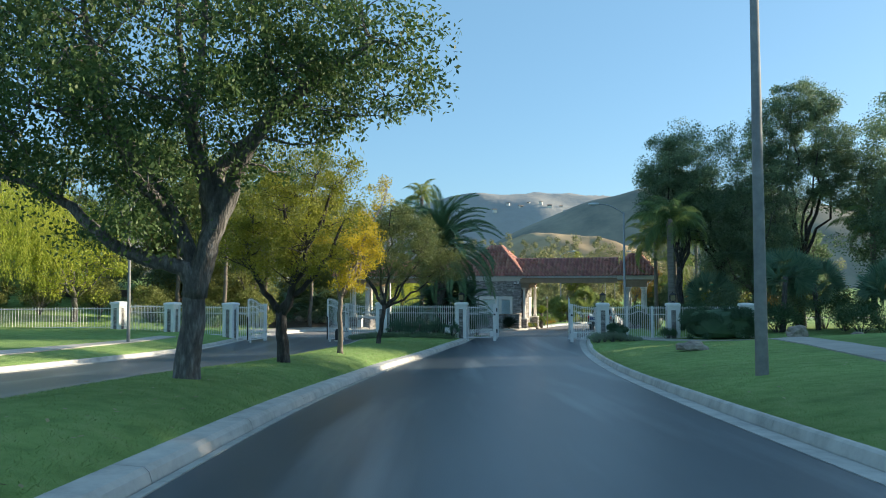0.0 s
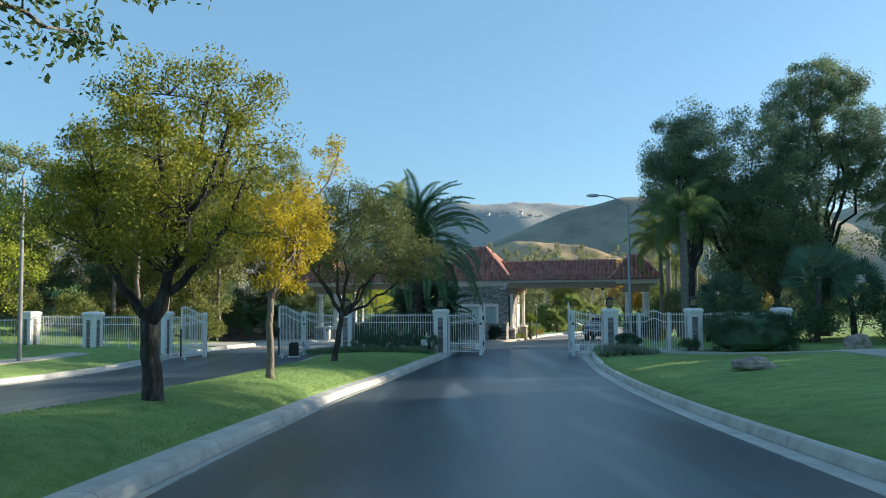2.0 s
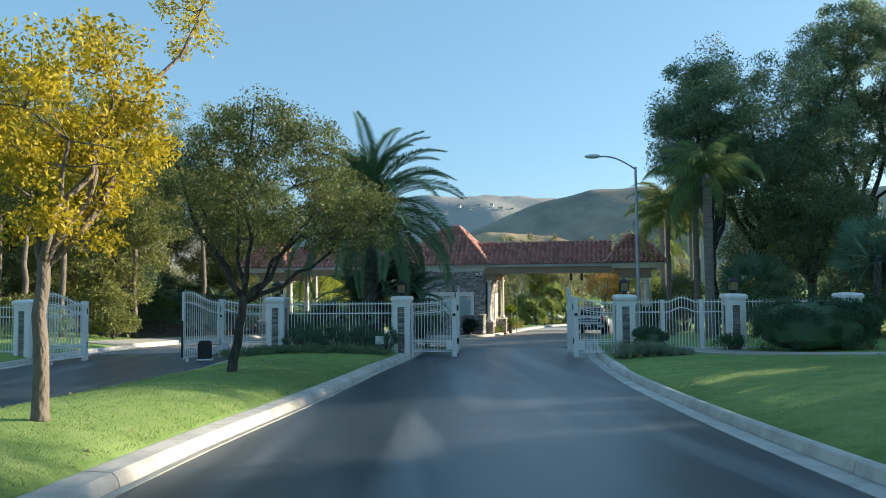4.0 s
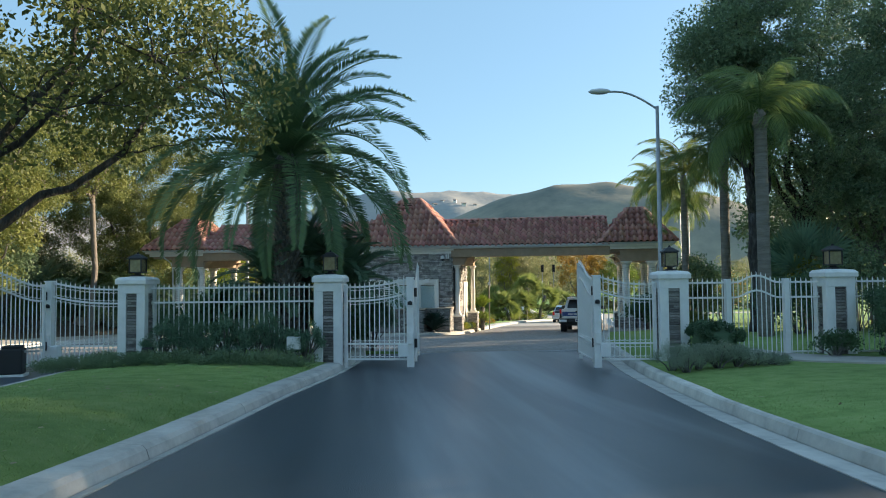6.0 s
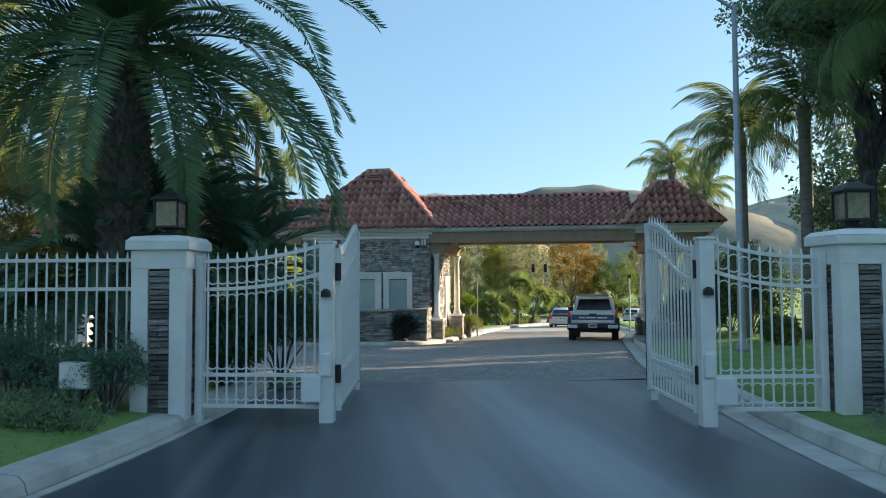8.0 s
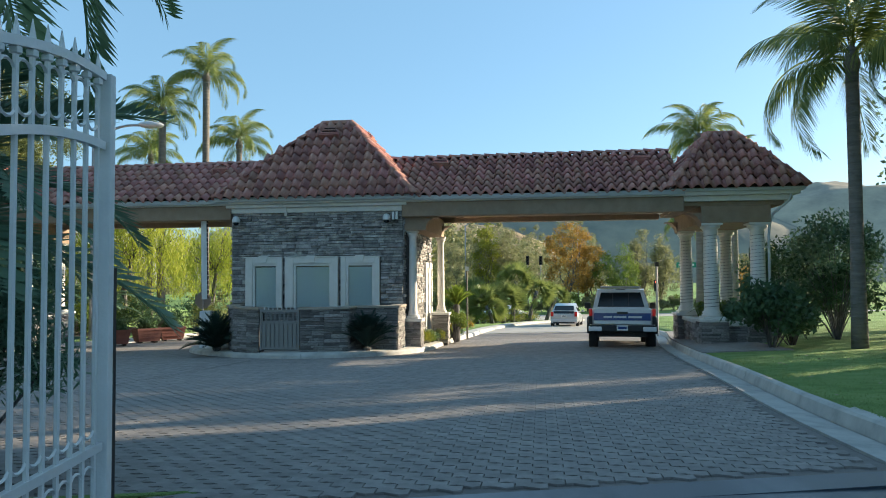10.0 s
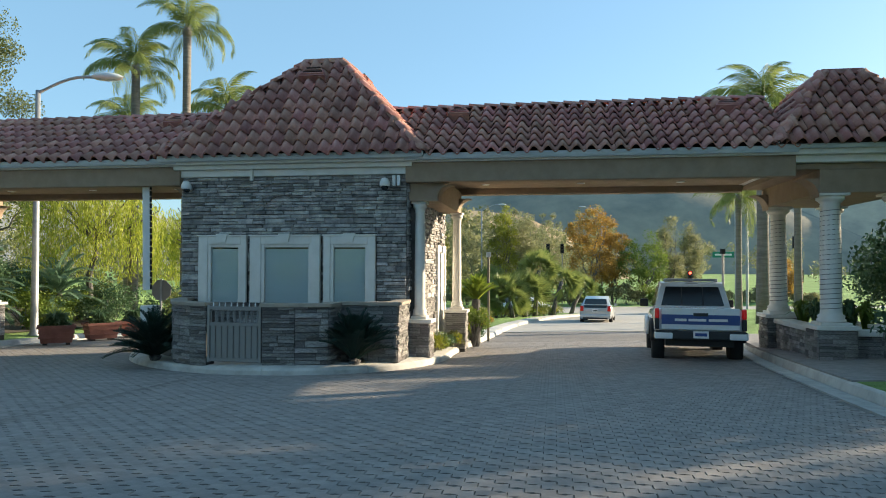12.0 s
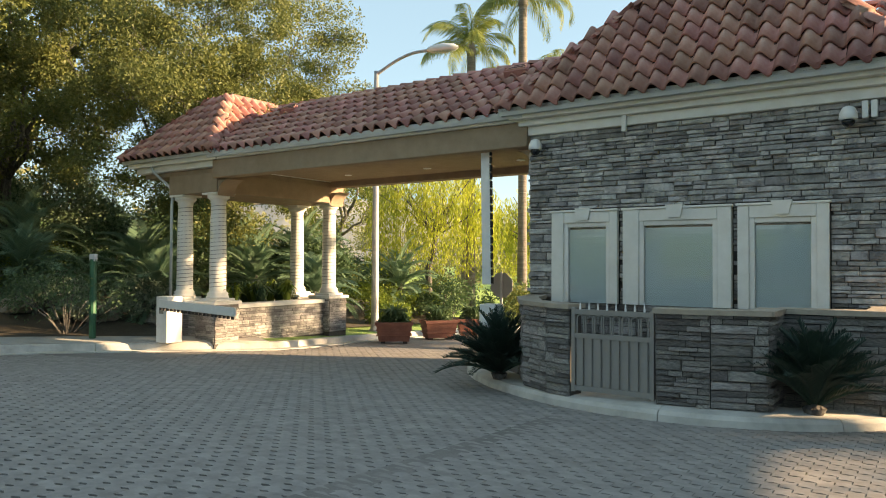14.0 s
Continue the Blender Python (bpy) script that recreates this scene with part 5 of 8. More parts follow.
tree(-3.30, 22.65, -0.88, 0.085, 1.9, [(0.15, 0, 3.6, 1.2, 1.2, 1.25), (0.5, 0, 2.9, 1.0, 1.0, 0.9), (0.1, 0, 2.35, 0.5, 0.5, 0.5), (1.1, 1.6, 5.2, 0.5, 0.5, 0.7)], 110, 17000, 0.07, M_LEAF_YELLOW, M_BARK_LIGHT, 23,
     "slim young tree with bright yellow autumn leaves", limbs=6, cluster_r=0.32, droop=0.4, shell=0.2)
tree(-2.78, 29.6, -1.30, 0.10, 1.7, [(1.0, 0, 4.1, 2.1, 2.0, 1.6), (2.5, 0, 3.4, 1.2, 1.3, 1.0), (-0.8, 0, 4.2, 1.2, 1.3, 1.1), (0.6, 0, 5.2, 1.3, 1.2, 0.7)], 187, 44640, 0.066, M_LEAF_SOFT, M_BARK_DARK, 31,
     "small olive-green tree with a dark leaning trunk on the lawn", limbs=7, cluster_r=0.4, droop=0.4, lean=(0.3, 0), shell=0.3)

FROND_DATE = [frond_mesh("frond", 4.4, 14, f, 66, 0.52, 0.12, M_LEAF_PALM, 70 + k, vee=0.5, blade=0.015) for k, f in enumerate((78, 96, 86, 106))]
palm(-0.20, 41.6, -1.95, 5.0, 0.34, FROND_DATE, 74, (84, -34), "tall date palm with a thick stubbled trunk and arching fronds", M_BARK, 5, stubs=True)
FROND_SMALL = [frond_mesh("frond", 1.9, 10, f, 34, 0.42, 0.1, M_LEAF_TEAL, 60 + k, vee=0.3, blade=0.017) for k, f in enumerate((55, 75, 95))]
palm(-0.55, 42.1, -1.95, 1.55, 0.13, FROND_SMALL, 46, (84, -30), "bushy young feather palm below the date palm", M_BARK, 6)
palm(1.35, 42.7, -1.98, 1.7, 0.12, FROND_SMALL, 44, (84, -8), "bushy young feather palm below the date palm", M_BARK, 7)
palm(0.2, 42.6, -1.98, 2.2, 0.12, FROND_SMALL, 44, (84, -8), "bushy young feather palm below the date palm", M_BARK, 9)
FROND_QUEEN = [frond_mesh("frond", 3.0, 28, f, 40, 0.66, 1.0, M_LEAF_FAN, 80 + k, vee=0.0, blade=0.012) for k, f in enumerate((110, 135, 160))]
# darker copy of the queen palm leaf, with tree shade put into its colour
M_LEAF_QUEEN_SHADED = leaf_mat("leaf_queen_shade", (0.075, 0.135, 0.050), (0.21, 0.29, 0.10), glow=0.45)
FROND_QUEEN_SHADED = [frond_mesh("frond", 3.0, 28, f, 40, 0.66, 1.0, M_LEAF_QUEEN_SHADED, 90 + k, vee=0.0, blade=0.012) for k, f in enumerate((110, 135, 160))]
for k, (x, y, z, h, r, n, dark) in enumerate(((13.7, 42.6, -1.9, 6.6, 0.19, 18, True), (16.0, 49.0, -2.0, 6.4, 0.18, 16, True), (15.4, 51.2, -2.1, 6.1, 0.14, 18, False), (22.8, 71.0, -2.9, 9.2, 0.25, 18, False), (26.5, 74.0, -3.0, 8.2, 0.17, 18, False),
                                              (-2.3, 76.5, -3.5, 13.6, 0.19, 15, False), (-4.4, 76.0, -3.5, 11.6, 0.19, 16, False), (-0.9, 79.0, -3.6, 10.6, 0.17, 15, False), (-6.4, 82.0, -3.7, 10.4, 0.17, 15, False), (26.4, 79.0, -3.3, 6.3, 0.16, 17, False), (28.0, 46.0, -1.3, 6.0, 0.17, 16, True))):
    palm(x, y, z, h, r, FROND_QUEEN_SHADED if dark else FROND_QUEEN, n, (80, -22), "slender queen palm with drooping feathery fronds", M_BARK_PALM, 200 + k, group="queen palms")

# dark trees beyond the fence; many are added out of view to shade the drive
for k, (x, y, h, w, n, ls) in enumerate(((20.5, 46.5, 11.0, 3.0, 52000, 0.12), (23.5, 54.6, 10.5, 3.2, 15000, 0.2), (32.0, 48.0, 17.0, 4.8, 48000, 0.18),  (38.0, 47.0, 15.0, 4.6, 22000, 0.22), (30.0, 44.0, 11.0, 3.6, 22000, 0.17),
                                         (32.5, 34.0, 8.0, 3.0, 9000, 0.34), (33.0, 28.0, 14.0, 3.0, 13000, 0.34), (31.0, 24.6, 12.0, 2.8, 12000, 0.34), (33.0, 38.4, 13.0, 2.8, 13000, 0.34), (31.5, 31.0, 7.6, 2.4, 8000, 0.34), (31.5, 37.5, 7.6, 2.4, 8000, 0.34), (34.0, 43.4, 13.0, 3.4, 12000, 0.3), (31.0, 20.5, 12.0, 4.2, 16000, 0.34), (30.0, 13.0, 11.5, 4.2, 16000, 0.34), (28.0, 5.5, 10.5, 4.2, 12000, 0.34), (37.0, 22.0, 12.5, 5.0, 14000, 0.42), (34.0, 17.0, 12.0, 5.0, 14000, 0.42), (40.0, 9.0, 13.0, 6.0, 14000, 0.45), (33.0, 1.0, 11.5, 5.5, 12000, 0.45), (30.0, -10.0, 12.0, 6.0, 12000, 0.45), (47.0, 46.0, 15.0, 4.5, 12000, 0.4), (48.0, 17.0, 16.0, 6.5, 12000, 0.45), (50.0, 47.0, 16.0, 5.5, 11000, 0.4), (52.0, 2.0, 14.0, 6.5, 12000, 0.45), (44.0, -6.0, 13.0, 6.5, 12000, 0.45))):
    z = lawn_right(x, y)
    tree(x, y, z - 0.1, 0.24, h * 0.22, [(0, 0, h * 0.62, w, w, h * 0.36), (-w * 0.4, 0, h * 0.45, w * 0.8, w * 0.8, h * 0.22), (w * 0.4, w * 0.3, h * 0.5, w * 0.8, w * 0.8, h * 0.25)], 420 if n > 50000 else 130, n, ls, M_LEAF_OAK, M_BARK, 300 + k,
         "tall dark evergreen shade tree beyond the fence", limbs=7, cluster_r=0.62 if n > 50000 else 1.0, droop=0.2, group="dark trees beyond the fence", shell=0.3)
tree(15.3, 45.8, lawn_right(15.3, 45.8) - 0.1, 0.22, 4.2, [(0, 0, 9.8, 2.6, 2.5, 3.6), (-0.8, -0.2, 8.6, 2.0, 2.0, 2.2), (1.6, 0.4, 7.6, 2.0, 2.0, 2.0)], 230, 70000, 0.12, M_LEAF_OAK, M_BARK_DARK, 352,
     "tall dense dark evergreen tree behind the street lamp", limbs=8, cluster_r=0.7, droop=0.3, shell=0.15)
# added trees, hidden from the camera, that break sunlight on the forecourt into streaks
for k, (x, y, h) in enumerate(((26.5, 53.0, 10.0), (28.5, 57.0, 9.5), (30.0, 60.4, 8.5))):
    tree(x, y, lawn_right(x, y) - 0.1, 0.18, 1.6, [(0, 0, h * 0.55, 2.2, 2.3, h * 0.42)], 46, 9000, 0.17, M_LEAF_OAK, M_BARK, 360 + k,
         "slender clumped evergreen tree added beyond the canopy to shade the forecourt", limbs=6, cluster_r=0.62, droop=0.3, group="clumped trees", shell=0.1)
tree(25.0, 49.5, lawn_right(25.0, 49.5) - 0.1, 0.27, 5.0, [(0, 0, 12.6, 3.5, 3.4, 4.8), (-2.7, 0, 10.0, 2.2, 2.2, 2.2), (3.0, 0.5, 10.8, 2.4, 2.4, 2.5), (0.3, -0.4, 15.2, 1.9, 1.9, 2.2)], 420, 92000, 0.13, M_LEAF_OAK, M_BARK_DARK, 353,
     "tall evergreen tree with a forked trunk and an open crown", limbs=9, cluster_r=0.6, droop=0.3, shell=0.1)
tree(19.2, 48.6, lawn_right(19.2, 48.6) - 0.1, 0.26, 4.2, [(0, 0, 11.0, 5.0, 4.2, 3.6), (-3.2, -0.4, 9.6, 2.6, 2.4, 2.0), (2.5, 0, 8.5, 2.4, 2.4, 2.2)], 190, 34000, 0.14, M_LEAF_OAK, M_BARK_DARK, 351,
     "tall dark oak with a high open crown beyond the fence", limbs=8, cluster_r=0.75, droop=0.3, shell=0.3)
# trees left of the exit road and behind the canopies
for k, (x, y, h, w, n, lf, ls) in enumerate(((-24.0, 46.0, 9.0, 3.8, 12000, M_LEAF_WILLOW, 0.16), (-16.0, 57.0, 9.5, 4.0, 12000, M_LEAF_OLIVE, 0.2), (-21.0, 60.0, 13.0, 4.5, 12000, M_LEAF_OLIVE, 0.22), (-12.2, 69.0, 13.2, 5.9, 215000, M_LEAF_GARDEN, 0.10), (-19.5, 67.0, 15.0, 5.5, 90000, M_LEAF_GARDEN, 0.15), (-24.5, 63.0, 15.0, 5.0, 50000, M_LEAF_GARDEN, 0.17), (-30.0, 58.0, 12.0, 5.0, 12000, M_LEAF_OLIVE, 0.25), (-27.0, 70.0, 14.0, 5.5, 10000, M_LEAF_OLIVE, 0.25), (-37.0, 52.0, 12.0, 5.0, 12000, M_LEAF_OLIVE, 0.25), (-35.0, 66.0, 13.0, 5.5, 8000, M_LEAF_OAK, 0.25), (-14.5, 84.0, 9.0, 4.0, 9000, M_LEAF_OLIVE, 0.2))):
    tree(x, y, lawn_left(x, y) - 0.1, 0.2, h * 0.2, [(0, 0, h * 0.6, w, w, h * 0.38), (w * 0.3, -w * 0.4, h * 0.4, w * 0.8, w * 0.8, h * 0.24)], 240 if n > 40000 else 110, n, ls, lf, M_BARK, 400 + k,
         "leafy garden tree behind the white fence", limbs=7, cluster_r=0.8, droop=0.3, group="garden trees", shell=0.3)
# bare and light trunks among them
for k, (x, y, h) in enumerate(((-11.0, 58.4, 14.0), (-15.4, 50.0, 12.0), (-17.3, 50.2, 11.0), (-13.6, 54.5, 10.0), (-19.5, 52.0, 13.0))):
    tree(x, y, lawn_left(x, y) - 0.1, 0.14, h * 0.5, [(0, 0, h * 0.78, 2.8, 2.8, h * 0.28), (1.0, -0.8, h * 0.6, 1.8, 1.8, h * 0.16)], 110, 18000, 0.13, M_LEAF_OLIVE, M_BARK_LIGHT, 430 + k, "pale-barked tree with sparse olive-green leaves", limbs=5, cluster_r=0.6, group="pale-barked trees", shell=0.2)


def willow(x, y, z, h, w, seed):
    rnd, rng = random.Random(seed), np.random.default_rng(seed)
    T = thing("willow_tree", pose(x, y, z), "weeping tree with hanging yellow-green strands", "tree")
    wood = [tube(wander((0, 0, -0.2), (0.6, 0, h * 0.5), 5, 0.04, rnd), [0.2, 0.17, 0.15, 0.13, 0.11, 0.1], 9)]
    q = []
    for i in range(int(430 * (w / 2.9) ** 1.6)):
        a, r = rnd.uniform(0, 6.28), w * math.sqrt(rnd.random())
        top = Vector((0.6 + r * math.cos(a), r * math.sin(a), h * (1 - 0.25 * (r / w) ** 2) * rnd.uniform(0.85, 1)))
        if i < 16:
            wood.append(tube(wander((0.6, 0, h * 0.5), top, 4, 0.05, rnd), [0.07, 0.055, 0.04, 0.03, 0.015], 6))
        L = rnd.uniform(0.2, 0.7) * top.z
        n = int(L / 0.06)
        t = rng.random(n) * L
        p = np.array(top) + np.stack([0.15 * np.sin(t * 2 + i) + rng.normal(0, 0.06, n), rng.normal(0, 0.08, n), -t], 1)
        d = np.stack([rng.normal(0, 0.3, n), rng.normal(0, 0.3, n), -np.ones(n)], 1) * 0.17
        s = np.cross(d, rng.normal(size=(n, 3)))
        s *= 0.019 / np.linalg.norm(s, axis=1)[:, None]
        q.append(np.stack([p, p + d * 0.5 + s, p + d, p + d * 0.5 - s], 1))
    smooth(part("trunk", join(*wood), M_BARK, T))
    cloud_part("crown", np.concatenate(q), M_LEAF_WILLOW, T, "curtain of hanging strands")


willow(-6.2, 75.0, -3.1, 6.8, 2.9, 1)
willow(-3.0, 81.0, -3.5, 6.5, 2.8, 2)
willow(-27.0, 42.0, -1.3, 9.8, 4.2, 4)
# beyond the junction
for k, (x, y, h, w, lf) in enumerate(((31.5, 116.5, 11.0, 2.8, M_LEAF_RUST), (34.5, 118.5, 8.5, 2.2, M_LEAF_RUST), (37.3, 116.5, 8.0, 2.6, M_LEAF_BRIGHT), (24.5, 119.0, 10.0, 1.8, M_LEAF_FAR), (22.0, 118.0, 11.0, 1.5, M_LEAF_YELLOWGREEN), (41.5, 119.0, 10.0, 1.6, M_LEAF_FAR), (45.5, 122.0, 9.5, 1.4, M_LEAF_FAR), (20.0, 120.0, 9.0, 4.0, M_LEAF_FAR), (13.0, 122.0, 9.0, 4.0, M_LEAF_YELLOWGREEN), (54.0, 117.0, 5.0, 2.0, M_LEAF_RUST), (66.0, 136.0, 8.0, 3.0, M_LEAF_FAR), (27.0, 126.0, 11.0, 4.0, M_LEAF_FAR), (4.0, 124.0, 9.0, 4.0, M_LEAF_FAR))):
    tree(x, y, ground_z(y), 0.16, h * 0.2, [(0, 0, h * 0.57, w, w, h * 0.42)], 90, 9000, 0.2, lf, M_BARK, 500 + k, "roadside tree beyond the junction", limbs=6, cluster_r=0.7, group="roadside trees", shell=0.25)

rnd = random.Random(17)
for k in range(30):
    x = 8 + 1.7 * k + rnd.uniform(-0.5, 0.5)
    h = rnd.uniform(1.3, 2.6)
    shrub(x, 115.6 + rnd.uniform(0, 1.2), ground_z(115.5) - 0.1, 1.3, 1.0, h, 1300, 0.2, (M_LEAF_FAR, M_LEAF_FAR, M_LEAF_BRIGHT, M_LEAF_FAR)[k % 4], 700 + k, "rough roadside shrub beyond the junction", group="roadside shrubs")


def woods():
    rng, rnd = np.random.default_rng(9), random.Random(9)
    cs, rs = [], []
    for _ in range(190):
        az = radians(rnd.uniform(-62, 70))
        d = rnd.uniform(135, 260)
        x, y = d * math.sin(az), d * math.cos(az)
        if y < 128:
            y = 128 + rnd.uniform(0, 25)
        if x > 48 and y < 190:
            continue
        h, w = rnd.uniform(6, 11), rnd.uniform(2.5, 4.5)
        for _ in range(7):
            cs.append((x + rnd.gauss(0, w * 0.5), y + rnd.gauss(0, w * 0.5), ground_z(y) + 0.5 + h * rnd.uniform(0.1, 1.0)))
            rs.append(w * rnd.uniform(0.4, 0.75))
    for _ in range(70):
        az, d = radians(rnd.uniform(1, 19)), rnd.uniform(248, 285)
        x, y, h, w = d * math.sin(az), d * math.cos(az), rnd.uniform(12, 22), rnd.uniform(2.6, 4.6)
        for k in range(9):
            t = k / 8
            cs.append((x + rnd.gauss(0, w * 0.3), y + rnd.gauss(0, w * 0.3), ground_z(y) + 0.5 + h * t))
            rs.append(w * rnd.uniform(0.7, 1.2) * (1.05 - 0.7 * t))
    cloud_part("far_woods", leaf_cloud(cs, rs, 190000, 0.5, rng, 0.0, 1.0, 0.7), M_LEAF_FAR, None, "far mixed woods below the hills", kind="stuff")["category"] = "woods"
    cs, rs = [], []
    for _ in range(170):
        x, y = rnd.uniform(-120, -34), rnd.uniform(-5, 120)
        h = rnd.uniform(7, 13)
        for _ in range(6):
            cs.append((x + rnd.gauss(0, 1.8), y + rnd.gauss(0, 1.8), lawn_left(x, min(y, 98)) + h * rnd.uniform(0.1, 1.0)))
            rs.append(rnd.uniform(1.2, 2.4))
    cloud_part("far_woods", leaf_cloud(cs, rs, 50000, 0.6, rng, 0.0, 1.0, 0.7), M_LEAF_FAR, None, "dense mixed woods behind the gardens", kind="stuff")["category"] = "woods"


woods()


# ---- white fence, pillars and gates ----
def picket_mesh():
    me = bpy.data.meshes.new("picket")
    r = 0.0125
    v, f = lathe([(r, 0.0), (r, 0.93), (r * 1.9, 0.932), (r * 1.9, 0.942), (r * 0.9, 0.945), (r * 1.5, 0.955), (r * 0.15, 1.0)], 6)
    me.from_pydata(v, [], f)
    me.materials.append(M_WHITE)
    return me


PICKET = picket_mesh()


def railing(parent, a, b, top, bottom, rails, spacing=0.115, bands=(), tip=0.10, flat=None):
    """Pickets and rails from a to b (plan). top(s): height of the top rail at s in 0..1; rails: drops below it or, as ('z', height), levels."""
    A, B = Vector((*a, 0)), Vector((*b, 0))
    L = (B - A).length
    d = (B - A) / L
    n = max(2, round(L / spacing))
    for i in range(n):
        s = (i + 0.5) / n
        h = top(s) + tip - bottom
        share("picket", PICKET, parent, Matrix.Translation(A + d * L * s + Vector((0, 0, bottom))) @ Matrix.Diagonal((1, 1, h, 1)))
    side = Vector((-d.y, d.x, 0))
    steps = 16
    for r in rails:
        lev = (lambda s: r[1]) if isinstance(r, tuple) else (lambda s: top(s) - r)
        vs, fs = [], []
        for k in range(steps + 1):
            s = k / steps
            p = A + d * L * s
            z = lev(s)
            for o, h in ((-0.017, -0.02), (0.017, -0.02), (0.017, 0.02), (-0.017, 0.02)):
                q = p + side * o
                vs.append((q.x, q.y, z + h))
        for k in range(steps):
            for j in range(4):
                x0, x1 = k * 4 + j, k * 4 + (j + 1) % 4
                fs.append((x0, x1, x1 + 4, x0 + 4))
        part("rail", (vs, fs), M_WHITE, parent)
    # scalloped loops hanging under a rail or standing on it
    for lev, sign in bands:
        body = []
        for i in range(n - 1):
            s0, s1 = (i + 0.5) / n, (i + 1.5) / n
            p, q = A + d * L * s0, A + d * L * s1
            zz = (lev(s0) + lev(s1)) / 2
            r = (q - p).length / 2
            pts = [p.lerp(q, 0.5 - 0.5 * math.cos(math.pi * k / 6)) + Vector((0, 0, zz + sign * (r * 0.9 * (1 - math.sin(math.pi * k / 6))) * 1.0)) for k in range(7)]
            body.append(tube(pts, [0.008] * 7, 4))
        tagged(part("scroll_band", join(*body), M_WHITE, parent, "row of small white scalloped loops"), kind="stuff")


def pillar(x, y, rot, label="white square pillar with a stone inset and flat cap", base=-1.88, top=0.03, lantern=True, w=0.62):
    P = thing("fence_pillar", pose(x, y, 0, 0, 0, rot), label, "pillar", "white fence pillars")
    h = w / 2
    part("core", boxed(-h + 0.06, h - 0.06, -h + 0.06, h - 0.06, base - 0.5, top - 0.12), M_MORTAR, P)
    for sx in (-1, 1):
        for sy in (-1, 1):
            a, b = sorted((sx * h, sx * (h - 0.19)))
            c, e = sorted((sy * h, sy * (h - 0.19)))
            part("corner_board", boxed(a, b, c, e, base - 0.4, top - 0.12, bevel=0.008), M_WHITE, P)
    part("frieze", boxed(-h - 0.004, h + 0.004, -h - 0.004, h + 0.004, top - 0.24, top - 0.03, bevel=0.01), M_WHITE, P)
    cap = part("cap", boxed(-h - 0.05, h + 0.05, -h - 0.05, h + 0.05, top - 0.03, top + 0.07, bevel=0.015), M_WHITE, P)
    vs = [(sx * (h + 0.05) * k, sy * (h + 0.05) * k, z) for k, z in ((1.0, top + 0.07), (0.86, top + 0.125), (0.3, top + 0.15)) for sx, sy in ((-1, -1), (1, -1), (1, 1), (-1, 1))]
    fs = [(k * 4 + j, k * 4 + (j + 1) % 4, k * 4 + 4 + (j + 1) % 4, k * 4 + 4 + j) for k in range(2) for j in range(4)] + [(8, 9, 10, 11)]
    part("cap_top", (vs, fs), M_WHITE, cap)
    q = h - 0.055
    s = int(abs(x) * 37)
    clad(P, (-h + 0.19, -q), (h - 0.19, -q), base - 0.2, top - 0.24, s, depth=(0.03, 0.062), courses=(0.04, 0.055, 0.07))
    clad(P, (q, -h + 0.19), (q, h - 0.19), base - 0.2, top - 0.24, s + 1, depth=(0.03, 0.062), courses=(0.04, 0.055, 0.07))
    clad(P, (-q, h - 0.19), (-q, -h + 0.19), base - 0.2, top - 0.24, s + 2, depth=(0.03, 0.062), courses=(0.04, 0.055, 0.07))
    if lantern:
        T = thing("pillar_lantern", pose(x, y, top + 0.15, 0, 0, rot), "dark metal lantern on a pillar cap", "lantern", "pillar lanterns")
        part("base", lathe([(0.15, 0.0), (0.15, 0.02), (0.07, 0.04), (0.07, 0.07), (0.16, 0.085)], 4), M_BLACK, T, "", pose(0, 0, 0, 0, 0, 45))
        for sx in (-1, 1):
            for sy in (-1, 1):
                part("corner_bar", boxed(sx * 0.135 - 0.011, sx * 0.135 + 0.011, sy * 0.135 - 0.011, sy * 0.135 + 0.011, 0.08, 0.40), M_BLACK, T)
        for z in (0.085, 0.385):
            for sx in (-1, 1):
                part("rim", boxed(sx * 0.135 - 0.009, sx * 0.135 + 0.009, -0.124, 0.124, z, z + 0.022), M_BLACK, T)
                part("rim", boxed(-0.124, 0.124, sx * 0.135 - 0.009, sx * 0.135 + 0.009, z, z + 0.022), M_BLACK, T)
        part("glass", boxed(-0.125, 0.125, -0.125, 0.125, 0.09, 0.40), M_LANTERN, T, "seeded amber glass")
        part("candle", lathe([(0.03, 0.10), (0.03, 0.27), (0.012, 0.30)], 8), M_CREAM, T)
        part("roof", lathe([(0.24, 0.405), (0.235, 0.425), (0.10, 0.50), (0.03, 0.515), (0.03, 0.54), (0.004, 0.56)], 4), M_BLACK, T, "", pose(0, 0, 0, 0, 0, 45))
    return P


M_LANTERN = mat("lantern_glass", [(0.16, 0.13, 0.07), (0.27, 0.23, 0.13)], scale=14, rough=0.15, bump=0.3, bump_scale=60, coat=0.5)
FENCE_ROT = -9.5
PILLARS = dict(z=(-3.42, 39.83), a=(1.0, 39.22), b=(8.47, 37.68), c=(12.06, 37.25), d=(15.7, 36.7), p=(-11.94, 39.75), q=(-15.5, 40.5), r=(-19.3, 42.1))
for k, (x, y) in PILLARS.items():
    pillar(x, y, FENCE_ROT if k in "zabcd" else -17, base=-1.9, lantern=k in "zabc")


def fence(a, b, label, z=-1.85, top=-0.10, rails=(0.0, 0.33)):
    F = thing("fence", Matrix(), label, "fence", "white fence lengths")
    railing(F, a, b, lambda s: top, z + 0.12, list(rails) + [("z", z + 0.22)])
    return F


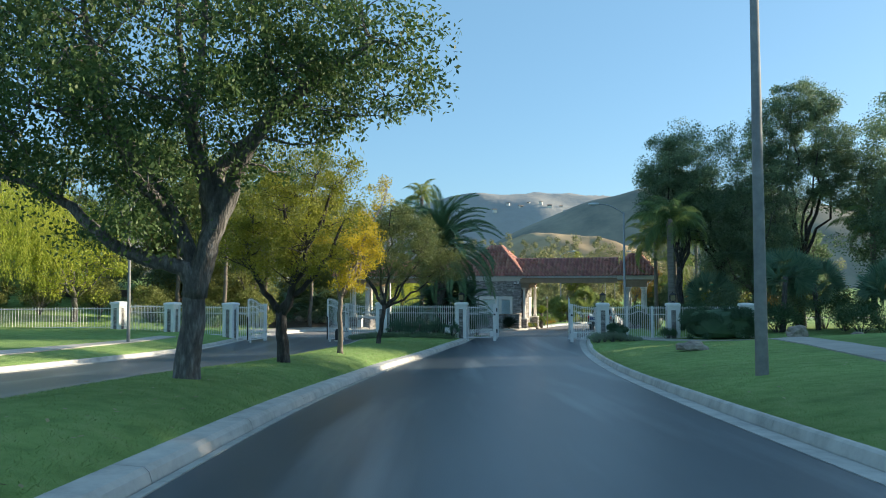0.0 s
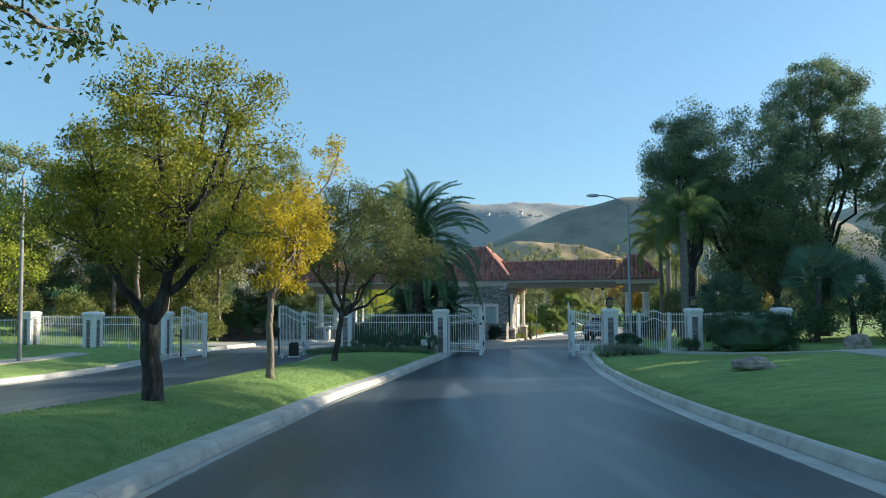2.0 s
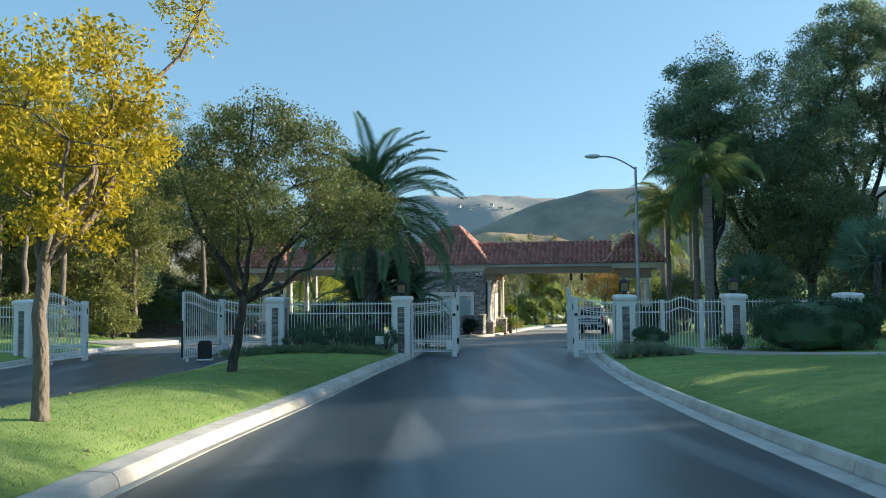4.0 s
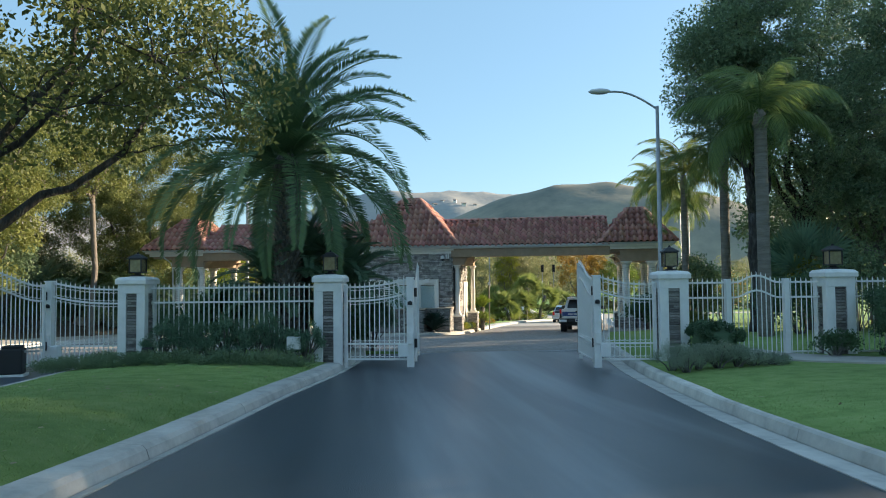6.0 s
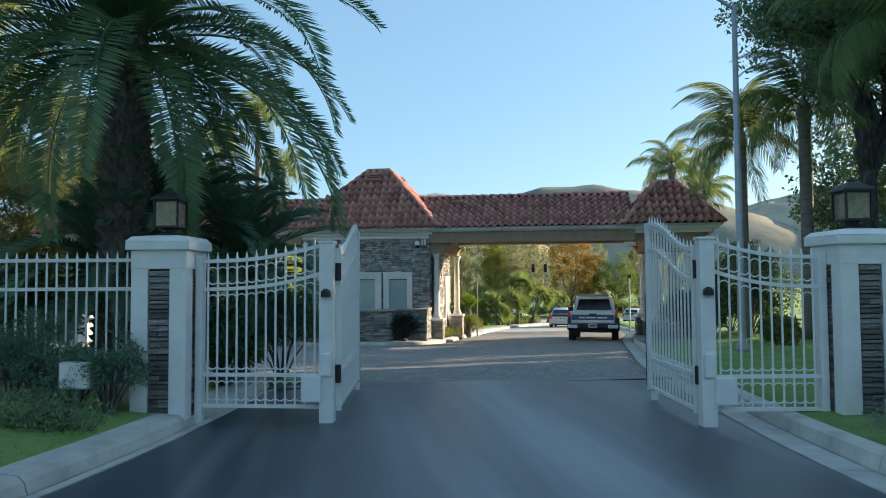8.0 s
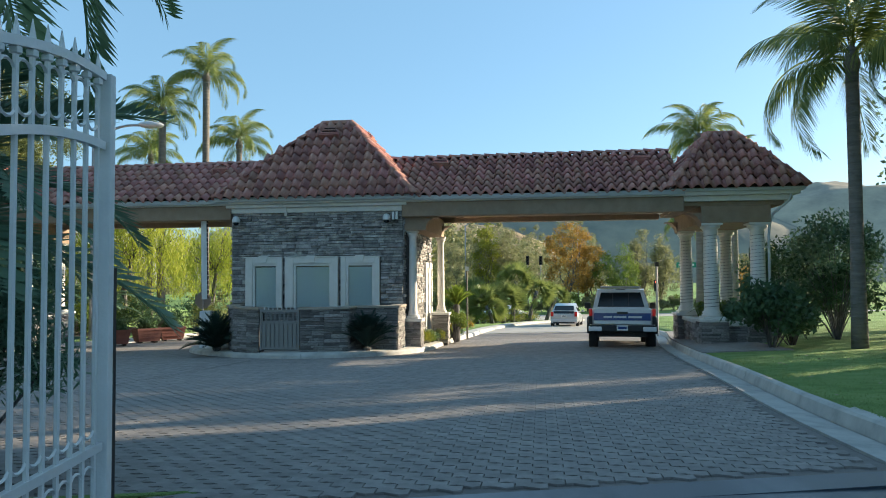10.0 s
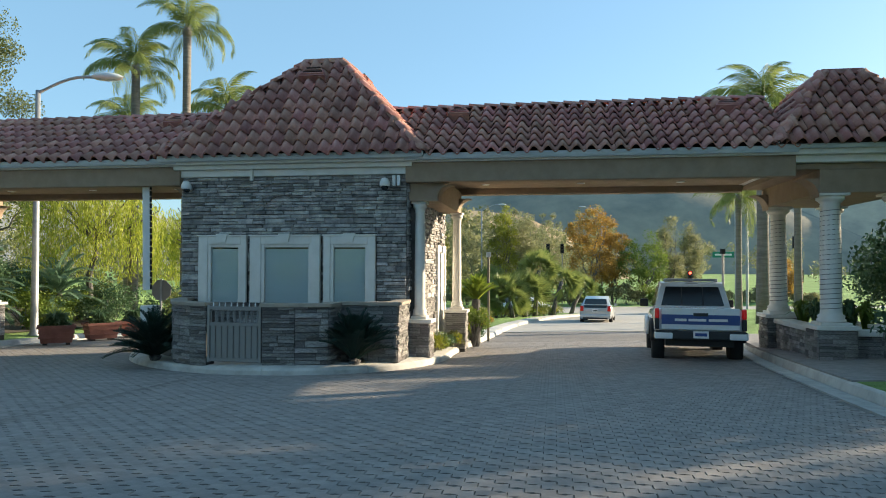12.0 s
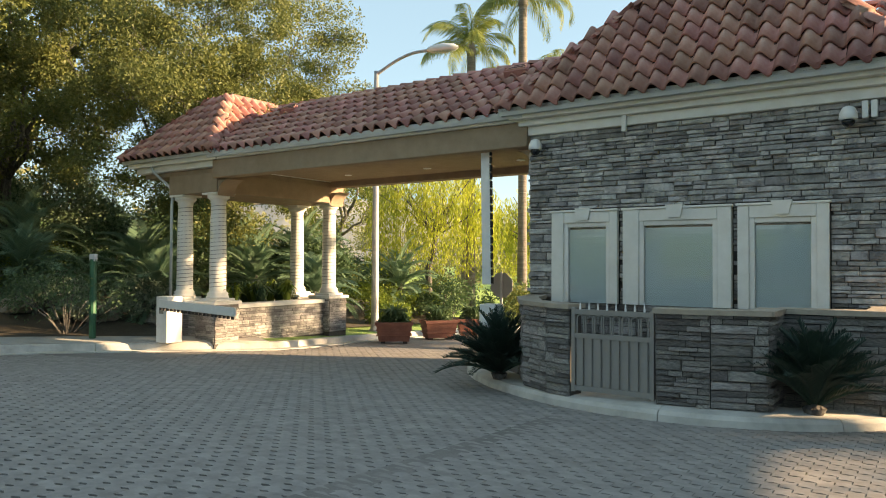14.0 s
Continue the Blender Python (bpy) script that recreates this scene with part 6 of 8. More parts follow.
fence((-3.10, 39.78), (0.68, 39.28), "white metal picket fence with spear tips above low shrubs")
fence((8.80, 37.64), (9.66, 37.53), "short white metal picket fence beside the footgate")
fence((11.05, 37.36), (11.74, 37.29), "short white metal picket fence beside the footgate")
fence((12.38, 37.20), (15.38, 36.75), "white metal picket fence behind a clipped hedge")
fence((-15.18, 40.42), (-12.26, 39.82), "white metal picket fence in the garden")
fence((-18.98, 42.0), (-15.82, 40.6), "white metal picket fence in the garden")
F = thing("fence", Matrix(), "grey-green metal picket fence at the edge of the lawn", "fence")
railing(F, (-38.0, 40.5), (-19.7, 42.2), lambda s: -0.25, -1.5, [0.0, ("z", -1.35)], spacing=0.16)


def footgate():
    G = thing("footgate", Matrix(), "white metal footgate with an arched top", "gate")
    for x, y in ((9.72, 37.52), (11.0, 37.37)):
        part("post", boxed(x - 0.06, x + 0.06, y - 0.06, y + 0.06, -2.1, -0.02, bevel=0.008), M_WHITE, G)
    top = lambda s: -0.10 + 0.15 * max(0.0, math.cos(math.pi * (s - 0.5) * 1.25)) ** 1.5
    railing(G, (9.80, 37.51), (10.92, 37.38), top, -1.78, [0.0, 0.33, ("z", -1.74)], spacing=0.10)


footgate()


def gate_post(parent, x, y, rot, z0=-2.1, z1=0.10, w=0.16):
    p = part("post", boxed(-w / 2, w / 2, -w / 2, w / 2, z0, z1 - 0.03, bevel=0.008), M_WHITE, parent, "square white gate post", pose(x, y, 0, 0, 0, rot))
    part("post_cap", boxed(-w / 2 - 0.012, w / 2 + 0.012, -w / 2 - 0.012, w / 2 + 0.012, z1 - 0.03, z1, bevel=0.008), M_WHITE, p)
    return p


def wing(pil, post, side, opener=True):
    """A fixed fence wing that sweeps up to the gate post; side: +1 when the post is to the right of the pillar."""
    W = thing("gate_wing", Matrix(), "fixed white gate wing sweeping up to its post", "gate wing", "gate wings")
    a, b = Vector((*pil, 0)), Vector((*post, 0))
    d = (b - a).normalized()
    p0, p1 = a + d * 0.40, b - d * 0.09
    part("side_post", boxed(-0.04, 0.04, -0.04, 0.04, -2.05, -0.06, bevel=0.006), M_WHITE, W, "", pose((a + d * 0.36).x, (a + d * 0.36).y, 0, 0, 0, FENCE_ROT))
    top = lambda s: -0.12 + 0.17 * s ** 2.4
    low = -1.77
    t2 = lambda s: top(s) - 0.32
    railing(W, (p0.x, p0.y), (p1.x, p1.y), top, low, [0.0, 0.32, ("z", low + 0.36), ("z", low + 0.01)],
            bands=[(lambda s: top(s) - 0.015 - 0.055, -1), (lambda s: t2(s) + 0.055, 1), (lambda s: t2(s) - 0.065, -1), (lambda s: low + 0.42, 1), (lambda s: low + 0.29, -1), (lambda s: low + 0.07, 1)])
    gp = gate_post(W, post[0], post[1], FENCE_ROT)
    if opener:
        part("opener_box", boxed(-0.16 * side - 0.11, -0.16 * side + 0.11, -0.14, 0.06, low + 0.08, low + 0.36, bevel=0.012), M_WHITE, gp, "white gate opener box")
        arm = part("opener_arm", boxed(-0.06, 0.06, -0.12, -0.08, low + 0.36, low + 0.62, bevel=0.02), M_WHITE, gp)
        part("sensor", lathe([(0.055, -0.53), (0.055, -0.47), (0.02, -0.44)], 12, 0.0, -0.10), M_BLACK, gp, "small dark round sensor")
    return W


def gate_leaf(hinge, end, label, low=-1.80):
    G = thing("gate_leaf", Matrix(), label, "gate", "swung-open gate leaves")
    h, e = Vector((*hinge, 0)), Vector((*end, 0))
    d = (e - h).normalized()
    rot = math.degrees(math.atan2(d.y, d.x))
    top = lambda s: -0.02 + 0.40 * (0.5 - 0.5 * math.cos(math.pi * min(1.0, s * 1.05)))
    t2 = lambda s: top(s) - 0.34
    p0, p1 = h + d * 0.08, e - d * 0.05
    for p, z in ((h + d * 0.05, 0.02), (e, 0.40)):
        part("stile", boxed(-0.03, 0.03, -0.03, 0.03, low - 0.02, z, bevel=0.006), M_WHITE, G, "", pose(p.x, p.y, 0, 0, 0, rot))
    railing(G, (p0.x, p0.y), (p1.x, p1.y), top, low, [0.0, 0.34, ("z", low + 0.40), ("z", low + 0.02)],
            bands=[(lambda s: top(s) - 0.07, -1), (lambda s: t2(s) + 0.055, 1), (lambda s: low + 0.46, 1), (lambda s: low + 0.33, -1)])
    q = e + d * 0.045
    part("edge_strip", boxed(-0.018, 0.018, -0.03, 0.03, low + 0.02, -0.55), M_BLACK, G, "black rubber safety edge", pose(q.x, q.y, 0, 0, 0, rot))
    for z in (-0.35, low + 0.3):
        part("hinge", lathe([(0.035, z), (0.035, z + 0.2)], 10, h.x, h.y), M_BLACK, G, "black barrel hinge")
    part("wheel", lathe([(0.05, low - 0.12), (0.05, low - 0.02)], 10, (p1 - d * 0.15).x, (p1 - d * 0.15).y), M_WHITE, G)
    return G


wing(PILLARS["a"], (2.80, 38.80), 1)
wing(PILLARS["b"], (6.86, 37.90), -1)
gate_leaf((2.92, 38.84), (3.19, 41.3), "white metal gate leaf swung open into the forecourt")
gate_leaf((6.80, 37.98), (7.03, 39.72), "white metal gate leaf swung open into the forecourt")
wing(PILLARS["z"], (-5.46, 40.15), -1)
wing(PILLARS["p"], (-9.95, 39.55), 1, opener=False)
gate_leaf((-5.50, 40.02), (-6.25, 38.25), "white metal exit gate leaf swung open")
gate_leaf((-9.85, 39.45), (-10.45, 37.9), "white metal exit gate leaf swung open")


# ---- poles, lamps, signs, barriers ----
M_POLE = mat("weathered_pole", [(0.17, 0.175, 0.175), (0.27, 0.27, 0.26)], scale=4.0, rough=0.75, bump=0.2, big=0.15)


def street_lamp(x, y, z, h, arm, label, r=0.085, cobra=True):
    T = thing("street_lamp", pose(x, y, z), label, "street lamp")
    smooth(part("pole", lathe([(r * 1.9, 0.0), (r * 1.9, 0.12), (r * 1.15, 0.2), (r, 0.5), (r * 0.62, h)], 14), M_METAL_GREY, T, "tapered grey pole"))
    if arm:
        ax, ay, az = arm
        pts = [(0, 0, h - 0.1)] + [(ax * s, ay * s, h - 0.1 + az * math.sin(math.pi / 2 * min(1, s * 1.15))) for s in (0.12, 0.25, 0.4, 0.55, 0.7, 0.85, 1.0)]
        a = part("arm", tube(pts, [r * 0.5] + [r * 0.42] * 7, 8), M_METAL_GREY, T)
        d = Vector((ax, ay, 0)).normalized()
        ang = math.degrees(math.atan2(d.y, d.x))
        vs, fs = [], []
        for s, w, t in ((0.0, 0.05, 0.08), (0.1, 0.10, 0.16), (0.35, 0.14, 0.21), (0.6, 0.12, 0.15), (0.7, 0.04, 0.04)):
            for k in range(10):
                t_ = 2 * math.pi * k / 10
                vs.append((s - 0.05, w * math.cos(t_), 0.02 + t * 0.5 * math.sin(t_)))
        for i in range(4):
            for k in range(10):
                fs.append((i * 10 + k, i * 10 + (k + 1) % 10, i * 10 + 10 + (k + 1) % 10, i * 10 + 10 + k))
        head = smooth(part("lamp_head", (vs, fs), M_GUTTER, T, "grey cobra lamp head", Matrix.Translation((ax, ay, h - 0.1 + az)) @ pose(0, 0, 0, 0, 0, ang) @ Matrix.Scale(r / 0.085, 4)))
        part("lens", boxed(0.12, 0.5, -0.09, 0.09, -0.07, -0.04, bevel=0.02), M_GLASS, head)
    return T


street_lamp(11.53, 45.0, -1.95, 7.65, (-1.56, 0.3, 0.62), "tall grey street lamp with a curved arm")
T = thing("lamp_pole", pose(6.06, 13.5, -0.42), "tall weathered grey pole on the lawn", "pole")
smooth(part("shaft", lathe([(0.125, -0.2), (0.12, 0.0), (0.115, 1.0), (0.07, 9.3)], 16), M_POLE, T))
T = thing("lamp_pole", pose(-14.5, 32.6, -1.5), "slim pale pole on the far lawn", "pole")
smooth(part("shaft", lathe([(0.085, -0.2), (0.08, 0.0), (0.05, 6.8)], 12), M_POLE, T))
street_lamp(-5.1, 67.6, -3.1, 8.2, (1.75, 0.0, 0.6), "pale street lamp with a curved arm behind the canopy", r=0.12)


def post(x, y, z, h, r, material, label, cap=False, name="post"):
    T = thing(name, pose(x, y, z), label, "post")
    part("shaft", lathe([(r, -0.1), (r, h)], 10), material, T)
    if cap:
        part("head", boxed(-0.07, 0.07, -0.05, 0.05, h - 0.05, h + 0.12, bevel=0.01), M_BLACK if cap == 1 else M_GUTTER, T)
    return T


M_GREEN = plain("green_paint", (0.03, 0.13, 0.07), 0.5)
M_OLIVE = plain("olive_paint", (0.16, 0.15, 0.11), 0.6)
M_RED_LAMP = plain("red_signal", (0.5, 0.03, 0.02), 0.4, emit=(1.0, 0.08, 0.04), strength=3.0)
M_SIGN_GREEN = plain("sign_green", (0.02, 0.22, 0.13), 0.5)
post(16.98, 63.95, ground_z(63.95) + 0.1, 2.7, 0.04, M_METAL_GREY, "slim dark post with a reader head beside the kerb", cap=1)
post(9.48, 64.67, ground_z(64.67) + 0.1, 2.6, 0.04, M_OLIVE, "slim olive sign post on the verge", cap=2)
post(-8.85, 60.2, ground_z(60) + 0.1, 1.92, 0.075, M_GREEN, "dark green post with a white head by the kerb", cap=2)


def stop_sign():
    T = thing("stop_sign", pose(-0.3, 64.2, ground_z(64.2) + 0.1, 0, 0, -14), "bare back of an octagonal sign on a post", "sign")
    part("post", boxed(-0.03, 0.03, 0.0, 0.03, -0.1, 1.85), M_METAL_GREY, T)
    vs = [(0.32 * math.cos(math.pi / 8 + k * math.pi / 4), yy, 1.52 + 0.32 * math.sin(math.pi / 8 + k * math.pi / 4)) for yy in (0.03, 0.04) for k in range(8)]
    part("plate", (vs, [tuple(range(7, -1, -1)), tuple(range(8, 16))] + [(k, (k + 1) % 8, 8 + (k + 1) % 8, 8 + k) for k in range(8)]), M_TAUPE, T, "unpainted grey-tan sign back")


stop_sign()


def signal(x, y, z, lit, label, pole=None, kind=M_BLACK):
    T = thing("traffic_signal", pose(x, y, z, 0, 0, -20), label, "traffic light", "junction signals")
    part("housing", boxed(-0.2, 0.2, -0.1, 0.15, 0.0, 1.05, bevel=0.03), M_BLACK, T)
    for k in range(3):
        zz = 0.18 + 0.34 * k
        l = part("lens", lathe([(0.11, 0.0), (0.11, 0.02), (0.01, 0.03)], 14), M_RED_LAMP if (lit and k == 2) else M_DARKGLASS, T, "round red lamp" if lit and k == 2 else "", Matrix.Translation((0, -0.1, zz)) @ pose(0, 0, 0, 90))
        part("visor", lathe([(0.135, 0.0), (0.13, 0.2), (0.125, 0.2), (0.125, 0.0)], 12), M_BLACK, T, "", Matrix.Translation((0, -0.1, zz)) @ pose(0, 0, 0, 90))
    if pole:
        part("pole", lathe([(0.06, -pole), (0.06, 0.0)], 8), M_METAL_GREY, T)


signal(34.3, 100.0, -2.1, True, "black traffic signal showing red", 2.6)
signal(38.9, 100.2, -2.1, True, "black traffic signal showing red", 2.6)
signal(43.4, 99.0, 0.9, False, "black traffic signal on a mast arm", 5.2)
signal(44.2, 99.4, -2.0, False, "black traffic signal seen from the side", 2.6)
signal(27.0, 118.0, 0.7, False, "black traffic signal far across the junction", 5.7)
signal(28.6, 118.0, 0.7, False, "black traffic signal far across the junction", 5.7)
for x, h in ((38.3, 13.0), (39.3, 12.0)):
    post(x, 99.6, -4.6, h, 0.11, M_METAL_GREY, "tall grey signal mast at the junction")
street_lamp(33.5, 119.0, -5.2, 10.5, (-1.9, 0, 0.7), "distant street lamp across the junction", r=0.1)
street_lamp(19.5, 117.5, -5.2, 10.5, (1.9, 0, 0.7), "distant street lamp across the junction", r=0.1)
T = thing("street_sign", pose(37.3, 99.9, 0.1, 0, 0, -16), "green street name plate on a mast", "sign")
part("plate", boxed(-0.9, 0.9, 0, 0.03, 0, 0.5, bevel=0.01), M_SIGN_GREEN, T)
part("writing_bar", boxed(-0.7, 0.7, -0.012, -0.002, 0.17, 0.33), M_WHITE, T, "white bar of unreadable writing")
part("bracket", boxed(0.9, 2.0, 0.0, 0.05, 0.22, 0.28), M_METAL_GREY, T)


def barrier(label, p, p0, p1, name="barrier_gate", cabinet=True):
    T = thing(name, HOUSE, label, "barrier", "barrier gates")
    if cabinet:
        part("cabinet", boxed(p[0] - 0.2, p[0] + 0.2, p[1] - 0.2, p[1] + 0.2, GZ - 0.15, GZ + 0.88, bevel=0.02), M_WHITE, T, "white metal barrier cabinet")
        part("notice", boxed(p[0] - 0.08, p[0] + 0.08, p[1] - 0.206, p[1] - 0.202, GZ + 0.5, GZ + 0.72), M_TAUPE, T)
    else:
        part("cabinet", boxed(p[0] - 0.16, p[0] + 0.16, p[1] - 0.16, p[1] + 0.16, GZ - 0.15, GZ + 0.95, bevel=0.02), M_WHITE, T, "white metal barrier cabinet")
    a, b = Vector(p0), Vector(p1)
    d = (b - a).normalized()
    s = d.cross(Vector((0, 1, 0))).normalized()
    n = Vector((0, 1, 0))
    vs = [tuple(q + s * i * 0.085 + n * j * 0.03) for q in (a, b) for i, j in ((-1, -1), (1, -1), (1, 1), (-1, 1))]
    part("arm", (vs, [(0, 1, 5, 4), (1, 2, 6, 5), (2, 3, 7, 6), (3, 0, 4, 7), (3, 2, 1, 0), (4, 5, 6, 7)]), M_WHITE, T, "white padded barrier arm")
    k = int((b - a).length / 0.14)
    for i in range(k):
        q = a + d * (0.07 + i * 0.14) - s * 0.095
        part("edge_tooth", boxed(-0.02, 0.02, -0.025, 0.025, -0.055, 0.055), M_BLACK, T, "", Matrix.Translation(q))
    return T


barrier("white barrier arm raised upright beside the gatehouse", (-6.35, 0.75), (-6.32, 0.55, -1.22), (-6.36, 0.55, 1.18), cabinet=False)
barrier("white barrier cabinet with a lowered arm by the exit canopy", (-14.08, -0.45), (-14.0, -0.75, -1.78), (-11.2, -0.95, -1.84))


# ---- vehicles ----
M_CAR_WHITE = plain("car_white", (0.80, 0.81, 0.82), 0.25, coat=0.6)
M_CAR_SILVER = plain("car_silver", (0.50, 0.53, 0.55), 0.28, metal=0.35, coat=0.6)
M_CAR_BLUE = plain("stripe_blue", (0.022, 0.06, 0.24), 0.3, coat=0.5)
M_PLASTIC = plain("black_plastic", (0.02, 0.021, 0.023), 0.6)
M_TYRE = plain("tyre", (0.022, 0.022, 0.023), 0.85)
M_RIM = plain("alloy_rim", (0.45, 0.46, 0.47), 0.35, metal=0.7)
M_TAIL = plain("tail_lamp", (0.32, 0.012, 0.012), 0.2, coat=0.6, emit=(1.0, 0.02, 0.02), strength=0.05)
M_CHROME = plain("chrome", (0.6, 0.6, 0.6), 0.15, metal=1.0)


def wheel(parent, x, y, r, w):
    t = part("wheel", lathe([(r * 0.62, -w / 2), (r * 0.9, -w / 2), (r, -w * 0.36), (r, w * 0.36), (r * 0.9, w / 2), (r * 0.62, w / 2)], 28), M_TYRE, parent, "black tyre on an alloy rim", Matrix.Translation((x, y, r)) @ pose(0, 0, 0, 0, 90, 0))
    smooth(t)
    part("rim", lathe([(r * 0.62, -w * 0.42), (r * 0.55, -w * 0.30), (r * 0.15, -w * 0.26), (r * 0.12, -w * 0.38), (r * 0.12, w * 0.38), (r * 0.15, w * 0.26), (r * 0.55, w * 0.30), (r * 0.62, w * 0.42)], 20), M_RIM, t)
    for k in range(6):
        part("spoke", boxed(-0.035, 0.035, r * 0.12, r * 0.58, -w * 0.40, w * 0.40), M_RIM, t, "", pose(0, 0, 0, 0, 0, 60 * k))


def ring_body(stations, n=7, p=3.2):
    """A closed body from stations (y, half width, bottom, top): rounded box sections joined along y."""
    vs, fs = [], []
    N = 4 * n
    for y, w, z0, z1 in stations:
        zc, h = (z0 + z1) / 2, (z1 - z0) / 2
        for k in range(N):
            a = 2 * math.pi * k / N
            c, s = math.cos(a), math.sin(a)
            vs.append((w * math.copysign(abs(c) ** (2 / p), c), y, zc + h * math.copysign(abs(s) ** (2 / p), s)))
    for i in range(len(stations) - 1):
        for k in range(N):
            a, b = i * N + k, i * N + (k + 1) % N
            fs.append((a, a + N, b + N, b))
    fs.append(tuple(range(N)))
    fs.append(tuple((len(stations) - 1) * N + k for k in range(N - 1, -1, -1)))
    return vs, fs


def cabin(rows):
    """A greenhouse from rows (y at base, base half width, base z, y at top, top half width, top z): front to back loops."""
    vs, fs = [], []
    for yb, wb, zb, yt, wt, zt in rows:
        vs += [(-wb, yb, zb), (-wt, yt, zt), (wt, yt, zt), (wb, yb, zb)]
    for i in range(len(rows) - 1):
        for k in range(3):
            a = i * 4 + k
            fs.append((a, a + 1, a + 5, a + 4))
    fs += [(3, 2, 1, 0), tuple(len(vs) - 4 + k for k in range(4))]
    return vs, fs


def pickup(m):
    """Origin on the road under the tail; y forward."""
    T = thing("pickup_truck", m, "white pickup truck with a dark blue tailgate stripe, waiting", "pickup truck")
    up = Matrix.Translation((0, 0, 0.10))
    L, W = 5.35, 0.93
    body = smooth(part("body", ring_body([(0.10, 0.88, 0.62, 1.10), (0.16, W, 0.56, 1.12), (1.6, W, 0.50, 1.12), (1.75, W, 0.42, 1.13), (3.6, W, 0.42, 1.12), (3.7, W, 0.45, 1.10), (5.0, 0.90, 0.5, 1.02), (5.25, 0.78, 0.55, 0.95), (5.35, 0.6, 0.6, 0.85)], p=7.0), M_CAR_WHITE, T, "white painted lower body"))
    tg = part("tailgate", boxed(-0.80, 0.80, 0.02, 0.10, 0.66, 1.13, bevel=0.02), M_CAR_WHITE, T, "white tailgate with a dark blue band")
    part("band", boxed(-0.795, 0.795, 0.008, 0.018, 0.775, 0.985), M_CAR_BLUE, tg, "dark blue band")
    for a, b in ((-0.52, -0.28), (-0.24, 0.12), (0.17, 0.55)):
        part("writing_bar", boxed(a, b, 0.0, 0.006, 0.845, 0.90), M_WHITE, tg, "white bar of lettering")
    part("tailgate_handle", boxed(-0.14, 0.16, -0.005, 0.016, 0.955, 1.025, bevel=0.005), M_PLASTIC, tg)
    part("bumper", boxed(-0.93, 0.93, -0.10, 0.12, 0.46, 0.64, bevel=0.03), M_PLASTIC, T, "black step bumper")
    for s in (-1, 1):
        a, b = sorted((s * 0.55, s * 0.95))
        part("bumper_end", boxed(a, b, -0.105, 0.2, 0.46, 0.62, bevel=0.04), M_CAR_WHITE, T, "white bumper corner")
        a, b = sorted((s * 0.84, s * 0.935))
        tl = part("tail_lamp", boxed(a, b, 0.0, 0.14, 0.90, 1.12, bevel=0.03), M_TAIL, T, "lit red tail lamp")
        part("lamp_surround", boxed(a, b, 0.01, 0.13, 0.66, 0.90, bevel=0.01), M_PLASTIC, T)
    plate = part("number_plate", boxed(-0.155, 0.155, -0.115, -0.107, 0.49, 0.645), M_WHITE, T, "white number plate with a plain bar")
    part("bar", boxed(-0.12, 0.12, -0.12, -0.116, 0.535, 0.60), M_CAR_BLUE, plate)
    part("under_tray", boxed(-0.7, 0.7, 0.2, 5.0, 0.30, 0.52), M_PLASTIC, T)
    part("bed_floor", boxed(-0.72, 0.72, 0.12, 1.62, 0.72, 0.76), M_PLASTIC, T)
    # cab: pillars and roof in white, glass between
    part("cab", cabin([(1.72, 0.86, 1.10, 1.90, 0.70, 1.70), (2.1, 0.87, 1.12, 2.1, 0.72, 1.745), (3.0, 0.87, 1.12, 2.75, 0.72, 1.76), (3.9, 0.84, 1.10, 3.25, 0.66, 1.70)]), M_CAR_WHITE, T, "white cab")
    part("rear_window", ([(-0.71, 1.745, 1.17), (0.71, 1.745, 1.17), (0.60, 1.88, 1.62), (-0.60, 1.88, 1.62), (-0.71, 1.72, 1.17), (0.71, 1.72, 1.17), (0.60, 1.86, 1.62), (-0.60, 1.86, 1.62)], [(4, 5, 6, 7), (0, 4, 7, 3), (5, 1, 2, 6), (7, 6, 2, 3), (0, 1, 5, 4)]), M_DARKGLASS, T, "dark sliding rear window")
    for x in (-0.24, 0.24):
        part("window_bar", ([(x - 0.015, 1.712, 1.17), (x + 0.015, 1.712, 1.17), (x + 0.013, 1.852, 1.62), (x - 0.013, 1.852, 1.62)], [(0, 1, 2, 3)]), M_PLASTIC, T)
    for s in (-1, 1):
        for y0, y1 in ((1.98, 2.55), (2.65, 3.45)):
            x = s * 0.868
            part("side_window", ([(x, y0, 1.16), (x, y1, 1.16), (s * 0.745, y1 - 0.15, 1.66), (s * 0.745, y0 + 0.06, 1.66)], [(0, 1, 2, 3)]), M_DARKGLASS, T)
        a, b = sorted((s * 0.95, s * 1.16))
        part("mirror", boxed(a, b, 3.42, 3.52, 1.12, 1.32, bevel=0.03), M_PLASTIC, T, "black door mirror")
        part("roof_bar", boxed(s * 0.58 - 0.02, s * 0.58 + 0.02, 2.0, 3.0, 1.745, 1.785, bevel=0.008), M_METAL_GREY, T)
        for y in (1.08, 4.28):
            arch = [(s * 0.965, y + 0.46 * math.cos(math.pi * k / 12), 0.38 + 0.46 * math.sin(math.pi * k / 12)) for k in range(13)]
            smooth(part("wheel_arch", tube(arch, [0.05] * 13, 6), M_PLASTIC if y < 2 else M_CAR_WHITE, T))
            wheel(T, s * 0.83, y, 0.41, 0.27)
    part("light_bar", boxed(-0.62, 0.62, 2.15, 2.40, 1.765, 1.825, bevel=0.02), M_METAL_GREY, T, "low grey bar across the roof")
    part("third_brake_lamp", boxed(-0.14, 0.14, 1.90, 1.92, 1.68, 1.72), M_PLASTIC, T)
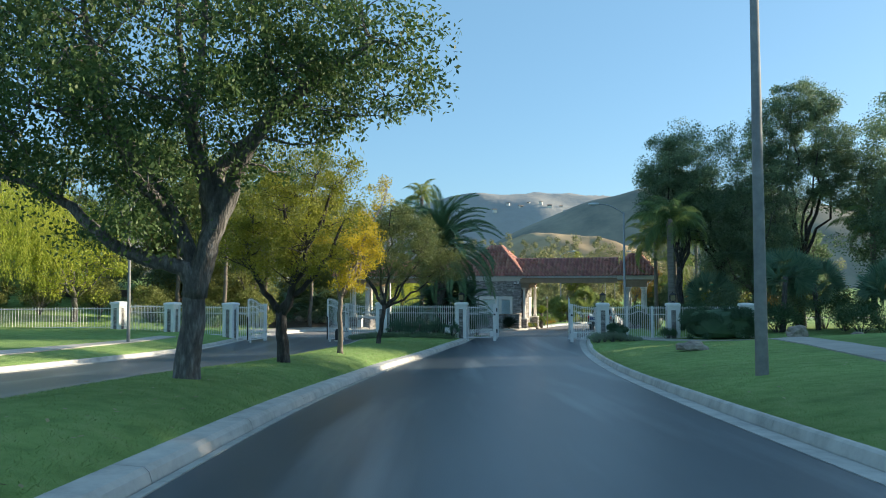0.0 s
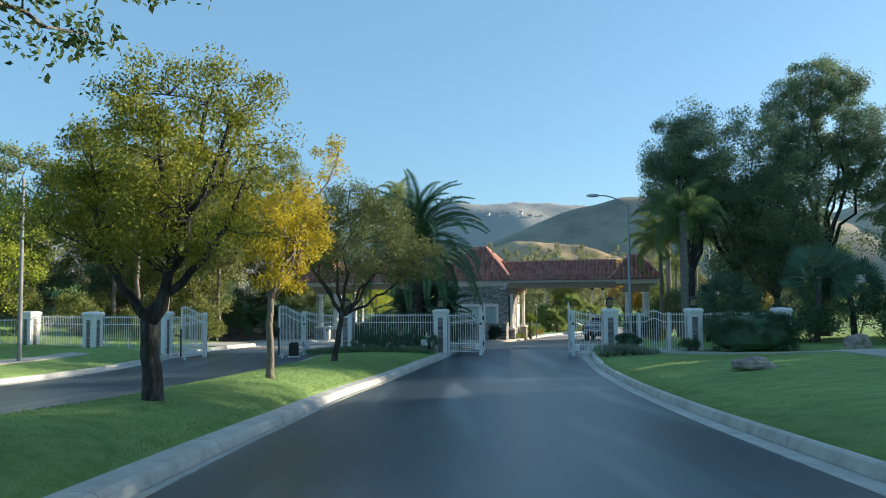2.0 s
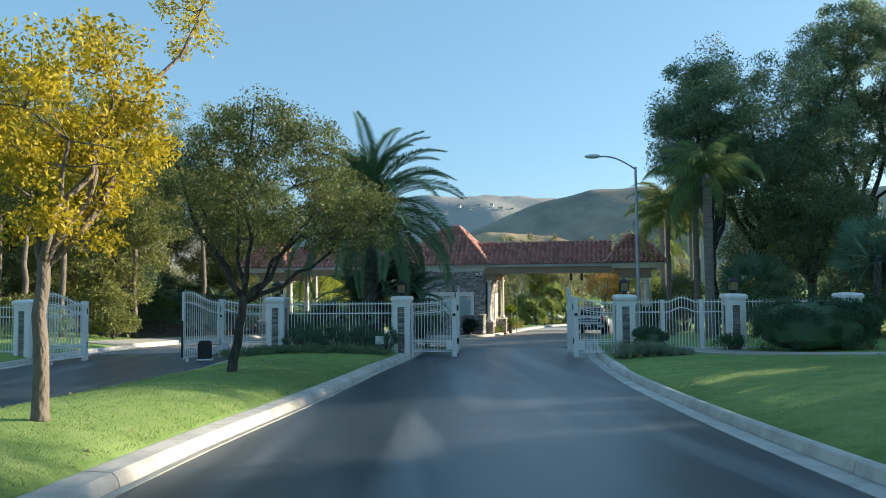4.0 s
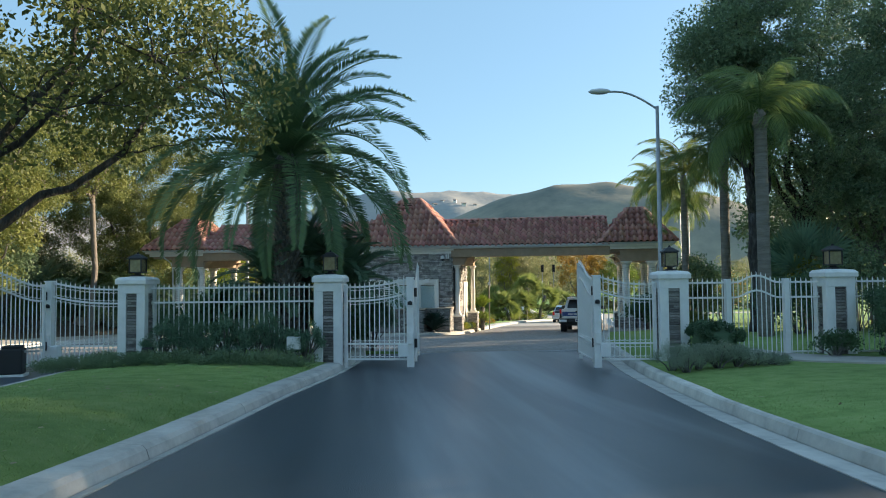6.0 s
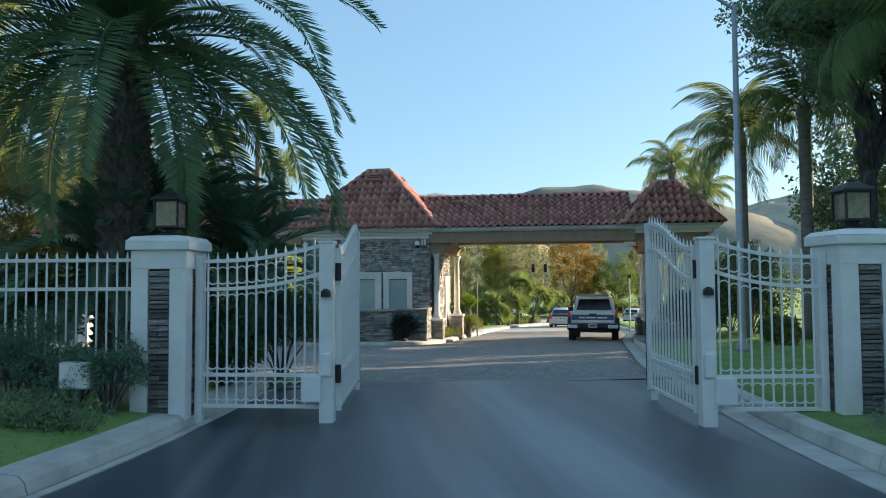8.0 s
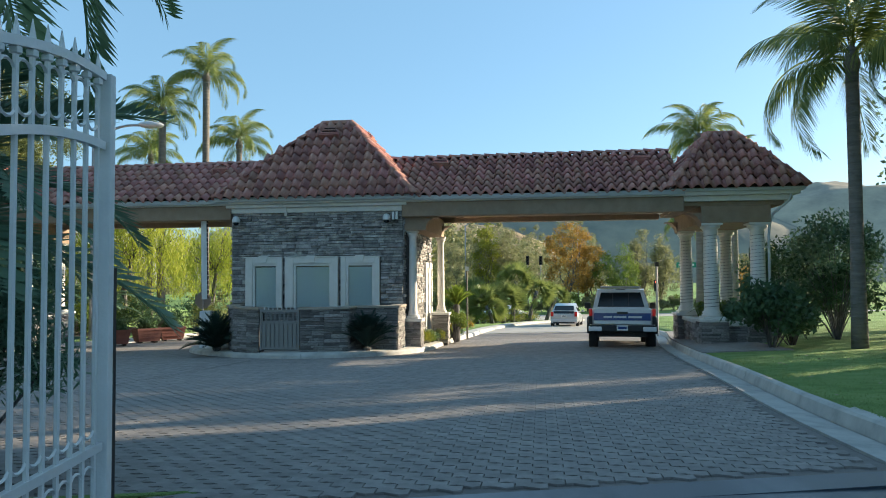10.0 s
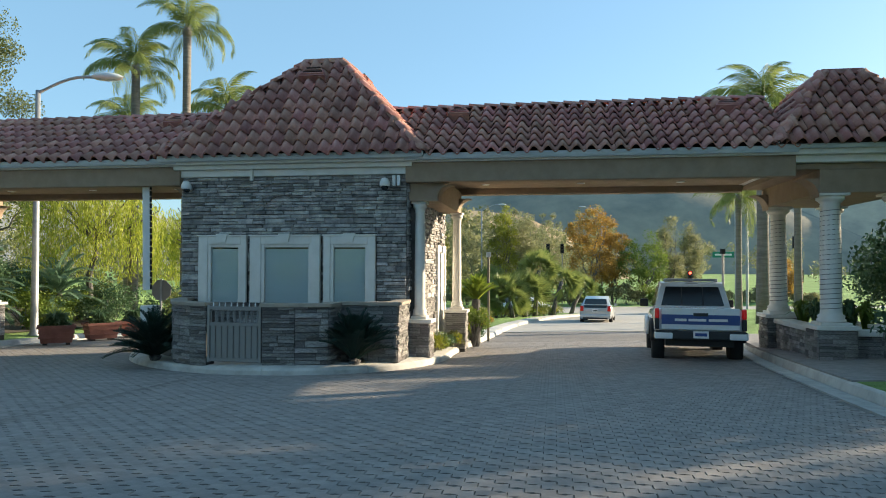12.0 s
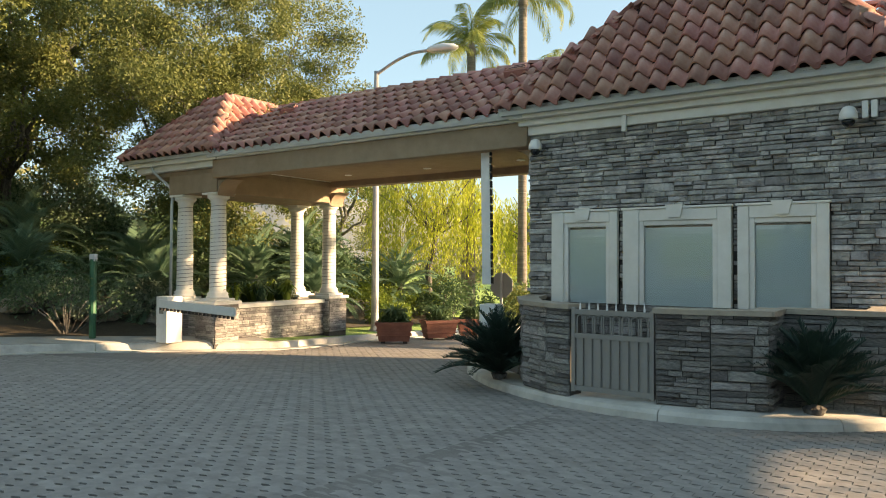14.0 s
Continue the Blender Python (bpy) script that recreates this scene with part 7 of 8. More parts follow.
    for c in T.children:
        if c.name.split(".")[0] != "wheel":
            c.matrix_basis = up @ c.matrix_basis
    return T


def hatchback(m, label, paint, lamps=True):
    T = thing("hatchback_car", m, label, "car")
    smooth(part("body", ring_body([(0.02, 0.70, 0.42, 0.90), (0.10, 0.82, 0.30, 1.02), (0.5, 0.865, 0.24, 1.0), (1.6, 0.87, 0.20, 0.96), (3.0, 0.87, 0.20, 0.93), (3.9, 0.84, 0.22, 0.82), (4.3, 0.74, 0.26, 0.70), (4.45, 0.55, 0.32, 0.58)], p=5.0), paint, T, "painted body"))
    smooth(part("roof", cabin([(0.12, 0.74, 0.95, 0.55, 0.60, 1.30), (0.9, 0.78, 0.96, 1.25, 0.60, 1.46), (1.9, 0.79, 0.95, 1.95, 0.60, 1.49), (3.4, 0.76, 0.92, 2.6, 0.56, 1.42)]), paint, T))
    part("rear_window", ([(-0.60, 0.17, 1.02), (0.60, 0.17, 1.02), (0.55, 0.56, 1.30), (-0.55, 0.56, 1.30)], [(0, 1, 2, 3)]), M_DARKGLASS, T, "dark rear window", Matrix.Translation((0, -0.03, 0.02)))
    part("lower_window", ([(-0.58, 0.05, 0.84), (0.58, 0.05, 0.84), (0.62, 0.08, 0.98), (-0.62, 0.08, 0.98)], [(0, 1, 2, 3)]), M_DARKGLASS, T, "", Matrix.Translation((0, -0.06, 0)))
    part("spoiler", boxed(-0.60, 0.60, 0.02, 0.22, 0.99, 1.03, bevel=0.012), paint, T)
    for s in (-1, 1):
        part("side_window", ([(s * 0.795, 0.75, 1.0), (s * 0.80, 2.95, 0.97), (s * 0.60, 2.35, 1.40), (s * 0.615, 1.0, 1.38)], [(0, 1, 2, 3)]), M_DARKGLASS, T)
        a, b = sorted((s * 0.62, s * 0.80))
        part("tail_lamp", boxed(a, b, 0.0, 0.2, 0.66, 0.95, bevel=0.03), M_TAIL if lamps else M_CHROME, T, "red tail lamp")
        a, b = sorted((s * 0.86, s * 1.02))
        part("mirror", boxed(a, b, 2.75, 2.87, 0.95, 1.07, bevel=0.03), paint, T)
        for y in (0.85, 3.55):
            wheel(T, s * 0.765, y, 0.315, 0.19)
    plate = part("number_plate", boxed(-0.155, 0.155, -0.03, -0.02, 0.62, 0.77), M_WHITE, T, "white number plate with a plain bar")
    part("bar", boxed(-0.11, 0.11, -0.036, -0.031, 0.66, 0.72), M_PLASTIC, plate)
    part("bumper", boxed(-0.80, 0.80, -0.04, 0.25, 0.26, 0.50, bevel=0.06), paint, T)
    part("valance", boxed(-0.65, 0.65, -0.045, 0.0, 0.24, 0.34, bevel=0.02), M_PLASTIC, T)
    return T


pickup(pose(12.52, 56.95, ground_z(58.0) - 0.03, -2.6, 0, -22))
hatchback(pose(18.2, 79.0, ground_z(80) - 0.03, -2.6, 0, -24), "silver hatchback car driving down to the junction", M_CAR_SILVER)
hatchback(pose(17.0, 96.5, ground_z(97) - 0.02, 0, 0, -100), "white car crossing at the junction", M_CAR_WHITE, lamps=False)
hatchback(pose(30.6, 96.0, ground_z(97) - 0.02, -2.0, 0, -30), "pale grey car waiting at the junction", M_CAR_SILVER)


# ---- islands, paths, beds, shrubs, rocks ----
def flat_fill(name, outline, lift, material, label, category):
    """A filled plan outline laid over the ground."""
    bm = bmesh.new()
    ring = [bm.verts.new((x, y, 0)) for x, y in outline]
    f = bm.faces.new(ring)
    if f.normal.z < 0:
        f.normal_flip()
    bmesh.ops.triangulate(bm, faces=[f])
    bmesh.ops.subdivide_edges(bm, edges=[e for e in bm.edges if e.calc_length() > 2.5], cuts=3)
    bmesh.ops.triangulate(bm, faces=bm.faces)
    for v in bm.verts:
        v.co.z = ground_z(v.co.y) + lift
    return tagged(smooth(part(name, bm, material, None)), label, category, kind="structure")


ISLAND = [(1.6, 80.0), (0.6, 70.0), (0.1, 62.5), (0.1, 60.5), (0.6, 58.9), (1.42, 57.55), (2.5, 56.45), (3.7, 55.9), (4.8, 55.9), (5.7, 56.3), (6.55, 57.2), (7.15, 58.5), (7.7, 60.4), (9.8, 66.5), (13.2, 76.0), (18.0, 86.0), (24.0, 95.0), (26.0, 97.0), (25.0, 98.0), (20.0, 97.5), (12.0, 95.0)]
flat_fill("island_bed", ISLAND[2:13] + [(9.0, 64.0), (1.0, 64.0)], 0.13, M_SOIL, "planted kerbed island round the gatehouse", "planting bed")
flat_fill("island_lawn", [(1.0, 64.0), (9.0, 64.0)] + ISLAND[13:] + [ISLAND[0], ISLAND[1], (0.3, 64.0)], 0.12, M_LAWN, "bright lawn between the two lanes", "lawn")
ring = [Vector((x, y, 0)) for x, y in ISLAND[1:19]]
fine = []
for i in range(len(ring) - 1):
    p0, p1, p2, p3 = ring[max(i - 1, 0)], ring[i], ring[i + 1], ring[min(i + 2, len(ring) - 1)]
    for k in range(8):
        t = k / 8
        fine.append(0.5 * ((2 * p1) + (p2 - p0) * t + (2 * p0 - 5 * p1 + 4 * p2 - p3) * t * t + (3 * p1 - p0 - 3 * p2 + p3) * t ** 3))
for p in fine:
    p.z = ground_z(p.y)
kerb("kerb_island", fine, [(-0.16, -0.1), (-0.13, 0.09), (-0.09, 0.135), (0.05, 0.155), (0.40, 0.165), (0.40, -0.1)], "grey rounded concrete kerb round the gatehouse island", every=3.6, gap=0.006)


def path_strip(name, pts, w, z_of, label, material=None):
    pts = resample([(x, y, 0) for x, y in pts], 0.8)
    vs, fs = [], []
    for i, p in enumerate(pts):
        d = pts[min(i + 1, len(pts) - 1)] - pts[max(i - 1, 0)]
        s = Vector((-d.y, d.x, 0)).normalized() * w / 2
        for q in (p + s, p - s):
            vs += [(q.x, q.y, z_of(q.x, q.y) + 0.035), (q.x, q.y, z_of(q.x, q.y) - 0.12)]
    for i in range(len(pts) - 1):
        o = 4 * i
        fs += [(o, o + 2, o + 6, o + 4), (o + 1, o, o + 4, o + 5), (o + 2, o + 3, o + 7, o + 6)]
    fs += [(0, 1, 3, 2), (4 * len(pts) - 4, 4 * len(pts) - 2, 4 * len(pts) - 1, 4 * len(pts) - 3)]
    return tagged(part(name, (vs, fs), material or M_WALK, None), label, "path", kind="structure")


path_strip("path_lawn", [(10.4, 38.5), (10.5, 37.2), (11.0, 36.2), (12.2, 34.9), (13.2, 32.5), (13.4, 29.5), (12.9, 26.0), (12.0, 22.0), (10.6, 17.5), (9.2, 13.5), (8.6, 9.0), (8.5, 2.0)], 1.2, lawn_right, "winding pale concrete footpath across the lawn")
path_strip("path_far", [(-15.6, -10), (-15.6, 20), (-15.0, 30), (-14.4, 37.0)], 0.9, lawn_left, "pale concrete footpath along the far lawn")
def beside_exit(y, off):
    d = exit_left(y + 0.2) - exit_left(y - 0.2)
    n = math.hypot(d, 0.4)
    return exit_left(y) - off * 0.4 / n, y + off * d / n


path_strip("path_exit", [beside_exit(y, 1.2) for y in frange(46, 62.2, 0.6)], 1.6, lawn_left, "pale concrete walk in front of the exit canopy")


path_strip("path_entry", [(edge_right(y) + 1.42, y) for y in frange(51.8, 64, 0.8)], 1.85, lambda x, y: max(lawn_right(x, y), ground_z(y) + 0.14) - 0.01, "brown paved walk between kerb and planter", M_PAVER)


def rock(x, y, z, sx, sy, sz, seed, label, rot=0):
    bm = bmesh.new()
    bmesh.ops.create_icosphere(bm, subdivisions=3, radius=1.0)
    for v in bm.verts:
        n_ = noise.fractal(v.co * 1.1 + Vector((seed, 0, 0)), 1.0, 2.0, 4)
        c = noise.cell(v.co * 1.6 + Vector((seed, 3, 1)))
        v.co *= 1 + 0.28 * n_ + 0.10 * c
        v.co.z = max(v.co.z, -0.35)
        v.co = Vector((v.co.x * sx, v.co.y * sy, v.co.z * sz))
    return tagged(part("rock", bm, M_ROCK, None, "", pose(x, y, z, 0, 0, rot)), label, "rock")


def slope_bed():
    ys, ds = frange(54, 76, 1.0), [2.0, 3.0, 4.5, 6.5, 9.0, 12.0, 16.0, 21.0]
    vs, fs = [], []
    for y in ys:
        for d in ds:
            x = exit_left(y) - d
            vs.append((x, y, lawn_left(x, y) + 0.04))
    w = len(ds)
    for j in range(len(ys) - 1):
        for i in range(w - 1):
            k = j * w + i
            fs.append((k + 1, k, k + w, k + w + 1))
    tagged(smooth(part("slope_bed", (vs, fs), M_SOIL, None)), "dark mulched planting bed on the slope", "planting bed", kind="structure")


slope_bed()
M_ROCK = mat("field_rock", [(0.16, 0.14, 0.12), (0.31, 0.27, 0.23), (0.43, 0.39, 0.33)], scale=3.0, rough=0.95, bump=1.0, bump_scale=14, big=0.15, bump_dist=0.05)
rock(8.25, 23.6, lawn_right(8.25, 23.6) + 0.10, 0.55, 0.3, 0.20, 3, "flat layered grey-brown rock on the lawn", 8)
rock(8.3, 23.62, lawn_right(8.3, 23.6) + 0.22, 0.34, 0.2, 0.1, 8, "flat layered grey-brown rock on the lawn", 30)
rock(15.4, 30.9, lawn_right(15.4, 30.9) + 0.2, 0.55, 0.4, 0.36, 5, "rounded pale brown boulder on the lawn", 20)
rock(18.6, 31.8, lawn_right(18.6, 31.8) + 0.08, 0.3, 0.22, 0.14, 6, "small boulder on the lawn", 20)
for k, (x, y, s) in enumerate(((-10.6, 64.5, 0.55), (-12.0, 66.0, 0.7), (-13.2, 63.8, 0.5), (-9.4, 66.0, 0.45), (-14.8, 65.2, 0.6), (-11.3, 62.4, 0.35), (-10.3, 61.9, 0.5), (-9.2, 63.0, 0.55), (-12.3, 61.3, 0.6), (-8.3, 63.9, 0.5))):
    rock(x, y, lawn_left(x, y) + 0.1, s, s * 0.7, s * 0.55, 20 + k, "weathered boulder on the planted slope", 40 * k)

M_LEAF_SAGO = leaf_mat("leaf_sago", (0.16, 0.24, 0.03), (0.36, 0.42, 0.07), glow=0.4)
M_LEAF_CYCAD = leaf_mat("leaf_cycad", (0.018, 0.045, 0.036), (0.046, 0.086, 0.062), glow=0.12)
M_LEAF_HEDGE = leaf_mat("leaf_hedge", (0.045, 0.098, 0.058), (0.120, 0.195, 0.105), glow=0.25)
M_LEAF_GREYDARK = leaf_mat("leaf_cover", (0.105, 0.170, 0.095), (0.230, 0.310, 0.170), glow=0.3)
# clipped hedge and bushes by the footgate
shrub(14.0, 35.95, lawn_right(14.0, 36.0) - 0.05, 2.35, 0.95, 1.80, 32000, 0.06, M_LEAF_HEDGE, 1, "long clipped dark-green hedge mound by the fence", tight=True, name="hedge", category="hedge")
shrub(8.98, 36.75, lawn_right(8.98, 36.75) - 0.03, 0.56, 0.52, 0.92, 15000, 0.045, M_LEAF_HEDGE, 3, "round clipped dark bush by the footgate", tight=True)
shrub(11.55, 36.55, lawn_right(11.5, 36.5) - 0.02, 0.5, 0.42, 0.6, 2600, 0.055, M_LEAF_SHRUB, 4, "low dark bush at a pillar foot")
for k, (x, y, r, h) in enumerate(((7.62, 35.85, 0.42, 0.60), (7.75, 35.45, 0.34, 0.46), (8.1, 35.75, 0.40, 0.52), (8.5, 35.7, 0.42, 0.56), (8.9, 35.75, 0.40, 0.50), (9.3, 35.8, 0.38, 0.36), (9.7, 35.85, 0.36, 0.26))):
    shrub(x, y, lawn_right(x, y) - 0.04, r, r * 0.9, h, 5200, 0.042, M_LEAF_GREY, 20 + k, "soft grey-green feathery clump by the kerb", group="grey-green clumps", narrow=0.16)
# bed between the two gate pillars: dark shrubs at the fence, low cover before it
for k in range(10):
    x = -2.75 + k * 0.36
    shrub(x, 39.42 - (x + 3.4) * 0.165, median_z(x, 39.2) - 0.06, 0.44, 0.32, 1.0 + 0.24 * math.sin(k * 2.1), 3600, 0.060, M_LEAF_TEAL, 40 + k, "soft blue-green shrub against the white fence", group="shrubs at the fence", narrow=0.22)
rng = np.random.default_rng(77)
cs = [(-5.0 + 5.5 * i / 150 + rng.normal(0, 0.1), 38.6 - (-5.0 + 5.5 * i / 150 + 3.4) * 0.13 + rng.uniform(-0.4, 0.3), median_z(-5.0 + 5.5 * i / 150, 38.4) + rng.uniform(0.02, 0.20)) for i in range(150)]
cloud_part("ground_cover", leaf_cloud(cs, [0.19] * len(cs), 30000, 0.055, rng, -0.6, 0.7, 0.28), M_LEAF_GREYDARK, None, "low bushy green ground cover along the fence bed", kind="stuff")["category"] = "ground cover"
T = thing("utility_box", pose(0.22, 38.6, median_z(0.22, 38.6)), "small pale utility box on a stake", "utility box")
part("stake", boxed(-0.03, 0.03, -0.03, 0.03, -0.1, 0.32), M_METAL_GREY, T)
part("housing", boxed(-0.15, 0.15, -0.08, 0.08, 0.28, 0.56, bevel=0.015), M_GUTTER, T)
part("door", boxed(-0.13, 0.13, -0.088, -0.082, 0.30, 0.54), M_WHITE, T)
T = thing("spot_lamp", pose(-2.98, 39.1, median_z(-2.98, 39.1)), "small dark ground floodlight at a pillar", "lamp")
part("housing", boxed(-0.12, 0.12, -0.1, 0.08, 0.08, 0.32, bevel=0.03), M_PLASTIC, T)
part("foot", boxed(-0.03, 0.03, -0.03, 0.03, -0.05, 0.1), M_BLACK, T)
T = thing("gate_operator", pose(-5.75, 39.05, ground_z(39.05) - 0.01, 0, 0, 8), "black gate operator housing on a white base", "gate operator")
part("base", boxed(-0.26, 0.26, -0.2, 0.2, 0.0, 0.07, bevel=0.01), M_WHITE, T)
part("cover", boxed(-0.22, 0.22, -0.17, 0.17, 0.07, 0.62, bevel=0.04), M_PLASTIC, T)
part("lid", boxed(-0.19, 0.19, -0.14, 0.14, 0.62, 0.68, bevel=0.02), M_PLASTIC, T)
part("arm", boxed(-0.03, 0.5, -0.02, 0.02, 0.52, 0.56), M_METAL_GREY, T)

# dense planting behind the fence under the date palm and along the forecourt
for k, (x, y, r, h) in enumerate(((1.15, 41.9, 0.85, 2.35), (2.0, 42.3, 0.6, 1.8))):
    shrub(x, y, -1.98, r, r, h, 9000, 0.11, M_LEAF_TEAL, 55 + k, "feathery teal bush behind the gate wing", group="teal bushes", narrow=0.16)
for k, (x, y, rx, h, lf) in enumerate(((-1.9, 42.2, 0.9, 1.9, M_LEAF_PALM), (-3.2, 43.4, 0.8, 1.4, M_LEAF_SHRUB), (1.3, 41.2, 0.5, 1.3, M_LEAF_SHRUB))):
    shrub(x, y, -1.95, rx, rx, h, 4200, 0.16, lf, 60 + k, "dark bushy shrub below the date palm", group="shrubs below the palm", narrow=0.25)
for k, (x, y, rx, h, lf) in enumerate(((15.2, 43.2, 1.2, 2.0, M_LEAF_SHRUB), (17.6, 43.8, 1.6, 2.8, M_LEAF_OAK), (20.5, 43.0, 1.8, 3.2, M_LEAF_OAK), (23.5, 41.5, 1.8, 2.6, M_LEAF_SHRUB), (26.8, 39.0, 2.0, 2.8, M_LEAF_SHRUB), (19.0, 40.4, 1.3, 1.8, M_LEAF_SHRUB), (22.5, 38.2, 1.4, 1.7, M_LEAF_SHRUB), (17.2, 56.6, 1.2, 3.0, M_LEAF_SHRUB), (19.2, 58.6, 1.4, 3.4, M_LEAF_OAK), (21.8, 60.2, 1.6, 3.6, M_LEAF_OAK), (14.15, 52.4, 0.9, 1.7, M_LEAF_SHRUB), (17.7, 54.8, 1.3, 3.8, M_LEAF_OAK), (15.3, 53.3, 0.6, 1.2, M_LEAF_SHRUB), (18.2, 55.5, 1.1, 2.2, M_LEAF_SHRUB),
                                       (18.0, 47.0, 1.5, 3.0, M_LEAF_YELLOWGREEN), (20.6, 50.2, 1.6, 3.0, M_LEAF_OLIVE), (13.6, 46.8, 0.5, 0.8, M_LEAF_OLIVE), (24.5, 45.5, 2.0, 3.4, M_LEAF_OLIVE), (29.5, 35.5, 1.6, 2.0, M_LEAF_SHRUB), (31.0, 43.0, 2.0, 3.0, M_LEAF_OAK))):
    shrub(x, y, lawn_right(x, y) - 0.1, rx, rx, h, 3600, 0.13, lf, 80 + k, "dense evergreen shrub beyond the fence", group="shrubs beyond the fence")
for k in range(20):
    x, y = -41 + 1.35 * k, 57.5 + 2.0 * math.sin(k * 2.7)
    shrub(x, y, lawn_left(x, y) - 0.2, 2.0, 1.6, 4.6 + 1.2 * math.sin(k * 1.7), 3600, 0.16, (M_LEAF_OLIVE, M_LEAF_OAK)[k % 2], 660 + k, "tall dark evergreen shrub behind the garden", group="tall garden shrubs")
for k in range(26):
    x, y = -34 + 1.15 * k + 0.5 * math.sin(k * 3.7), 50.5 + 3.0 * math.sin(k * 1.9) + (3.0 if k > 18 else 0)
    if x > exit_left(y) - 1.5:
        continue
    h = 2.2 + 1.1 * math.sin(k * 2.3)
    shrub(x, y, lawn_left(x, y) - 0.1, 1.4, 1.2, h, 3000, 0.15, (M_LEAF_OLIVE, M_LEAF_OAK, M_LEAF_OLIVE)[k % 3], 120 + k, "dense garden shrub behind the white fence", group="garden shrubs")
for k, (x, y, rx, h, lf) in enumerate(((-9.6, 62.8, 0.9, 1.3, M_LEAF_GREY), (-10.6, 61.6, 0.7, 0.6, M_LEAF_GREY), (-12.0, 62.2, 1.0, 0.9, M_LEAF_GREY), (-13.0, 65.0, 1.2, 1.6, M_LEAF_SHRUB), (-14.8, 63.0, 1.2, 1.2, M_LEAF_SHRUB), (-15.5, 66.8, 1.6, 2.6, M_LEAF_OAK), (-10.5, 67.5, 1.3, 2.0, M_LEAF_SHRUB), (-8.4, 68.8, 1.2, 1.6, M_LEAF_BRIGHT), (-7.0, 71.5, 1.3, 1.5, M_LEAF_BRIGHT), (-9.8, 73.5, 1.6, 2.2, M_LEAF_OLIVE), (-6.4, 75.0, 1.2, 1.2, M_LEAF_BRIGHT), (-12.4, 72.0, 1.8, 3.0, M_LEAF_OLIVE), (-5.6, 70.0, 0.8, 0.9, M_LEAF_BRIGHT), (-17.5, 62.0, 1.6, 2.4, M_LEAF_OAK), (-18.0, 68.0, 2.0, 3.0, M_LEAF_OAK), (-8.0, 65.5, 0.5, 1.0, M_LEAF_SHRUB), (-7.2, 66.5, 0.6, 0.9, M_LEAF_OLIVE))):
    shrub(x, y, lawn_left(x, y) - 0.1, rx, rx, h, 3200, 0.11, lf, 160 + k, "leafy shrub on the planted slope by the exit", group="slope shrubs")
rnd = random.Random(91)
for k in range(34):
    y = rnd.uniform(57, 70)
    x = exit_left(min(y, 62)) - rnd.uniform(2.4, 12.0)
    if y > 61.5 and x > -9.5:
        continue
    h = rnd.uniform(0.7, 2.0)
    shrub(x, y, lawn_left(x, y) - 0.1, h * 0.8, h * 0.75, h, 1800, 0.10, (M_LEAF_SHRUB, M_LEAF_PALM, M_LEAF_OAK, M_LEAF_BRIGHT)[k % 4], 600 + k, "leafy shrub on the planted slope by the exit", group="slope shrubs", narrow=0.35)
for k in range(15):
    x, y = -9.0 - 1.15 * k, 70.5 + 2.2 * math.sin(k * 1.7) - 0.25 * k
    shrub(x, y, lawn_left(x, y) - 0.2, 1.9, 1.6, 3.4 + 0.9 * math.sin(k * 2.9), 5200, 0.13, (M_LEAF_SHRUB, M_LEAF_OAK, M_LEAF_SHRUB)[k % 3], 640 + k, "tall dark shrub behind the exit canopy", group="tall slope shrubs")
for k, (x, y, h) in enumerate(((-9.6, 63.2, 0.5), (-11.6, 64.8, 0.9), (-8.6, 66.4, 1.2), (-10.4, 68.2, 1.6), (-13.6, 62.6, 0.5), (-12.8, 67.4, 1.5), (-7.2, 67.6, 1.0), (-9.0, 70.0, 1.8), (-6.2, 72.5, 1.2), (-15.6, 64.4, 1.0))):
    palm(x, y, lawn_left(x, y) - 0.1, h, 0.11, FROND_SMALL, 26, (84, -15), "young feather palm on the planted slope", M_BARK, 720 + k, group="slope palms")
for k, (x, y) in enumerate(((-3.0, 73.5), (-5.2, 78.0), (-1.2, 75.5), (0.4, 72.5), (-7.8, 77.0), (1.0, 79.0), (-9.5, 80.0))):
    shrub(x - 1.5, y, lawn_left(x - 1.5, y) - 0.1, 1.3, 1.1, 1.8, 2600, 0.12, (M_LEAF_SHRUB, M_LEAF_OLIVE)[k % 2], 740 + k, "leafy garden shrub beyond the exit canopy", group="shrubs beyond the exit")
# plants inside the pavilion planters
for side, us in ((1, (8.35, 8.65, 8.95)), (-1, (-14.2, -14.5, -14.85))):
    for k, u in enumerate(us):
        for j, v in enumerate((1.4, 2.3, 3.2)):
            p = HOUSE @ Vector((u, v, -2.06))
            tuft(p.x, p.y, p.z, 46, 0.72, 0.5, M_LEAF_SHRUB if (k + j) % 2 else M_LEAF_BRIGHT, 300 + k * 7 + j + (50 if side > 0 else 0), "strap-leaved plant in a stone planter", width=0.03, group="planter plants")
# dark cycads by the low wall, and a bright one past the house
p = HOUSE @ Vector((-5.36, -0.8, GZ + 0.12))
cycad(p.x + 0.06, p.y, p.z - 0.14, 84, 0.95, M_LEAF_CYCAD, 400, "dark spiky cycad beside the low stone wall", (89, 22), 0.03)
p = HOUSE @ Vector((-1.0, -1.22, GZ + 0.05))
cycad(p.x, p.y, p.z, 70, 0.95, M_LEAF_CYCAD, 410, "dark spiky cycad in a wall recess", (89, 40), 0.03)
shrub(8.45, 61.5, ground_z(61.5) + 0.1, 0.5, 0.45, 1.15, 2200, 0.07, M_LEAF_BRIGHT, 421, "bright leafy bush round the foot of a sago cycad")
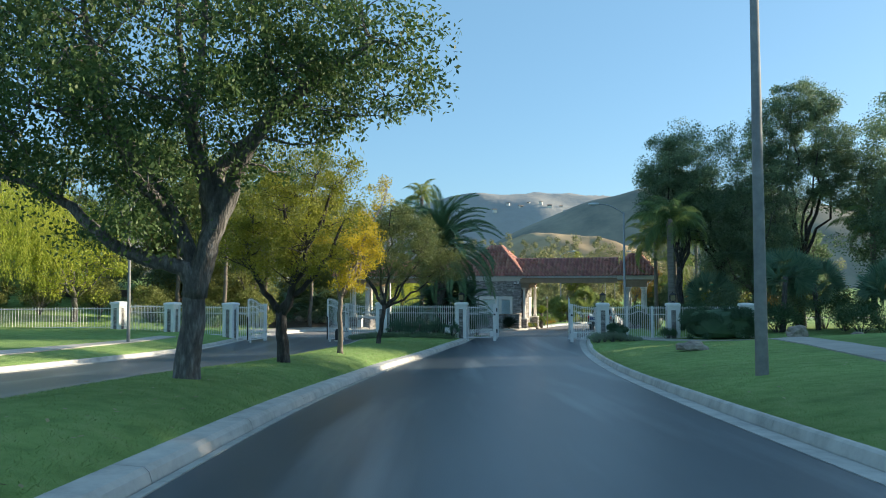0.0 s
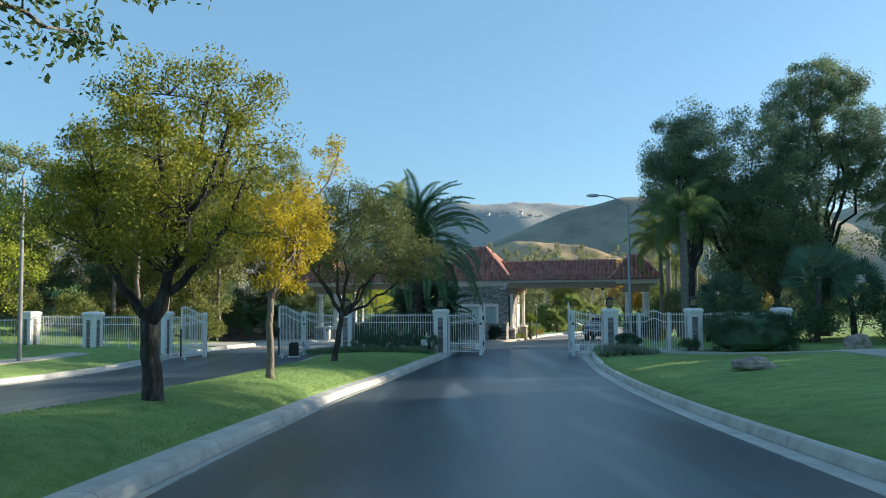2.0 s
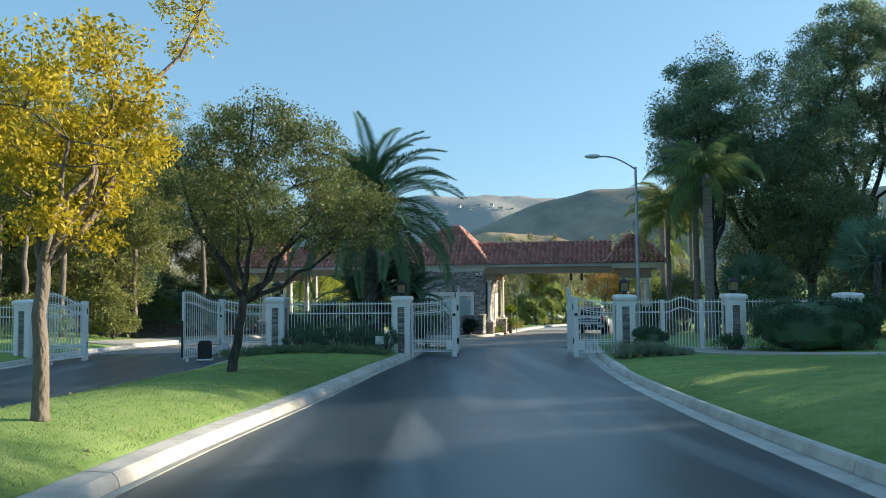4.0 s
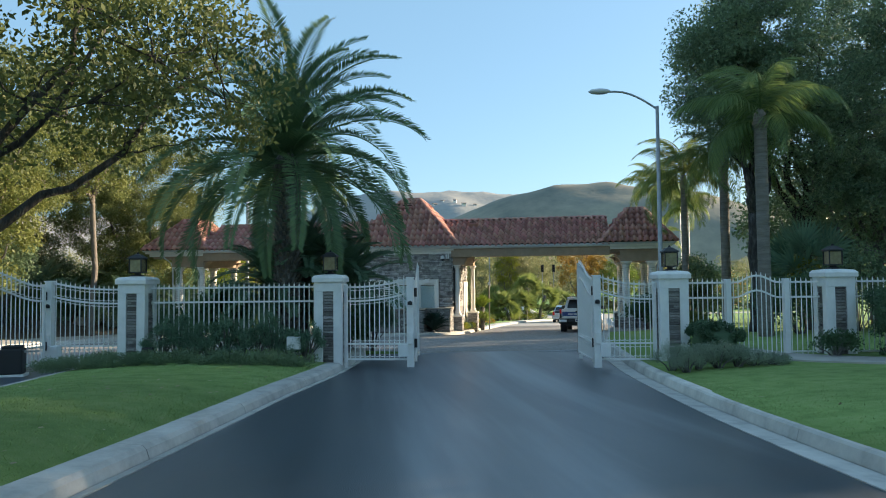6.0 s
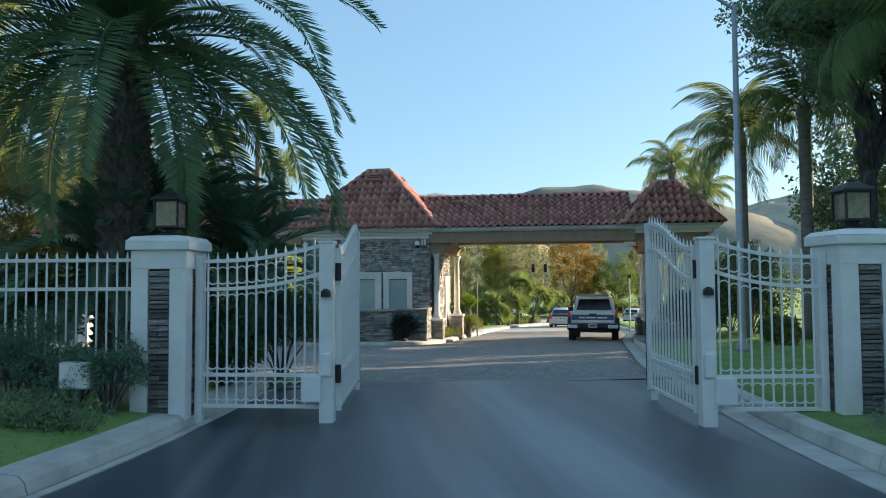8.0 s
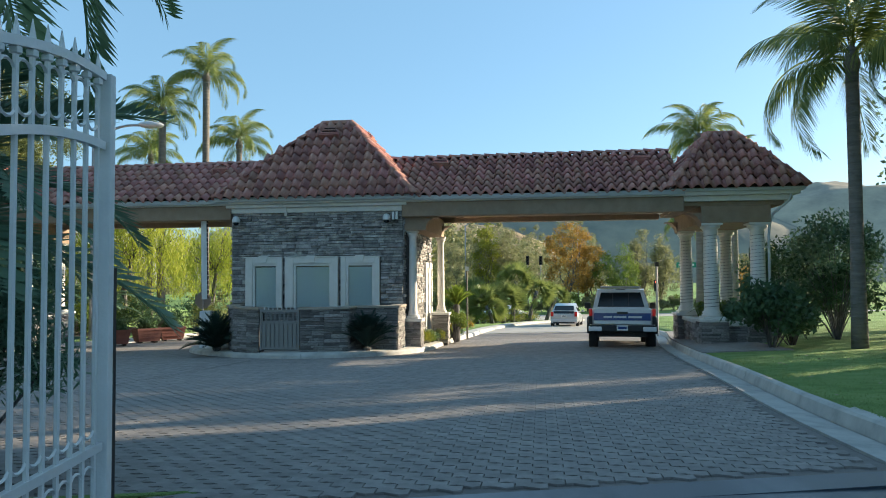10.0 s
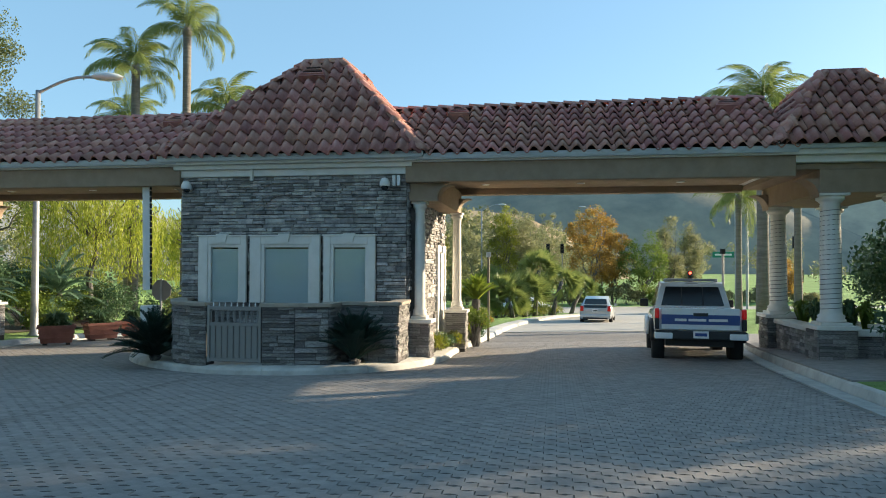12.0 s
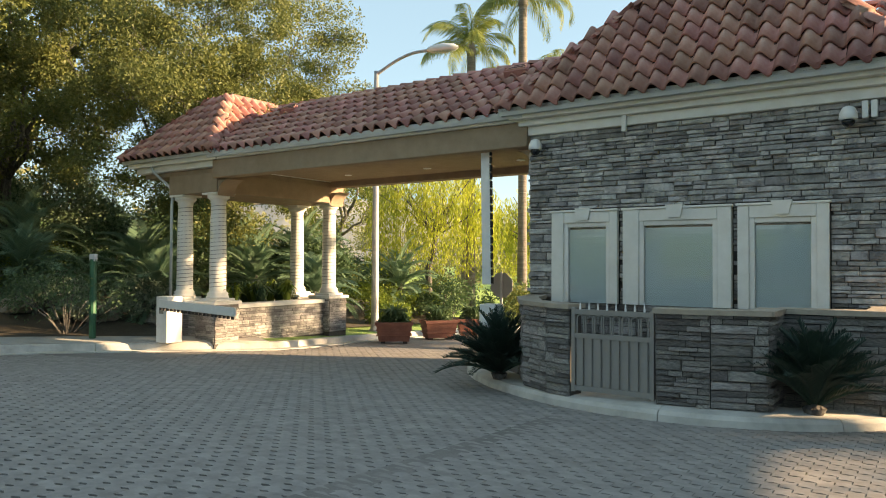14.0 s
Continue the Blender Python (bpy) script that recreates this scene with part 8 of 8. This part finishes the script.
M_TERRACOTTA = mat("terracotta", [(0.17, 0.065, 0.05), (0.25, 0.105, 0.08)], scale=5.0, rough=0.8, bump=0.2, big=0.1)
cycad(8.57, 61.9, ground_z(61.9) + 0.1, 44, 0.72, M_LEAF_SAGO, 420, "bright green sago cycad on a brown stem", (89, 40), 1.2)
for k in range(9):
    t = k / 8
    x, y = 7.0 + 1.9 * t, 58.6 + 5.0 * t
    shrub(x - 0.05, y, ground_z(y) + 0.12, 0.3, 0.3, 0.42, 700, 0.06, (M_LEAF_YELLOWGREEN, M_LEAF_BRIGHT, M_LEAF_SHRUB)[k % 3], 420 + k, "low flowering shrub along the wall foot", group="wall-foot shrubs")
for k in range(10):
    shrub(8.7 + 0.36 * k, 67.2 + 1.15 * k, ground_z(67.2 + 1.15 * k) + 0.1, 0.55, 0.5, 0.35, 700, 0.07, (M_LEAF_RUST, M_LEAF_YELLOWGREEN)[k % 2], 440 + k, "low bedding plants along the lawn", group="bedding plants")


def planter(x, y, rot, seed):
    z = ground_z(y) + 0.06
    T = thing("planter", pose(x, y, z, 0, 0, rot) @ Matrix.Scale(1.22, 4), "rectangular terracotta planter with a leafy palm seedling", "planter", "terracotta planters")
    vs = [(sx * a, sy * b, h) for a, b, h in ((0.34, 0.20, 0.0), (0.40, 0.25, 0.36), (0.43, 0.28, 0.36), (0.43, 0.28, 0.43), (0.38, 0.23, 0.43), (0.37, 0.22, 0.37)) for sx, sy in ((-1, -1), (1, -1), (1, 1), (-1, 1))]
    fs = [(k * 4 + j, k * 4 + (j + 1) % 4, k * 4 + 4 + (j + 1) % 4, k * 4 + 4 + j) for k in range(5) for j in range(4)] + [(3, 2, 1, 0), (20, 21, 22, 23)]
    part("pot", (vs, fs), M_TERRACOTTA, T, "red-brown ribbed pot")
    for z0 in (0.12, 0.24):
        part("rib", boxed(-0.39 - z0 * 0.05, 0.39 + z0 * 0.05, -0.245, 0.245, z0, z0 + 0.02), M_TERRACOTTA, T)
    for sx in (-1, 1):
        part("foot", boxed(sx * 0.25 - 0.05, sx * 0.25 + 0.05, -0.15, 0.15, -0.06, 0.0), M_BLACK, T)
    rng = np.random.default_rng(seed)
    q = []
    for i in range(150):
        a = rng.uniform(0, 2 * math.pi)
        d = np.array((math.cos(a) * 0.52, math.sin(a) * 0.36, 0)) * rng.uniform(0.3, 1)
        s = np.array((-math.sin(a), math.cos(a), 0)) * 0.02
        p1, p2 = d * 0.6 + (0, 0, 0.43 + 0.28), d * 1.2 + (0, 0, 0.43 + rng.uniform(0.1, 0.42))
        q += [(d * 0.1 - s + (0, 0, 0.38), d * 0.1 + s + (0, 0, 0.38), p1 + s, p1 - s), (p1 - s, p1 + s, p2 + s * 0.1, p2 - s * 0.1)]
    for i in range(420):
        v = rng.normal(size=3)
        c = v / np.linalg.norm(v) * rng.uniform(0.5, 1) * (0.36, 0.22, 0.17) + (0, 0, 0.47)
        s, u = rng.normal(size=3) * 0.024, rng.normal(size=3) * 0.03
        q.append((c - u, c + s, c + u, c - s))
    cloud_part("seedling", np.array(q), M_LEAF_SHRUB, T, "dark green arching leaves")


planter(-3.65, 65.6, 20, 1)
planter(-3.05, 67.7, 38, 2)
planter(-2.45, 69.4, 24, 3)


def fan_palm(x, y, h, lean, seed, spread=1.1, leaf=None):
    z = ground_z(y) + 0.1
    T = thing("fan_palm", pose(x, y, z), "squat fan palm with a leaning trunk on the verge", "palm tree", "fan palms")
    top = Vector((lean, 0.1, h))
    smooth(part("trunk", tube([(0, 0, -0.1), (lean * 0.35, 0, h * 0.45), tuple(top)], [0.17, 0.14, 0.14], 10), M_BARK, T))
    rng = np.random.default_rng(seed)
    q = []
    for i in range(64):
        v = rng.normal(size=3)
        v[2] = abs(v[2]) * 0.9 - 0.4
        v /= np.linalg.norm(v)
        c = np.array(top) + v * spread * 0.55
        s = np.cross(v, rng.normal(size=3))
        s /= np.linalg.norm(s)
        u = np.cross(s, v)
        for k in range(13):
            a = (k - 6) * 0.21
            d = v * math.cos(a) + s * math.sin(a)
            e = c + d * spread * 0.55
            w = u * 0.014 + np.cross(d, u) * 0.04
            q.append((c, (c + e) / 2 + w, e, (c + e) / 2 - w))
    cloud_part("crown", np.array(q), leaf or M_LEAF_FAN, T, "round head of stiff fan leaves")


for k, (x, y, h, l, sp) in enumerate(((15.0, 84.3, 1.2, -0.4, 1.6), (16.0, 85.4, 1.5, 0.1, 1.6), (17.2, 87.5, 3.0, 0.3, 1.5), (19.0, 89.6, 2.3, 0.7, 1.5), (21.2, 92.4, 1.8, 0.9, 1.2), (14.2, 86.5, 1.7, 0.0, 1.6))):
    fan_palm(x, y, h, l, 900 + k, spread=sp)
for k in range(14):
    t = k / 13
    x, y = 13.9 + 7.4 * t, 82.0 + 9.0 * t
    shrub(x - 1.7, y, ground_z(y) + 0.08, 0.7, 0.6, 0.75, 800, 0.09, (M_LEAF_YELLOWGREEN, M_LEAF_OLIVE, M_LEAF_BRIGHT)[k % 3], 460 + k, "low bedding shrub below the fan palms", group="bedding shrubs")
for k, (x, y, h, l) in enumerate(((19.5, 40.8, 3.4, 0.3), (22.5, 42.5, 3.0, -0.2), (24.5, 39.0, 2.6, 0.2), (17.2, 45.5, 2.2, 0.0), (27.5, 42.0, 3.2, 0.2))):
    fan_palm(x, y, h, l, 920 + k, spread=1.8, leaf=M_LEAF_TEAL)


# ---- pavers of the forecourt ----
def pavers():
    """Zigzag paving stones: the nearest are pieces of their own, the rest one mesh."""
    holder = thing("paving", Matrix(), "interlocking zigzag paving stones in weathered brown and grey", "paving", kind="structure")
    a, b, t = 0.225, 0.112, 0.022
    out = [(0, 0), (a * 0.25, t), (a * 0.5, 0), (a * 0.75, -t), (a, 0), (a, b), (a * 0.75, b - t), (a * 0.5, b), (a * 0.25, b + t), (0, b)]
    g = 0.004
    cx, cy = a / 2, b / 2
    top = [(cx + (x - cx) * (1 - 2 * g / a) , cy + (y - cy) * (1 - 2 * g / b)) for x, y in out]
    top2 = [(cx + (x - cx) * 0.955, cy + (y - cy) * 0.91) for x, y in out]
    n = len(out)
    pv = [(x, y, -0.012) for x, y in top] + [(x, y, 0.0) for x, y in top] + [(x, y, 0.006) for x, y in top2]
    pf = [(k, (k + 1) % n, n + (k + 1) % n, n + k) for k in range(n)] + [(n + k, n + (k + 1) % n, 2 * n + (k + 1) % n, 2 * n + k) for k in range(n)] + [tuple(2 * n + k for k in range(n))]
    me = bpy.data.meshes.new("paving_stone")
    me.from_pydata(pv, [], pf)
    me.materials.append(M_PAVER_ONE)
    P = np.array(pv)
    rot = radians(-16.75)
    c, s = math.cos(rot), math.sin(rot)
    rng = np.random.default_rng(4)
    V, F, made = [], [], 0
    isl = [(x, y) for x, y in ISLAND]

    def in_island(x, y):
        k, j = False, len(isl) - 1
        for i in range(len(isl)):
            (xi, yi), (xj, yj) = isl[i], isl[j]
            if (yi > y) != (yj > y) and x < (xj - xi) * (y - yi) / (yj - yi) + xi:
                k = not k
            j = i
        return k
    for row in range(-160, 190):
        for col in range(-70, 75):
            u, v = (col + 0.5 * (row % 2)) * a, row * b
            x, y = 4.0 + u * c - v * s, 51.0 + u * s + v * c
            if not (PAVE_START + 0.35 < y < 64.0) or not (exit_left(y) + 0.3 < x < edge_right(y) - 0.3) or in_island(x, y):
                continue
            if y > 58.5 and row % 1 == 0 and (x < -6 or x > 14):
                continue
            if y < MEDIAN_END and exit_right(y) - 0.1 < x < edge_left(y) + 0.2:
                continue
            z = ground_z(y) + rng.uniform(-0.0015, 0.0015)
            if made < 300 and 46.6 < y < 49.2 and 1.5 < x < 6.2:
                share("paving_stone", me, holder, Matrix.Translation((x, y, z)) @ Matrix.Rotation(rot, 4, "Z"))
                made += 1
                continue
            F.append(len(V))
            V.append(P @ np.array(((c, s, 0), (-s, c, 0), (0, 0, 1))) + (x, y, z))
    W = np.concatenate(V)
    m = len(pv)
    mesh = bpy.data.meshes.new("paving_rest")
    faces = [tuple(i + k * m for i in f) for k in range(len(V)) for f in pf]
    mesh.from_pydata(W.tolist(), [], faces)
    mesh.materials.append(M_PAVER)
    ob = new("paving_rest", mesh)
    ob.parent = holder
    tagged(ob, kind="stuff")
    part("paving_edge", sweep([(edge_left(PAVE_START) - 0.1, PAVE_START, ground_z(PAVE_START) + 0.016), (edge_right(PAVE_START) + 0.1, PAVE_START, ground_z(PAVE_START) + 0.016)], [(-0.15, -0.05), (-0.15, 0.012), (0.15, 0.012), (0.15, -0.05)]), M_ASPHALT, holder)


M_PAVER_ONE = mat("paver_single", [(0.200, 0.186, 0.178), (0.265, 0.245, 0.232), (0.325, 0.300, 0.282)], scale=6.0, rough=0.85, bump=0.5, bump_scale=90, vary=0.16, bump_dist=0.004)
pavers()


# ---- grass and fallen leaves on the near lawns ----
def grass():
    rng = np.random.default_rng(21)
    pts = []
    while len(pts) < 60000:
        y = rng.uniform(-1, 36) if rng.random() < 0.8 else rng.uniform(36, 50)
        if rng.random() < 0.55 and y < 38:
            a, b = exit_right(y) + 0.45, edge_left(y) - 0.55
            x = b - (b - a) * rng.random() ** 1.3
            z = median_z(x, y)
        else:
            x = edge_right(y) + 0.52 + 9.0 * rng.random() ** 1.5
            z = lawn_right(x, y)
            if y > 33 and x < 12.5 and y < 39:
                continue
        pts.append((x, y, z))
    p = np.array(pts)
    n = len(p)
    h = rng.uniform(0.018, 0.038, n)
    d = np.stack([rng.normal(0, 0.9, n), rng.normal(0, 0.9, n), np.ones(n)], 1) * h[:, None]
    s = np.stack([rng.normal(size=n), rng.normal(size=n), np.zeros(n)], 1)
    s *= 0.006 / np.linalg.norm(s, axis=1)[:, None]
    base = p - (0, 0, 0.01)
    cloud_part("grass", np.stack([base - s, base + s, base + d + s * 0.3, base + d - s * 0.3], 1), M_GRASS, None, "short mown grass blades", kind="stuff")["category"] = "grass"
    k = rng.choice(n, 700)
    q = p[k] + (0, 0, 0.045)
    a = rng.uniform(0, 6.28, len(k))
    u = np.stack([np.cos(a), np.sin(a), rng.normal(0, 0.2, len(k))], 1) * 0.04
    v = np.stack([-np.sin(a), np.cos(a), rng.normal(0, 0.2, len(k))], 1) * 0.02
    cloud_part("fallen_leaf_litter", np.stack([q - u, q + v, q + u, q - v], 1), M_LITTER, None, "pale dry leaves scattered on the lawn", kind="stuff")["category"] = "leaf litter"


M_LITTER = leaf_mat("dry_leaf", (0.20, 0.16, 0.08), (0.50, 0.43, 0.26), glow=0.2)
grass()
a, b = (0.75, 49.5), (2.42, 55.6)
part("paving_band", sweep([(a[0] + (b[0] - a[0]) * k / 12, a[1] + (b[1] - a[1]) * k / 12, ground_z(a[1] + (b[1] - a[1]) * k / 12)) for k in range(13)], [(-0.13, -0.03), (-0.13, 0.008), (0.13, 0.008), (0.13, -0.03)]), M_PAVER_JOINT, bpy.data.objects["paving"], "pale concrete band across the paving")
